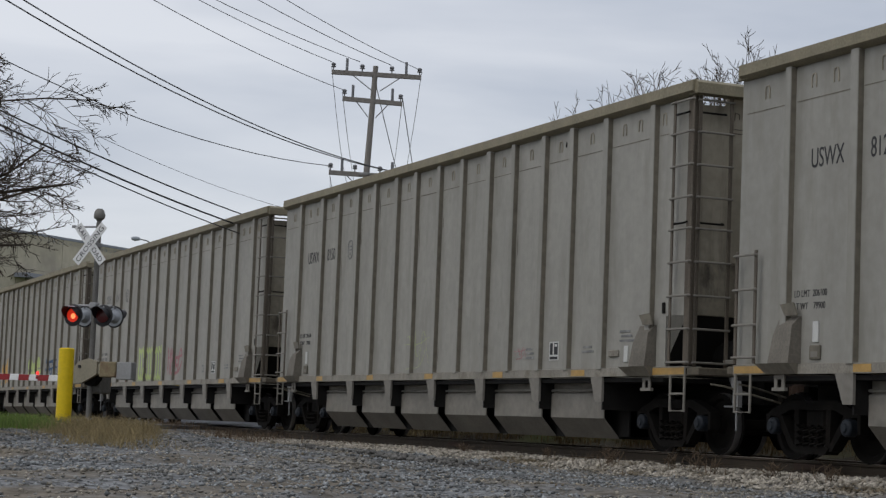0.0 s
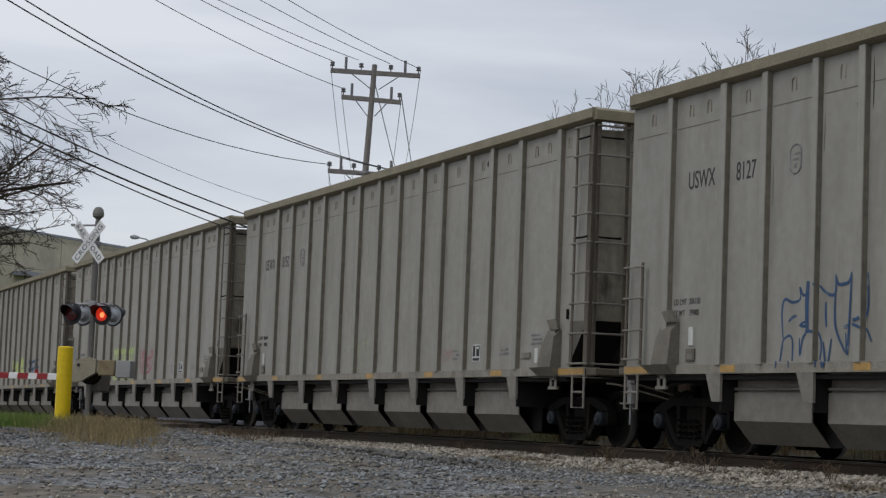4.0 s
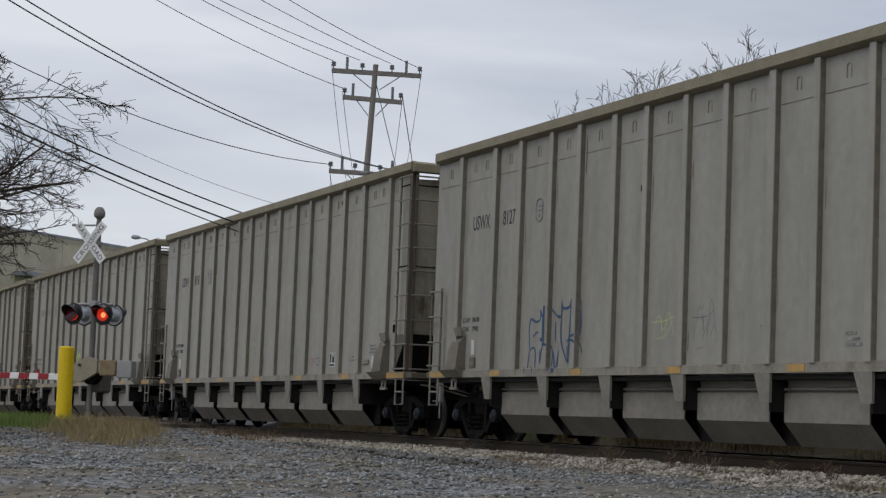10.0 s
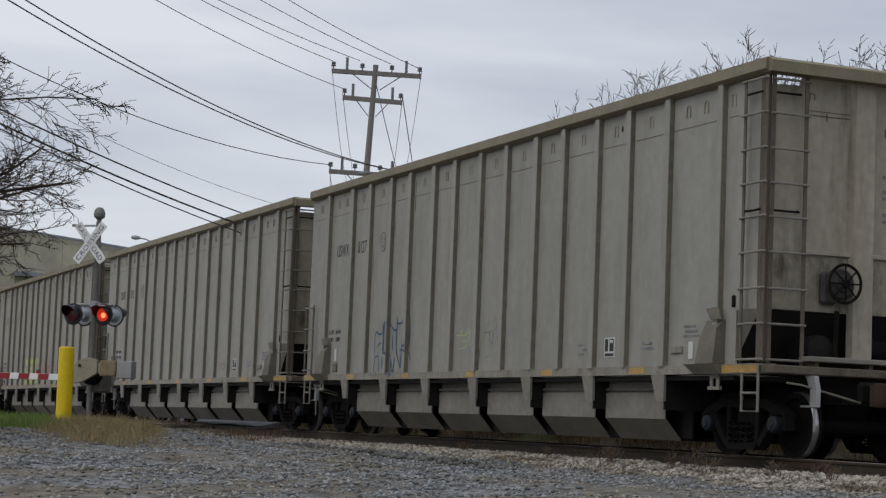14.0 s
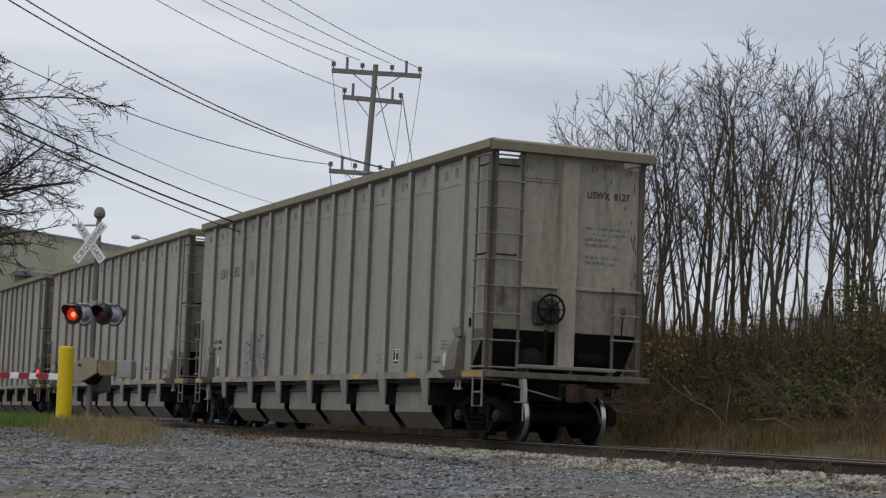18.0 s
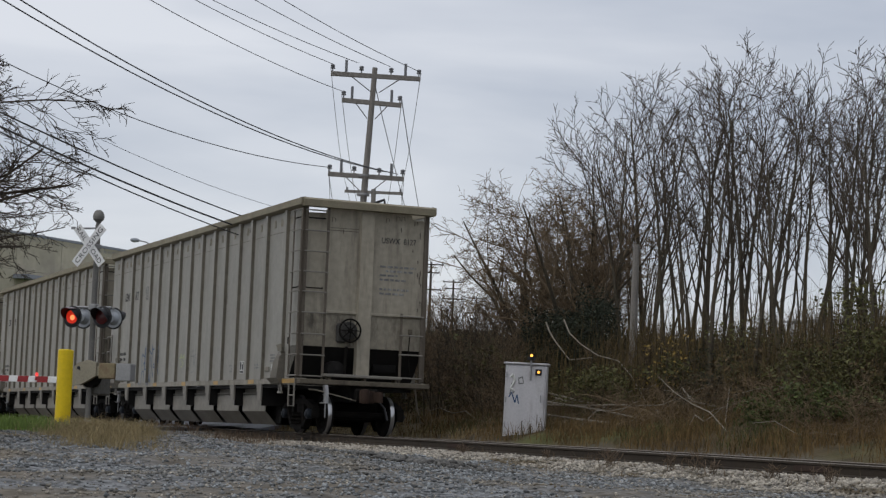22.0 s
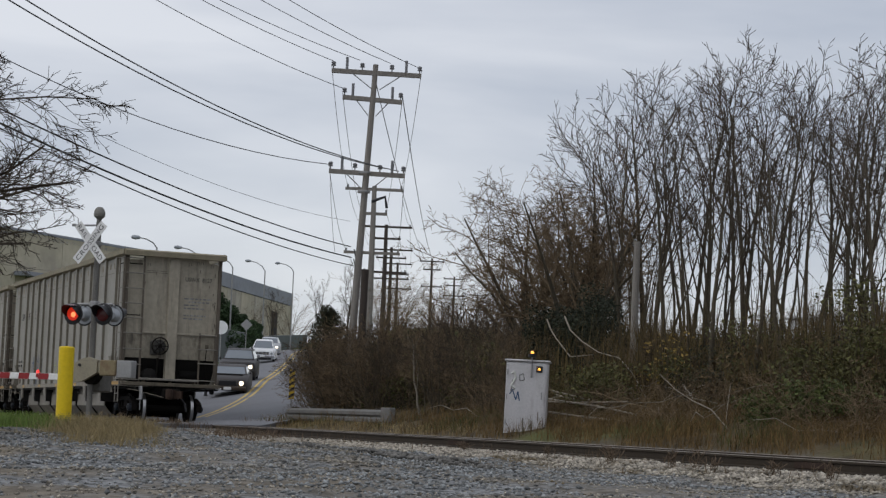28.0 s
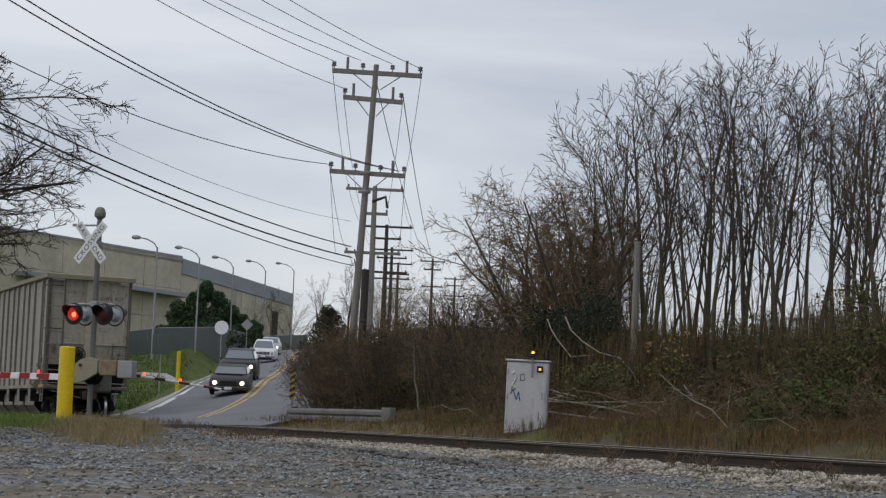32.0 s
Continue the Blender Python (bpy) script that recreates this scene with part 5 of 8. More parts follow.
            if sy < 0:
                part("filament", Shape().lathe([(0.0, -0.0555), (0.045, -0.054), (0.062, -0.048)], (0.03, 0, -0.02), 1, 12), "hot_lit", lamp)
                # added flap over the always lit lens, standing in for its flashing
                sh = part("lens_flap", Shape().lathe([(0.0, -0.062), (0.08, -0.056), (0.158, -0.034), (0.158, -0.030), (0.08, -0.051), (0.0, -0.057)], (0, 0, -0.158), 1, 22), "red_dark", lamp,
                          "added dark red flap standing in for the lamp going dark", pose(0, -0.0, 0.158))
                shutters.append((sx, sh))
            part("arm_drop", Shape().tube([(0, 0.03 * -sy * sy, 0.16), (0, 0.05, 0.23)], 0.02, 6), "galv", lamp)
    # gate mechanism
    zg = 0.92
    part("gate_machine", Shape().box(-0.16, 0.22, 0.10, 0.52, zg - 0.42, zg + 0.26, 0.04), "mast_grey", root, "grey gate machine case")
    # curved support casting
    s = Shape().prism([(0.28, 1.20), (0.05, 1.26), (-0.18, 1.20), (-0.34, 1.06), (-0.42, 0.94), (-0.62, 0.86), (-0.62, 0.70), (-0.34, 0.70), (-0.10, 0.72), (0.06, 0.80), (0.28, 0.92)], 1, -0.20, -0.10)
    part("arm_bracket", s, "gate_tan", root, "tan curved gate-arm bracket")
    part("counter_drum", Shape().lathe([(0.0, -0.02), (0.20, -0.02), (0.20, 0.24), (0.0, 0.24)], (0.02, -0.05, 0.86), 1, 18), "grime", root, "dark round gate drum")
    part("bracket_bolt", Shape().lathe([(0.0, -0.03), (0.035, -0.03), (0.035, 0.0), (0.0, 0.0)], (-0.16, -0.20, 1.08), 1, 10), "black", root)
    part("pivot", Shape().lathe([(0.0, -0.14), (0.11, -0.13), (0.12, 0.5), (0.0, 0.5)], (0.0, 0.0, 0.98), 1, 16), "galv", root)
    part("counter_arm", Shape().box(0.2, 0.95, -0.17, -0.11, 0.92, 1.14, 0.01), "gate_tan", root)
    part("counterweight", Shape().box(0.38, 0.80, -0.26, -0.05, 0.86, 1.20, 0.02), "rust_plate", root, "rusty yellowish counterweight block")
    part("counterweight", Shape().box(0.82, 1.20, -0.25, -0.04, 0.82, 1.20, 0.015), "galv", root, "flat grey counterweight plate")
    # the barrier arm with its red bands, leading away across the lane
    arm = part("gate_arm", Shape().box(-5.6, -0.5, -0.19, -0.155, 0.735, 0.875, 0.01), "white_paint", root, "white gate arm with red bands")
    for k in range(9):
        x = -0.98 - k * 0.52 * 1.0
        if k % 1 == 0:
            part("red_band", Shape().prism([(x, 0.738), (x - 0.28, 0.738), (x - 0.26, 0.872), (x + 0.02, 0.872)], 1, -0.196, -0.150), "red_band", arm)
    for k, x in enumerate((-1.28, -3.2, -5.3)):
        part("arm_lamp", Shape().lathe([(0.0, 0.08), (0.026, 0.07), (0.034, 0.04), (0.034, 0.0), (0.0, 0.0)], (x, -0.17, 0.875), 2, 12), "red_arm", arm, "small glowing red lamp")
        # added cover, no real part: it hides the lit lamp between flashes
        cover = part("lamp_cover", Shape().lathe([(0.0, 0.088), (0.030, 0.084), (0.041, 0.05), (0.041, 0.0), (0.037, 0.0), (0.037, 0.05), (0.0, 0.083)], (0, 0, 0), 2, 12), "red_band", arm, "added dull red cover standing in for the lamp going dark", pose(x, -0.17, 0.876))
        covers.append((cover, (x, -0.17, 0.876), 0.095))
    return root, shutters, covers


MAT["bell"] = material("weathered_bell_bronze", (0.17, 0.165, 0.15), 0.6, 0.3, var=0.2, fine=30, bump=0.1)
MAT["gate_tan"] = material("dirty_tan_paint", (0.25, 0.225, 0.165), 0.7, var=0.2, scale=3, fine=25, bump=0.06, second=(0.18, 0.15, 0.11), second_at=(0.55, 0.75), second_scale=3)
MAT["rust_plate"] = material("rust_streaked_tan_plate", (0.21, 0.17, 0.10), 0.8, var=0.25, scale=4, fine=25, bump=0.1, second=(0.13, 0.08, 0.05), second_at=(0.48, 0.68), second_scale=4)
MAT["red_arm"] = material("small_red_gate_lamp", (0.5, 0.03, 0.03), 0.3, var=0.05, bump=0.0, emit=(1.0, 0.06, 0.05), power=1.1)
MAT["dark_band"] = material("dark_red_arm_band", (0.07, 0.02, 0.02), 0.6, var=0.2, bump=0.0)
MAT["red_far"] = material("bright_red_gate_lamp", (0.6, 0.05, 0.03), 0.3, var=0.05, bump=0.0, emit=(1.0, 0.12, 0.04), power=1.8)
signal_mast, flaps, covers = build_signal_mast()

# far-side barrier, lowered before the waiting cars
fx, fy = -77.0, 17.35
fz = ground_at(fx, fy)
far_gate = thing("far_crossing_gate", pose(fx, fy, fz), "lowered red and white gate arm with glowing lamps beyond the track", "crossing gate")
part("post", Shape().lathe([(0.07, 0.0), (0.07, 2.2), (0.0, 2.22)], (0, 0, 0), 2, 12), "galv", far_gate)
part("machine", Shape().box(-0.25, 0.25, -0.3, 0.15, 0.9, 1.7, 0.03), "cabinet", far_gate)
A0, A1 = Vector((0.0, 0.0, 1.86 - fz)), Vector((1.15, 4.15, 1.33 - fz))
far_arm = part("gate_arm", Shape().tube([A0, A1], [0.06, 0.04], 6), "white_paint", far_gate)
for k in range(4):
    p, q = A0.lerp(A1, 0.14 + k * 0.23), A0.lerp(A1, 0.24 + k * 0.23)
    part("dark_band", Shape().tube([p, q], 0.066 - 0.006 * k, 6), "dark_band", far_arm)
for f in (0.27, 0.61):
    p = A0.lerp(A1, f) + Vector((0, 0, 0.05))
    part("arm_lamp", Shape().lathe([(0.0, 0.12), (0.05, 0.10), (0.065, 0.05), (0.05, 0.0), (0.0, 0.0)], p, 2, 10), "red_far", far_arm, "glowing red gate lamp")


def build_bollard(x, y, h, r, lean, label):
    s = Shape().lathe([(r, -0.9), (r, h - 0.02), (r - 0.02, h), (0.0, h + 0.01)], (0, 0, 0), 2, 22)
    ob = solid("bollard", s, "yellow", pose(x, y, (0.13 if h > 1.3 else 2.27) - 0.02, 0, lean, 0), label, "bollard", "yellow bollards")
    return ob


build_bollard(-37.25, 7.44, 1.36, 0.15, -1.2, "thick bright yellow steel bollard in dry grass")
build_bollard(-92.93, 24.08, 1.10, 0.10, 0.0, "slim yellow steel bollard beside the footpath")

# ---------------------------------------------------------------- silver signal cabinet
cx, cy = -38.65, 17.93
cz = 0.11
cab = thing("signal_cabinet", pose(cx, cy, cz, 0, 0.8, 62), "dull silver railway signal cabinet with scribbles and two amber lamps", "cabinet")
part("body", Shape().box(-0.46, 0.46, -0.30, 0.30, -0.12, 1.58, 0.015), "cabinet", cab)
part("roof", Shape().box(-0.50, 0.50, -0.34, 0.34, 1.585, 1.63, 0.012), "cabinet", cab)
part("door", Shape().box(-0.42, 0.42, -0.322, -0.303, -0.06, 1.54, 0.008), "cabinet", cab)
part("door_handle", Shape().tube([(0.34, -0.325, 0.78), (0.34, -0.37, 0.78), (0.34, -0.37, 0.92), (0.34, -0.325, 0.92)], 0.012, 6), "galv", cab)
for z in (0.25, 0.8, 1.35):
    part("hinge", Shape().tube([(-0.425, -0.33, z - 0.06), (-0.425, -0.33, z + 0.06)], 0.014, 6), "galv", cab)
for x in (-0.4, -0.17, 0.05, 0.38):
    part("foot", Shape().box(x - 0.03, x + 0.03, -0.25, 0.25, -0.32, -0.12), "galv", cab)
part("lamp_stem", Shape().tube([(0.10, -0.36, 1.24), (0.10, -0.36, 1.70)], 0.02, 6), "galv", cab)
part("lamp_hood", Shape().lathe([(0.06, -0.02), (0.085, 0.0), (0.085, 0.06), (0.06, 0.06)], (0.10, -0.36, 1.70), 2, 14), "black", cab)
part("amber_lamp", Shape().lathe([(0.0, 0.062), (0.024, 0.055), (0.036, 0.03), (0.028, 0.0), (0.0, 0.0)], (0.10, -0.36, 1.76), 2, 14), "amber_lit", cab, "glowing amber lamp")
# added cap that slides over the lit amber lamp to make it flash
lamp_cap = part("lamp_cover", Shape().lathe([(0.0, 0.072), (0.026, 0.066), (0.042, 0.03), (0.042, -0.002), (0.038, -0.002), (0.038, 0.028), (0.0, 0.068)], (0, 0, 0), 2, 14), "amber_dull", cab, "added dull amber cover standing in for the lamp going dark", pose(0.10, -0.36, 1.76))
covers.append((lamp_cap, (0.10, -0.36, 1.76), 0.072))
part("small_lamp_case", Shape().box(0.20, 0.34, -0.36, -0.325, 1.36, 1.50, 0.01), "black", cab)
part("amber_lamp", Shape().lathe([(0.0, -0.015), (0.022, -0.013), (0.029, 0.0)], (0.27, -0.362, 1.43), 1, 12), "amber_lit", cab, "glowing amber lamp")
for k, (pts, mat) in enumerate((([(-0.34, 1.30), (-0.28, 1.36), (-0.24, 1.22), (-0.33, 1.05), (-0.25, 1.0)], "decal_white"), ([(-0.16, 1.28), (-0.08, 1.32), (-0.05, 1.18), (-0.15, 1.16), (-0.16, 1.30)], "faint_paint"),
                                ([(-0.36, 0.86), (-0.30, 0.96), (-0.22, 0.74), (-0.18, 0.92), (-0.14, 0.72)], "blue_spray"), ([(-0.30, 1.18), (-0.34, 0.92), (-0.24, 0.98)], "faint_paint"))):
    s = Shape()
    for (x0, z0), (x1, z1) in zip(pts[:-1], pts[1:]):
        s.tube([(x0, -0.3225, z0), (x1, -0.3225, z1)], 0.012 if k else 0.030, 4)
    part("scribble", s, mat, cab, "spray-paint scribble")
for x, z, h in ((0.28, 0.5, 0.3), (-0.05, 0.35, 0.25), (0.12, 0.3, 0.2)):
    part("rust_stain", Shape().prism([(x, z - h), (x + 0.012, z - h * 0.5), (x + 0.008, z), (x - 0.008, z), (x - 0.01, z - h * 0.6)], 1, -0.3245, -0.3222), "post_rust", cab)

# ---------------------------------------------------------------- road furniture

gr = thing("guard_rail", Matrix(), "weathered grey steel guard rail at the roadside", "guard rail")
gx0, gx1, gyy = -55.97, -47.7, 18.0
gzz = 0.016
s = Shape().prism([(0.0, 0.30), (-0.05, 0.36), (-0.05, 0.44), (0.02, 0.49), (-0.05, 0.54), (-0.05, 0.62), (0.0, 0.68), (0.012, 0.68), (-0.03, 0.61), (-0.03, 0.55), (0.035, 0.49), (-0.03, 0.43), (-0.03, 0.37), (0.012, 0.30)], 0, gx0, gx1)
s.v = [(x, y + gyy, z + gzz - 0.12) for x, y, z in s.v]
part("beam", s, "rail_guard", gr)
for x in (-55.7, -53.9, -52.0, -50.2, -48.4):
    part("post", Shape().box(x - 0.07, x + 0.07, gyy + 0.04, gyy + 0.20, gzz - 0.35, gzz + 0.60, 0.01), "dark_pole", gr)
part("end_block", Shape().box(gx1 - 0.1, gx1 + 0.55, gyy - 0.06, gyy + 0.12, gzz + 0.05, gzz + 0.62, 0.02), "rail_guard", gr)

hx, hy = -57.6, 18.62
hm = thing("hazard_marker", pose(hx, hy, ground_at(hx, hy), 0, 0, 70), "yellow and black striped hazard marker post", "road sign")
hz0 = 0.86 - ground_at(hx, hy)
part("post", Shape().box(-0.03, 0.03, 0.01, 0.05, -0.3, hz0 + 0.95), "galv", hm)
part("panel", Shape().box(-0.085, 0.085, -0.012, 0.008, hz0, hz0 + 0.92, 0.004), "hazard_yellow", hm)
for k in range(5):
    z = hz0 + 0.02 + k * 0.19
    part("stripe", Shape().prism([(-0.083, z), (0.083, z + 0.10), (0.083, z + 0.19), (-0.083, z + 0.09)], 1, -0.016, -0.0125), "black", hm)


def sign(name, label, x, y, top, plate, size, mat, face):
    g = ground_at(x, y)
    root = thing(name, pose(x, y, g, 0, 0, face), label, "road sign")
    part("post", Shape().box(-0.03, 0.03, 0.02, 0.07, -0.3, top - g + 0.1, 0.005), "galv", root)
    z = top - g
    if plate == "disc":
        part("plate", Shape().lathe([(0.0, -0.012), (size, -0.012), (size, 0.012), (0.0, 0.012)], (0, 0, z), 1, 26), mat, root)
    elif plate == "diamond":
        part("plate", Shape().prism([(-size, z), (0, z - size), (size, z), (0, z + size)], 1, -0.012, 0.012), mat, root)
    else:
        part("plate", Shape().box(-size, size, -0.012, 0.012, z - size * 1.15, z + size * 1.15, 0.01), mat, root)
    return root


sign("round_sign", "back of a round pale aluminium road sign on a post", -107.8, 30.38, 5.36, "disc", 0.40, "sign_back", 70)
sign("diamond_sign", "back of a diamond-shaped aluminium road sign", -143.8, 42.56, 7.40, "diamond", 0.46, "galv", 70)
sign("square_sign", "back of a dull square road sign on a post", -87.3, 21.75, 3.45, "square", 0.40, "fence", 70)

hyx, hyy = -134.4, 39.3
hyd = thing("fire_hydrant", pose(hyx, hyy, ground_at(hyx, hyy)), "small dark and pale fire hydrant on the grass slope", "hydrant")
part("barrel", Shape().lathe([(0.18, 0.0), (0.18, 0.08), (0.12, 0.10), (0.12, 0.72), (0.16, 0.74), (0.15, 0.84), (0.06, 0.95), (0.0, 0.98)], (0, 0, 0), 2, 14), "hydrant", hyd)
part("cap", Shape().tube([(-0.22, 0, 0.6), (0.22, 0, 0.6)], 0.07, 10), "white_paint", hyd)
# ---------------------------------------------------------------- utility poles and wires
def insulator(parent, x, y, z):
    part("insulator", Shape().lathe([(0.0, 0.0), (0.02, 0.0), (0.02, 0.08), (0.075, 0.09), (0.08, 0.12), (0.05, 0.14), (0.075, 0.17), (0.07, 0.21), (0.04, 0.23), (0.0, 0.24)], (x, y, z), 2, 10), "ceramic", parent)


def build_pole(foot, top, arms, mat, label, radius=0.17, detail=True):
    """A timber pole from foot to top (it may lean) with its cross arms: (end, end) pairs."""
    root = thing("utility_pole", pose(*foot), label, "utility pole", "utility poles")
    f = Vector(foot)
    t = Vector(top) - f
    n = 6
    part("pole", Shape().tube([t * (i / n) - Vector((0, 0, 0.4 if i == 0 else 0)) for i in range(n + 1)], [radius * (1.15 - 0.45 * i / n) for i in range(n + 1)], 12 if detail else 7), mat, root)
    for a, b in arms:
        a, b = Vector(a) - f, Vector(b) - f
        d = (b - a).normalized()
        across = Vector((-d.y, d.x, 0)).normalized() * 0.055
        up = Vector((0, 0, 0.07))
        verts = [p + s * across + u * up for p in (a, b) for s in (-1, 1) for u in (-1, 1)]
        arm = part("cross_arm", Shape().add(verts, [(0, 1, 3, 2), (4, 6, 7, 5), (0, 4, 5, 1), (2, 3, 7, 6), (0, 2, 6, 4), (1, 5, 7, 3)]), mat, root)
        mid = (a + b) / 2
        if detail:
            for s in (-1, 1):
                q = mid + d * s * (b - a).length * 0.27
                part("brace", Shape().tube([q - Vector((0, 0, 0.05)), mid - Vector((0, 0, 0.52)) + d * s * 0.12], 0.018, 5), "galv", arm)
            for k in (0.02, 0.34, 0.67, 0.98) if (b - a).length > 2.3 else (0.03, 0.97):
                q = a.lerp(b, k)
                insulator(arm, q.x, q.y, q.z + 0.07)
            for k in (0.17, 0.83):
                q = a.lerp(b, k)
                part("fuse_cutout", Shape().tube([q + Vector((0, 0, 0.05)), q + Vector((0, 0, 0.46))], 0.045, 7), "ceramic", arm)
        else:
            for k in (0.04, 0.96):
                q = a.lerp(b, k)
                part("insulator", Shape().tube([q + up, q + up * 3], 0.06, 5), "ceramic", arm)
    return root


def g_(x, y, drop=0.0):
    return (x, y, ground_at(x, y) - drop)


P1 = build_pole(g_(-56.54, 20.06), (-56.38, 20.52, 11.50),
                [((-56.84, 19.21, 11.25), (-55.87, 21.88, 11.20)), ((-56.72, 19.57, 10.42), (-56.07, 21.35, 10.33)), ((-56.82, 19.26, 8.05), (-56.01, 21.51, 7.99))],
                "pole", "leaning grey timber utility pole with three cross arms", 0.120)
for z in (6.9, 7.5):
    part("pole_clamp", Shape().lathe([(0.20, -0.04), (0.21, 0.0), (0.20, 0.04)], (0.1, 0.26, z), 2, 12), "galv", P1)
part("transformer_bracket", Shape().tube([(0.2, 0.5, 6.6), (0.45, 0.85, 6.75), (0.5, 0.9, 6.4)], 0.05, 6), "black", P1)


def arm_at(c, half, z, ang=70.0):
    dx, dy = math.cos(radians(ang)) * half, math.sin(radians(ang)) * half
    return ((c[0] - dx, c[1] - dy, z), (c[0] + dx, c[1] + dy, z))


FAR = [((-89.2, 32.67), 11.94, "pole", (1.45, 0.68, 1.4), (11.78, 10.56, 8.6)), ((-121.75, 45.57), 13.65, "dark_pole", (1.75, 1.0, 1.5), (13.5, 12.7, 10.4)),
       ((-154.35, 58.33), 15.32, "dark_pole", (1.85, 1.3, 1.6), (15.1, 14.4, 12.6)), ((-186.83, 71.37), 16.94, "dark_pole", (1.45, 1.2, 1.5), (16.8, 15.7, 14.2)),
       ((-204.08, 82.18), 19.23, "dark_pole", (1.42, 1.0, 1.2), (18.9, 17.95, 16.0)), ((-240.0, 100.0), 20.34, "dark_pole", (1.45, 1.05, 1.5), (20.0, 19.1, 17.7)),
       ((-293.85, 126.7), 22.28, "dark_pole", (1.8, 1.2, 1.6), (22.0, 21.0, 19.6))]
for (px, py), top, mat, halves, levels in FAR:
    build_pole(g_(px, py), (px, py, top), [arm_at((px, py), h, z) for h, z in zip(halves, levels)], mat,
               "distant timber utility pole with cross arms, one of a receding row", 0.17, False)
stub = solid("pole_stub", Shape().tube([(0, 0, -0.3), (0, 0, 2.2), (0.02, 0.02, 4.45)], [0.135, 0.13, 0.125], 12), "dark_pole", pose(*g_(-59.2, 21.45)), "short dark creosoted pole stub with creeper", "pole")
post = solid("old_fence_post", Shape().tube([(0, 0, -0.3), (0.0, 0.0, 2.0), (0.03, 0.0, 3.85)], [0.10, 0.095, 0.08], 10), "pole", pose(*g_(-42.27, 22.5)), "weathered grey timber post among the bare trees", "post")


def wire(name, a, b, sag, radius, mat="wire", label="thin overhead line wire", n=22):
    pts = []
    for i in range(n + 1):
        f = i / n
        p = Vector(a).lerp(Vector(b), f)
        p.z -= 4 * sag * f * (1 - f)
        pts.append(p)
    ob = solid(name, Shape().tube(pts, radius, 5), mat, Matrix(), label, "wire", "overhead wires")
    return ob


# wires to the next pole of the line, out of view on the camera's side of the track
SPAN = 36.0
for at_, by, r, mat in (((-56.83, 19.25, 11.56), (-50.45, 13.22), 0.011, "wire"), ((-56.55, 20.04, 11.62), (-50.45, 13.71), 0.011, "wire"), ((-56.22, 20.97, 11.56), (-49.55, 14.63), 0.011, "wire"),
                        ((-55.91, 21.77, 11.47), (-48.74, 15.18), 0.011, "wire"), ((-56.71, 19.61, 10.69), (-47.22, 11.20), 0.011, "wire"), ((-56.22, 20.95, 8.20), (-37.58, 5.97), 0.016, "wire"),
                        ((-56.09, 21.32, 8.14), (-37.12, 6.24), 0.016, "wire"), ((-56.83, 19.25, 8.26), (-44.16, 6.90), 0.013, "wire"), ((-56.58, 19.96, 6.49), (-40.99, 7.86), 0.006, "wire"),
                        ((-56.57, 20.0, 5.69), (-35.33, 5.58), 0.017, "cable"), ((-56.55, 20.04, 5.35), (-34.81, 5.51), 0.021, "cable"), ((-56.53, 20.10, 5.09), (-33.69, 5.34), 0.014, "cable")):
    d = Vector((by[0] - at_[0], by[1] - at_[1], 0))
    f = d.length / SPAN
    sag = 0.45 if mat == "cable" else (1.75 if r == 0.013 else 1.0)
    end = Vector(at_) + d.normalized() * SPAN
    end.z = at_[2] + 4 * sag * (1 - f)
    wire("line_wire" if mat == "wire" else "telephone_cable", at_, end, sag, r, mat, "thin overhead line wire" if mat == "wire" else "thick black telephone cable between poles")
# spans along the receding row of poles
HEADS = [((-56.84, 19.21, 11.4), (-55.87, 21.88, 11.35), (-56.82, 19.26, 8.2), (-56.01, 21.51, 8.15), (-56.72, 19.57, 10.55), (-56.07, 21.35, 10.5))]
for (px, py), top, mat, halves, levels in FAR[:4]:
    row = []
    for h, z in zip(halves, levels):
        a, b = arm_at((px, py), h * 0.92, z + 0.16)
        row += [a, b]
    HEADS.append((row[0], row[1], row[4], row[5], row[2], row[3]))
for A, B in zip(HEADS[:-1], HEADS[1:]):
    for p, q in zip(A, B):
        wire("line_wire", p, q, 0.5, 0.010)
wire("line_wire", (-56.07, 21.35, 10.5), (-203.6, 83.3, 19.0), 2.6, 0.016)
wire("line_wire", (-56.39, 20.5, 11.1), (-203.7, 83.1, 18.1), 2.4, 0.016)
for A, B in zip(FAR[4:-1], FAR[5:]):
    for s in (-1, 1):
        wire("line_wire", arm_at(A[0], A[3][0], A[4][0] + 0.2)[0 if s < 0 else 1], arm_at(B[0], B[3][0], B[4][0] + 0.2)[0 if s < 0 else 1], 1.0, 0.016)
for z in (5.6, 5.3):
    wire("telephone_cable", (-56.5, 20.1, z), (-89.2, 32.6, z + 1.6), 0.6, 0.02, "cable", "thick black telephone cable between poles")
wire("guy_wire", (-56.83, 19.3, 8.0), (-56.6, 19.5, 5.5), 0.25, 0.008)

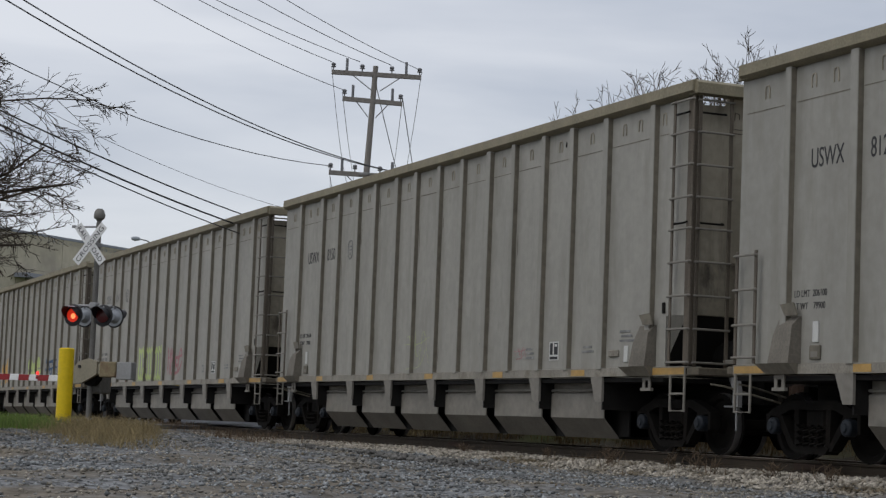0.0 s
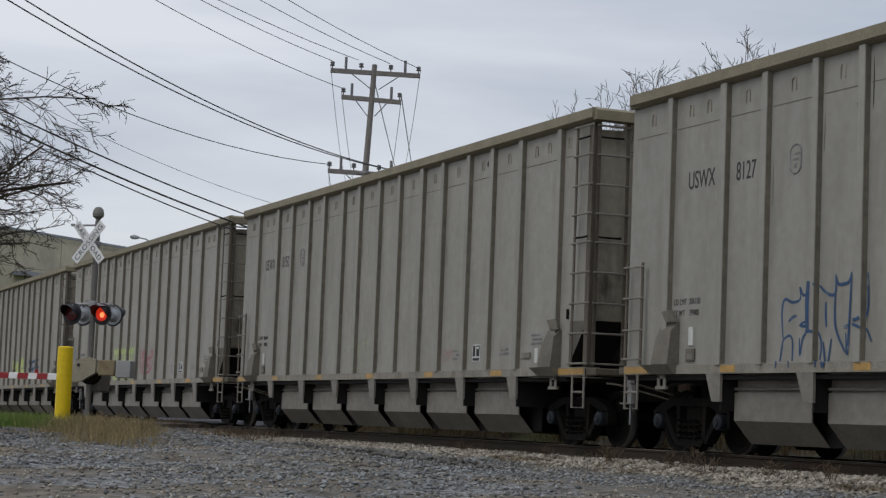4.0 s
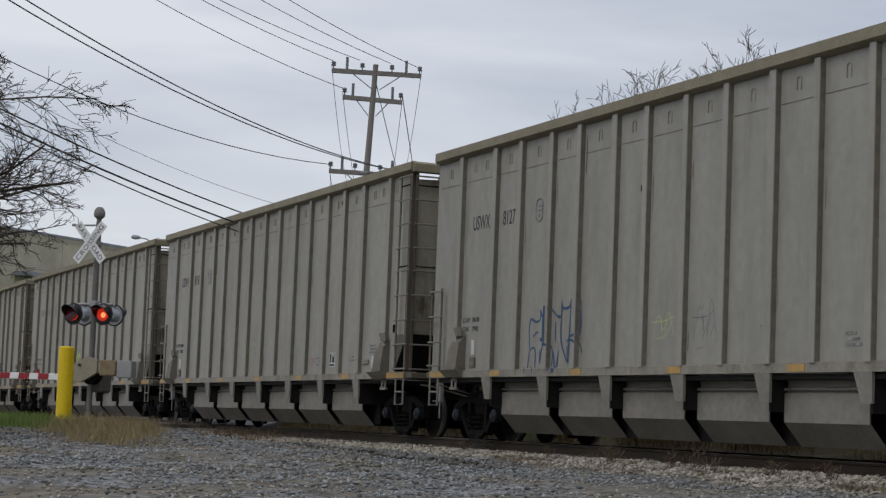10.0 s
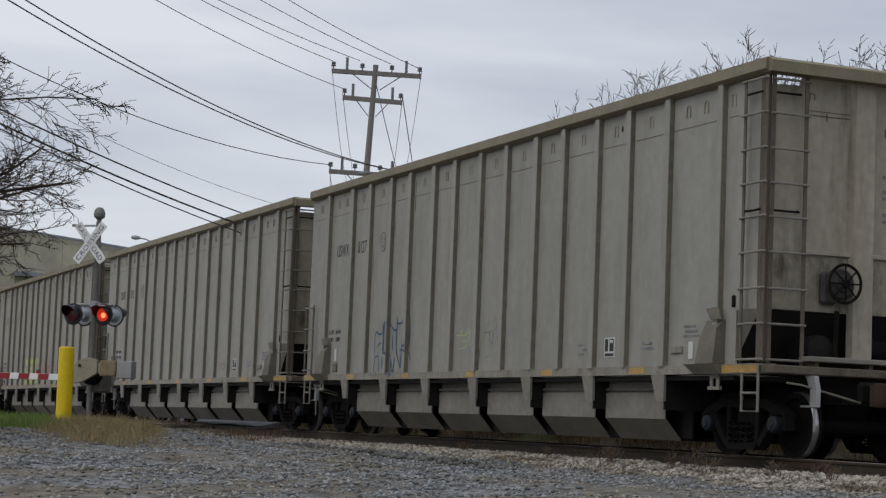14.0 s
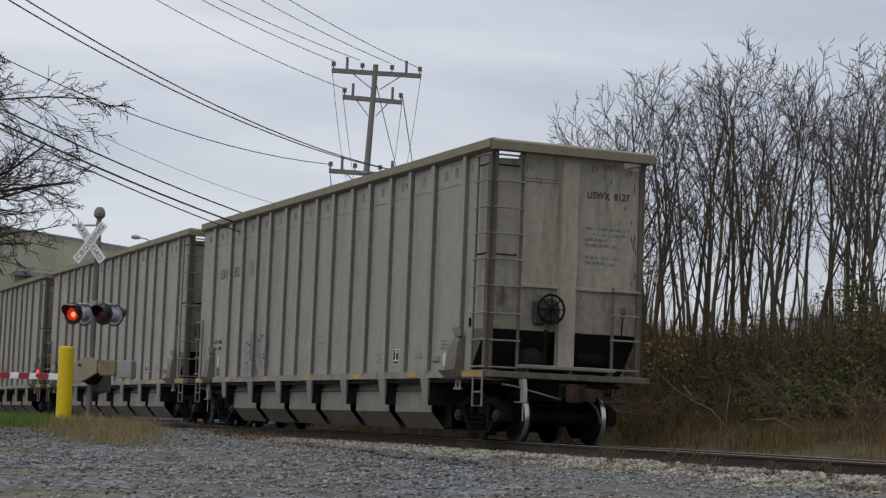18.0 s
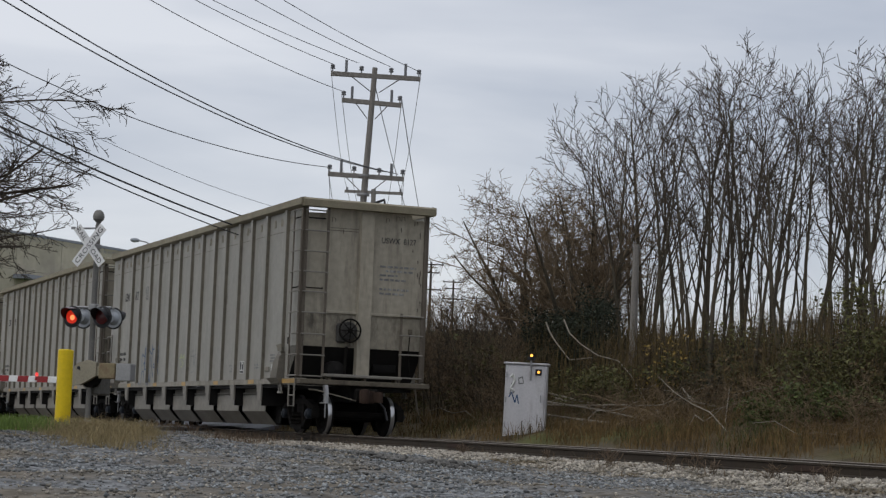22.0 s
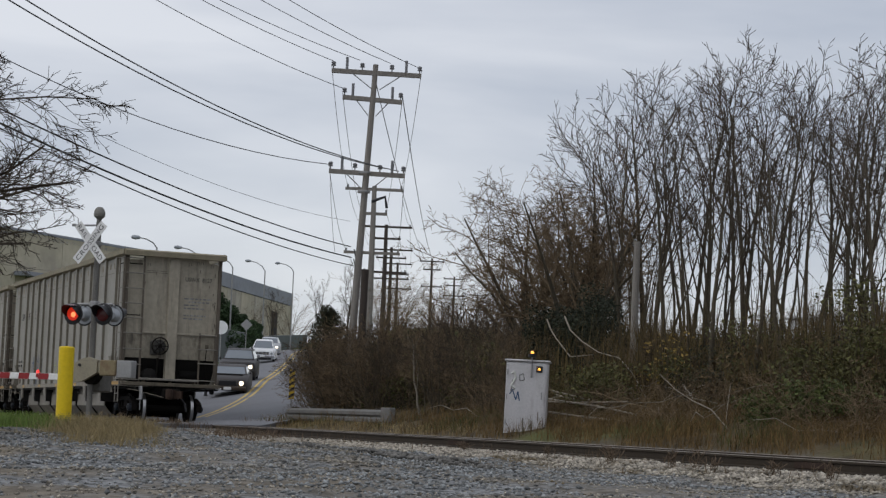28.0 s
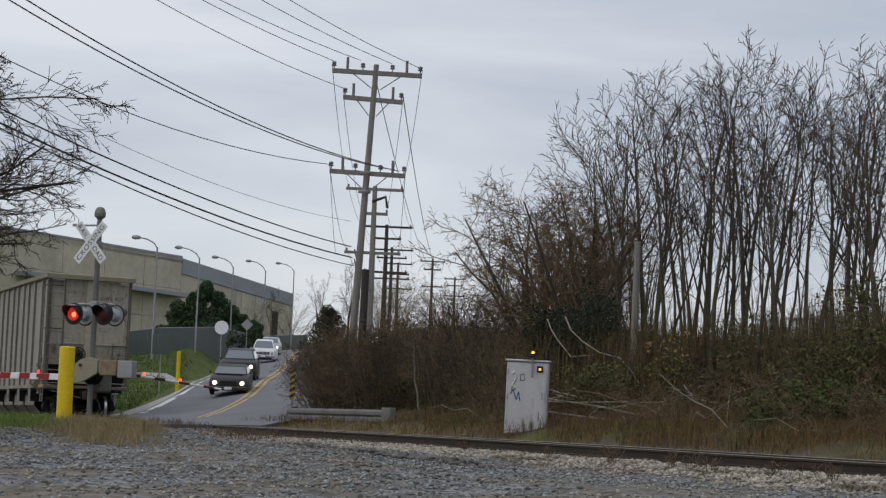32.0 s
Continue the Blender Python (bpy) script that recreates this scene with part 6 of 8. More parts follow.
# ---------------------------------------------------------------- warehouse, fence and street lamps on the hill
def build_warehouse():
    root = thing("warehouse", Matrix(), "long beige precast warehouse with a blue-grey fascia", "warehouse")
    A, B, C = Vector((-160.0, 8.0, 0)), Vector((-201.4, 52.0, 0)), Vector((-245.7, 78.7, 0))
    A = B + (Vector((-178.2, 25.7, 0)) - B).normalized() * 62
    back = Vector((-0.975, 0.22, 0)) * 60
    top = 17.0
    base = 3.0
    def wall(p, q, thick, z0, z1, name, mat, label="", off=0.0):
        d = (q - p).normalized()
        nrm = Vector((-d.y, d.x, 0))
        if nrm.dot(-p) < 0:
            nrm = -nrm
        a, b = p + nrm * off, q + nrm * off
        c, e = b - nrm * thick, a - nrm * thick
        verts = [(v.x, v.y, z) for z in (z0, z1) for v in (a, b, c, e)]
        return part(name, Shape().add(verts, [(3, 2, 1, 0), (4, 5, 6, 7), (0, 1, 5, 4), (1, 2, 6, 5), (2, 3, 7, 6), (3, 0, 4, 7)]), mat, root, label, smooth=0)
    # left wing, panel by panel
    n = 9
    for i in range(n):
        p, q = A.lerp(B, i / n), A.lerp(B, (i + 1) / n)
        g = (q - p).normalized() * 0.04
        for k, (z0, z1) in enumerate(((base, 10.4), (10.44, 13.6), (13.64, top))):
            wall(p + g, q - g, 0.3, z0, z1, "wall_panel", "wall")
    wall(A, B, 0.2, base, top - 0.1, "wall_core", "wall_stain", off=-0.35)
    wall(A, B, 0.7, top, top + 0.25, "coping", "wall_grey", off=0.08)
    wall(A.lerp(B, 0.55), B, 1.6, 12.75, 13.15, "canopy", "wall_grey", "dark canopy edge", off=1.6)
    # right wing with the fascia
    m = 8
    for i in range(m):
        p, q = B.lerp(C, i / m), B.lerp(C, (i + 1) / m)
        g = (q - p).normalized() * 0.05
        wall(p + g, q - g, 0.3, base + 2, 15.3, "wall_panel", "wall_stain" if i in (3, 5) else "wall")
    wall(B, C, 0.2, base, top - 0.1, "wall_core", "wall_stain", off=-0.35)
    wall(B, C, 0.5, 15.35, top, "fascia", "wall_grey", "blue-grey roof fascia", off=0.12)
    for f0, f1 in ((0.80, 0.86), (0.30, 0.33)):
        wall(B.lerp(C, f0), B.lerp(C, f1), 0.1, 8.0, 14.0 if f0 > 0.5 else 13.2, "dark_door", "dark_hole", "tall dark doorway", off=0.06)
    # roof and rear
    D = [A, B, C, C + back, A + back]
    verts = [(v.x, v.y, top - 0.2) for v in D] + [(v.x, v.y, top - 0.5) for v in D]
    part("roof", Shape().add(verts, [(0, 1, 2, 3, 4), (9, 8, 7, 6, 5)] + [(i, (i + 1) % 5, 5 + (i + 1) % 5, 5 + i) for i in range(5)]), "wall_grey", root, smooth=0)
    for p, q in ((C, C + back), (C + back, A + back), (A + back, A)):
        wall(p, q, 0.3, base, top, "rear_wall", "wall")


build_warehouse()


def build_fence():
    root = thing("slatted_fence", Matrix(), "tall grey-green privacy-slatted chain-link fence on the grass slope", "fence")
    line = [(-112.0, 22.0), (-122.0, 26.6), (-126.6, 29.2), (-131.0, 32.4), (-144.4, 40.4), (-160.0, 47.6), (-180.0, 55.5), (-190.0, 58.0), (-206.0, 63.8), (-224.5, 74.2)]
    rail = [4.7, 5.24, 5.62, 6.18, 7.1, 7.42, 7.98, 8.42, 9.4, 10.6]
    pts = []
    for (ax, ay), (bx, by), za, zb in zip(line[:-1], line[1:], rail[:-1], rail[1:]):
        n = max(1, int(math.hypot(bx - ax, by - ay) / 2.6))
        pts += [(ax + (bx - ax) * i / n, ay + (by - ay) * i / n, za + (zb - za) * i / n) for i in range(n)]
    pts.append((*line[-1], rail[-1]))
    for (ax, ay, za), (bx, by, zb) in zip(pts[:-1], pts[1:]):
        ga, gb = min(ground_at(ax, ay), za - 1.4) - 0.1, min(ground_at(bx, by), zb - 1.4) - 0.1
        part("post", Shape().tube([(ax, ay, ga - 0.2), (ax, ay, za + 0.06)], 0.045, 7), "galv", root)
        verts = [(ax, ay, ga), (bx, by, gb), (bx, by, zb), (ax, ay, za), (ax + 0.03, ay + 0.05, ga), (bx + 0.03, by + 0.05, gb), (bx + 0.03, by + 0.05, zb), (ax + 0.03, ay + 0.05, za)]
        part("slat_panel", Shape().add(verts, [(0, 1, 2, 3), (7, 6, 5, 4), (0, 4, 5, 1), (3, 2, 6, 7), (0, 3, 7, 4), (1, 5, 6, 2)]), "fence", root, smooth=0)
        part("top_rail", Shape().tube([(ax, ay, za), (bx, by, zb)], 0.03, 6), "galv", root)
    part("notice", Shape().box(-130.0, -129.3, 31.2, 31.26, ground_at(-130, 31) + 0.9, ground_at(-130, 31) + 1.6, 0.02).mesh("notice", "lens_glass"), "lens_glass", root, "pale notice board")


build_fence()


def build_lamp(x, y, top, hx, hy, hz):
    g = ground_at(x, y)
    root = thing("street_lamp", pose(x, y, g), "slender grey street lamp with a curved arm", "street lamp", "street lamps")
    part("column", Shape().tube([(0, 0, -0.2), (0, 0, top - g)], [0.075, 0.055], 8), "galv", root)
    dx, dy, dz = hx - x, hy - y, hz - top
    part("arm", Shape().tube([(0, 0, top - g - 0.05), (dx * 0.15, dy * 0.15, top - g + dz * 0.45), (dx * 0.45, dy * 0.45, top - g + dz * 0.85), (dx * 0.8, dy * 0.8, top - g + dz)], 0.04, 6), "galv", root)
    part("lantern", Shape().lathe([(0.0, -0.3), (0.11, -0.22), (0.15, 0.0), (0.10, 0.25), (0.0, 0.32)], (0, 0, 0), 1, 10), "lens_glass", root, at=Matrix.Translation((dx * 0.93, dy * 0.93, top - g + dz)))


for q in (((-116.6, 28.5, 10.52), (-116.9, 27.1, 11.08)), ((-135.2, 36.2, 11.61), (-135.7, 34.6, 12.31)), ((-153.8, 44.1, 12.61), (-154.3, 42.5, 13.38)),
          ((-174.1, 53.1, 14.09), (-174.6, 51.4, 14.97)), ((-195.2, 62.7, 15.97), (-195.7, 60.9, 16.73))):
    build_lamp(*q[0], *q[1])

# pale siding of a shed behind the thicket
shed = thing("metal_shed", Matrix(), "pale ribbed metal shed half hidden behind bare trees", "shed")
for i in range(10):
    z = 1.0 + i * 0.42
    part("siding_board", Shape().box(-69.0, -44.0, 44.0, 44.1, z, z + 0.36, 0.02), "roof_far", shed)
part("wall_back", Shape().box(-69.0, -44.0, 44.12, 44.3, 0.8, 5.1), "fence", shed)
part("eave", Shape().box(-69.3, -43.7, 43.97, 44.4, 5.2, 5.32, 0.03), "roof_far", shed)
part("roof", Shape().prism([(44.3, 5.2), (50.0, 5.8), (56.0, 5.2), (56.0, 0.8), (44.35, 0.8)], 0, -69.2, -43.8), "wall_grey", shed)


# ---------------------------------------------------------------- waiting cars
def build_car(name, x, y, label, paint, length, width, height, kind, head=True):
    z = float(road_z(y)) + 0.004
    slope = math.degrees(math.atan2(float(road_z(y + 2)) - float(road_z(y)), 2 / 0.34))
    root = thing(name, pose(x, y, z, 0, 0, -19.5) @ pose(0, 0, 0, 0, slope * 0.9, 0), label, "car", "cars waiting at the crossing")
    w, L, h = width / 2, length, height
    # the car looks along local +x, its nose at x = 0
    if kind == "sedan":
        belt, prof = 0.88, [(0.0, 0.42), (-0.02, 0.62), (-0.15, 0.74), (-1.15, 0.88), (-4.0, 0.93), (-L + 0.1, 0.90), (-L, 0.6), (-L, 0.35), (-0.05, 0.24)]
        cab = [(-1.15, 0.87), (-1.85, h - 0.04), (-2.3, h), (-3.1, h - 0.02), (-3.75, 0.92)]
    elif kind == "suv":
        belt, prof = 1.05, [(0.0, 0.45), (-0.02, 0.85), (-0.12, 1.0), (-1.15, 1.12), (-L + 0.05, 1.12), (-L, 0.8), (-L, 0.4), (-0.05, 0.32)]
        cab = [(-1.1, 1.10), (-1.75, h - 0.04), (-2.2, h), (-L + 0.35, h - 0.02), (-L + 0.08, 1.10)]
    else:
        belt, prof = 1.0, [(0.0, 0.48), (-0.02, 0.82), (-0.12, 0.98), (-1.25, 1.08), (-L + 0.05, 1.08), (-L, 0.8), (-L, 0.45), (-0.05, 0.36)]
        cab = [(-1.2, 1.06), (-1.85, h - 0.05), (-2.2, h), (-3.2, h - 0.02), (-3.5, 1.06)]
    rows = []
    for yy, inset in ((-w, 0.20), (-w * 0.93, 0.07), (-w * 0.72, 0.0), (w * 0.72, 0.0), (w * 0.93, 0.07), (w, 0.20)):
        rows.append([(a * (1 - inset * 0.3) - inset * 0.6, yy, b - inset * 0.35) for a, b in prof])
    n = len(prof)
    verts = [p for r in rows for p in r]
    faces = [tuple(range(n)), tuple(range(6 * n - 1, 5 * n - 1, -1))]
    faces += [(i * n + k, i * n + (k + 1) % n, (i + 1) * n + (k + 1) % n, (i + 1) * n + k) for i in range(5) for k in range(n)]
    body = part("body", Shape().add(verts, faces), paint, root, smooth=40)
    c0 = [(a, -w * 0.90 + (b - belt) * 0.34, b) for a, b in cab]
    c1 = [(a, w * 0.90 - (b - belt) * 0.34, b) for a, b in cab]
    m = len(cab)
    part("cabin", Shape().add(c0 + c1, [tuple(range(m)), tuple(range(2 * m - 1, m - 1, -1))] + [(k, (k + 1) % m, m + (k + 1) % m, m + k) for k in range(m)]), paint, root, smooth=30)
    # glass, a touch proud of the cabin
    def lerp(p, q, f):
        return tuple(a + (b - a) * f for a, b in zip(p, q))
    lift = 0.012
    ws = [lerp(c0[0], c0[1], 0.10), lerp(c1[0], c1[1], 0.10), lerp(c1[0], c1[1], 0.92), lerp(c0[0], c0[1], 0.92)]
    ws = [(p[0] + lift, p[1] * 0.92, p[2] + lift) for p in ws]
    part("windscreen", Shape().add(ws + [(p[0] - 0.02, p[1], p[2] - 0.02) for p in ws], [(0, 1, 2, 3), (7, 6, 5, 4), (0, 4, 5, 1), (1, 5, 6, 2), (2, 6, 7, 3), (3, 7, 4, 0)]), "glass", root)
    for c, sg in ((c0, -1), (c1, 1)):
        q = [lerp(c[0], c[1], 0.15), lerp(c[1], c[0], 0.12), lerp(c[-2], c[-1], 0.12), lerp(c[-1], c[-2], 0.15)]
        q = [(p[0] + (-0.12 if i < 2 else 0.1), p[1] + sg * 0.012, p[2]) for i, p in enumerate(q)]
        part("side_window", Shape().add(q + [(p[0], p[1] - sg * 0.02, p[2]) for p in q], [(0, 1, 2, 3), (7, 6, 5, 4), (0, 4, 5, 1), (1, 5, 6, 2), (2, 6, 7, 3), (3, 7, 4, 0)]), "glass", root)
    zl = prof[1][1] - 0.02
    for sg in (-1, 1):
        part("headlamp", Shape().lathe([(0.0, 0.05), (0.075, 0.04), (0.095, 0.0), (0.09, -0.04), (0.0, -0.04)], (-0.0, sg * (w - 0.24), zl - 0.04), 0, 16),
             "headlight" if head else "lens_glass", root, "lit headlamp" if head else "unlit headlamp")
        part("indicator", Shape().box(-0.09, -0.01, min(sg * (w - 0.38), sg * (w - 0.10)), max(sg * (w - 0.38), sg * (w - 0.10)), zl - 0.27, zl - 0.18, 0.01), "indicator", root)
        part("door_mirror", Shape().box(-1.45, -1.30, min(sg * w, sg * (w + 0.09)), max(sg * w, sg * (w + 0.09)), belt + 0.02, belt + 0.13, 0.03), paint, root)
    part("grille", Shape().box(-0.06, 0.015, -w + 0.44, w - 0.44, zl - 0.14, zl + 0.06, 0.01), "black", root)
    if kind != "sedan":
        part("grille_bar", Shape().box(0.016, 0.03, -w + 0.44, w - 0.44, zl - 0.06, zl - 0.01), "chrome", root)
        for yy in (-0.3, 0.0, 0.3):
            part("grille_tooth", Shape().box(0.016, 0.028, yy - 0.05, yy + 0.05, zl - 0.12, zl + 0.04), "chrome", root)
    part("bumper", Shape().box(-0.12, 0.07, -w + 0.03, w - 0.03, zl - 0.34, zl - 0.17, 0.04), "bumper" if kind == "sedan" else ("chrome" if kind == "pickup" else paint), root)
    part("number_plate", Shape().box(0.072, 0.082, -0.16, 0.16, zl - 0.32, zl - 0.20), "sign_back", root, "plain pale number plate")
    part("lower_grille", Shape().box(-0.08, 0.02, -w + 0.25, w - 0.25, 0.26, zl - 0.36, 0.01), "black", root)
    part("bonnet_vent", Shape().box(-1.10, -0.98, -w * 0.7, w * 0.7, belt - 0.02, belt + 0.035, 0.01), "black", root)
    part("roof_panel", Shape().box(cab[-2][0] + 0.05, cab[2][0], -w * 0.90 + (h - belt) * 0.34 + 0.04, w * 0.90 - (h - belt) * 0.34 - 0.04, h - 0.03, h + 0.012, 0.012), paint, root)
    r = 0.31 if kind == "sedan" else 0.37
    for xx in (-0.82, -L + 0.95):
        for sg in (-1, 1):
            wheel = part("wheel", Shape().lathe([(0.0, -0.09), (0.20, -0.09), (r - 0.02, -0.09), (r, -0.06), (r, 0.06), (r - 0.02, 0.09), (0.0, 0.09)], (xx, sg * (w - 0.10), r), 1, 20), "rubber", root)
            part("hub_cap", Shape().lathe([(0.0, sg * 0.10), (0.17, sg * 0.095), (0.19, sg * 0.085)], (xx, sg * (w - 0.10), r), 1, 14), "galv", wheel)
    if kind == "suv":
        for sg in (-1, 1):
            part("roof_rail", Shape().tube([(-2.2, sg * (w - 0.36), h + 0.01), (-2.4, sg * (w - 0.36), h + 0.07), (-L + 0.7, sg * (w - 0.36), h + 0.07), (-L + 0.5, sg * (w - 0.36), h + 0.01)], 0.02, 6), "black", root)
    if kind == "pickup":
        part("bed_liner", Shape().box(-L + 0.12, -3.55, -w + 0.12, w - 0.12, 1.075, 1.09), "black", root)
    return root


build_car("sedan", -78.9, 22.65, "dark older sedan with lit headlamps waiting on the road", "car_green", 4.5, 1.64, 1.24, "sedan")
build_car("sport_utility", -90.22, 26.33, "charcoal sport utility vehicle with lit headlamps behind the sedan", "car_dark", 4.6, 1.76, 1.62, "suv")
build_car("pickup_truck", -138.52, 42.33, "white pickup truck waiting in the queue", "car_white", 5.3, 1.88, 1.74, "pickup", False)
build_car("hatchback", -157.38, 48.65, "silver car with lit headlamps at the end of the queue", "car_silver", 4.6, 1.8, 1.6, "suv")
# ---------------------------------------------------------------- bare trees, scrub, grass and stones
class Twigs:
    """Many thin tapered three-sided branches gathered into one mesh."""

    def __init__(self):
        self.v, self.f = [], []

    def branch(self, pts, r0, r1, sides=3):
        n = len(pts)
        k0 = len(self.v)
        d = (pts[-1] - pts[0])
        ref = Vector((0, 0, 1)) if abs(d.z) < 0.8 * d.length else Vector((1, 0, 0))
        a = d.cross(ref)
        a.normalize()
        b = d.cross(a)
        b.normalize()
        for i, p in enumerate(pts):
            r = r0 + (r1 - r0) * i / (n - 1)
            for s in range(sides):
                t = 2 * math.pi * s / sides
                self.v.append(tuple(p + a * (math.cos(t) * r) + b * (math.sin(t) * r)))
        for i in range(n - 1):
            for s in range(sides):
                self.f.append((k0 + i * sides + s, k0 + i * sides + (s + 1) % sides, k0 + (i + 1) * sides + (s + 1) % sides, k0 + (i + 1) * sides + s))

    def mesh(self, name, mat):
        me = bpy.data.meshes.new(name)
        me.from_pydata(self.v, [], self.f)
        me.polygons.foreach_set("use_smooth", [True] * len(me.polygons))
        me.materials.append(MAT[mat])
        return me


def spec_thin(spec):
    """Radius of the thinnest twigs."""
    return 0.0098 if spec is UPRIGHT or spec is SLIM else (0.0080 if spec is TANGLE else 0.0055)


def grow(rnd, wood, twigs, start, way, length, radius, level, spec):
    """One branch and, from it, the next ones. spec: per level (children, spread, length share, upward pull, wander, first child at)."""
    kids, spread, share, pull, wander, first = spec[level]
    steps = 6 if level == 0 else (4 if level == 1 else (2 if level == len(spec) - 1 else 3))
    pts, p, d = [start.copy()], start.copy(), way.normalized()
    dirs = [d.copy()]
    for i in range(steps):
        d = d + Vector((rnd.gauss(0, wander), rnd.gauss(0, wander), rnd.gauss(0, wander) + pull))
        d.normalize()
        p = p + d * (length / steps)
        pts.append(p.copy())
        dirs.append(d.copy())
    last = level == len(spec) - 1
    tip = radius * (0.22 if level == 0 else (0.4 if not last else 0.6))
    (wood if level == 0 else twigs).branch(pts, radius, tip, 7 if level == 0 else (4 if level == 1 else 3))
    if last:
        return
    for k in range(kids):
        f = first + (1 - first) * (k + rnd.random()) / kids
        i = min(int(f * steps), steps - 1)
        base = pts[i].lerp(pts[i + 1], f * steps - i)
        d = dirs[i]
        side = Vector((rnd.gauss(0, 1), rnd.gauss(0, 1), rnd.gauss(0, 0.5)))
        side = (side - d * side.dot(d)).normalized()
        ang = radians(spread * rnd.uniform(0.65, 1.3))
        way2 = d * math.cos(ang) + side * math.sin(ang)
        r = (radius + (tip - radius) * f) * rnd.uniform(0.42, 0.62)
        grow(rnd, wood, twigs, base, way2, length * share * rnd.uniform(0.6, 1.25) * (1.15 - 0.5 * f), max(r, spec_thin(spec)), level + 1, spec)


def make_tree(seed, height, stems, radius, spec, twig_mat="twig", lean=0.12, name="bare_tree", label="tall bare winter tree with thin upright branches", category="tree", bark="bark"):
    rnd = random.Random(seed)
    wood, twigs = Twigs(), Twigs()
    for k in range(stems):
        d = Vector((rnd.gauss(0, lean), rnd.gauss(0, lean), 1))
        off = Vector((rnd.uniform(-0.3, 0.3), rnd.uniform(-0.3, 0.3), -0.2)) * (1 if stems > 1 else 0)
        grow(rnd, wood, twigs, off, d, height * rnd.uniform(0.72, 0.86), radius * rnd.uniform(0.7, 1.1), 0, spec)
    root = thing(name, Matrix(), label, category)
    part("trunk", wood.mesh("trunk", bark), bark, root)
    part("crown", twigs.mesh("crown", twig_mat), twig_mat, root)
    return root


UPRIGHT = [(8, 28, 0.44, 0.03, 0.05, 0.40), (6, 36, 0.42, 0.09, 0.13, 0.25), (4, 40, 0.45, 0.06, 0.16, 0.2), (0, 0, 0, 0.05, 0.16, 0)]
TANGLE = [(11, 46, 0.46, 0.02, 0.12, 0.15), (8, 50, 0.42, 0.00, 0.20, 0.12), (6, 50, 0.42, -0.04, 0.22, 0.2), (0, 0, 0, -0.04, 0.22, 0)]
SPREAD = [(44, 74, 0.66, 0.02, 0.05, 0.40), (11, 34, 0.42, 0.02, 0.13, 0.25), (8, 40, 0.42, 0.00, 0.17, 0.2), (4, 42, 0.5, 0.0, 0.18, 0.2), (0, 0, 0, 0.0, 0.18, 0)]
SLIM = [(6, 26, 0.30, 0.05, 0.06, 0.45), (3, 36, 0.45, 0.06, 0.15, 0.2), (0, 0, 0, 0.04, 0.16, 0)]
BUSH = [(7, 40, 0.55, 0.03, 0.16, 0.12), (4, 42, 0.5, 0.03, 0.2, 0.15), (3, 45, 0.5, 0.0, 0.22, 0.2), (0, 0, 0, 0.0, 0.2, 0)]
BRAMBLE = [(6, 55, 0.6, -0.10, 0.2, 0.2), (4, 55, 0.5, -0.06, 0.25, 0.15), (0, 0, 0, -0.05, 0.25, 0)]


def place(proto, spots, group):
    """Set copies of a plant; the first spot takes the plant itself."""
    for i, (x, y, s, turn) in enumerate(spots):
        m = pose(x, y, ground_at(x, y) - 0.05, 0, 0, turn)
        ob = proto if i == 0 else copy_thing(proto, m)
        ob.matrix_basis = m @ Matrix.Diagonal((s, s, s, 1))
        ob["group"] = group


# skyline of the trees and the brush: bearing from the lot, and height of the crowns over the eye, in degrees
SKYLINE = [(18.0, 2.3), (18.56, 2.44), (19.55, 2.9), (20.9, 3.1), (22.0, 3.5), (22.5, 3.3), (22.8, 6.0), (23.1, 7.3), (23.5, 7.8), (24.3, 8.1), (25.8, 8.5), (26.4, 9.2), (26.9, 10.1),
           (27.6, 11.0), (28.2, 11.4), (29.1, 11.7), (32.4, 11.8), (35.2, 11.9), (60.0, 11.9)]


def crown_height(x, y, slack=0.0, most=90.0):
    """How tall a plant at a place has to be for its top to reach the skyline."""
    b = math.degrees(math.atan2(y, -x))
    up = min(np.interp(b, [q[0] for q in SKYLINE], [q[1] for q in SKYLINE]), most) - slack
    return EYE.z + math.hypot(x, y) * math.tan(radians(up)) - ground_at(x, y)


def own_height(root):
    """The height of a plant as it was grown."""
    return max(v.co.z for c in root.children for v in c.data.vertices)


rnd = random.Random(21)
thicket = [make_tree(100 + k, 9.0, 1, 0.084, UPRIGHT, "twig", 0.06) for k in range(6)]
tall = [own_height(p) for p in thicket]
spots = [[] for _ in thicket]
# rows of the thicket, from bearing to bearing
for row, (y0, n, b0, b1, low) in enumerate(((22.4, 8, 27.4, 36.8, 0.2), (24.6, 8, 27.0, 36.4, -0.1), (27.6, 7, 26.6, 36.2, -0.3), (31.0, 4, 26.8, 36.0, 0.0))):
    for i in range(n):
        b = b0 + (b1 - b0) * (i + rnd.uniform(0.15, 0.85)) / n
        y = y0 + rnd.uniform(-0.9, 0.9)
        x = -y / math.tan(radians(b))
        k = (i + 2 * row) % len(thicket)
        spots[k].append((x, y, crown_height(x, y, low + rnd.uniform(0.0, 0.7)) / tall[k], rnd.uniform(0, 360)))
for proto, s in zip(thicket, spots):
    place(proto, s, "bare trees of the thicket")
tangles = [make_tree(200 + k, 7.0, 3, 0.085, TANGLE, "twig_red", 0.20, "tangled_tree", "bare vine-tangled tree with arching brown branches") for k in range(3)]
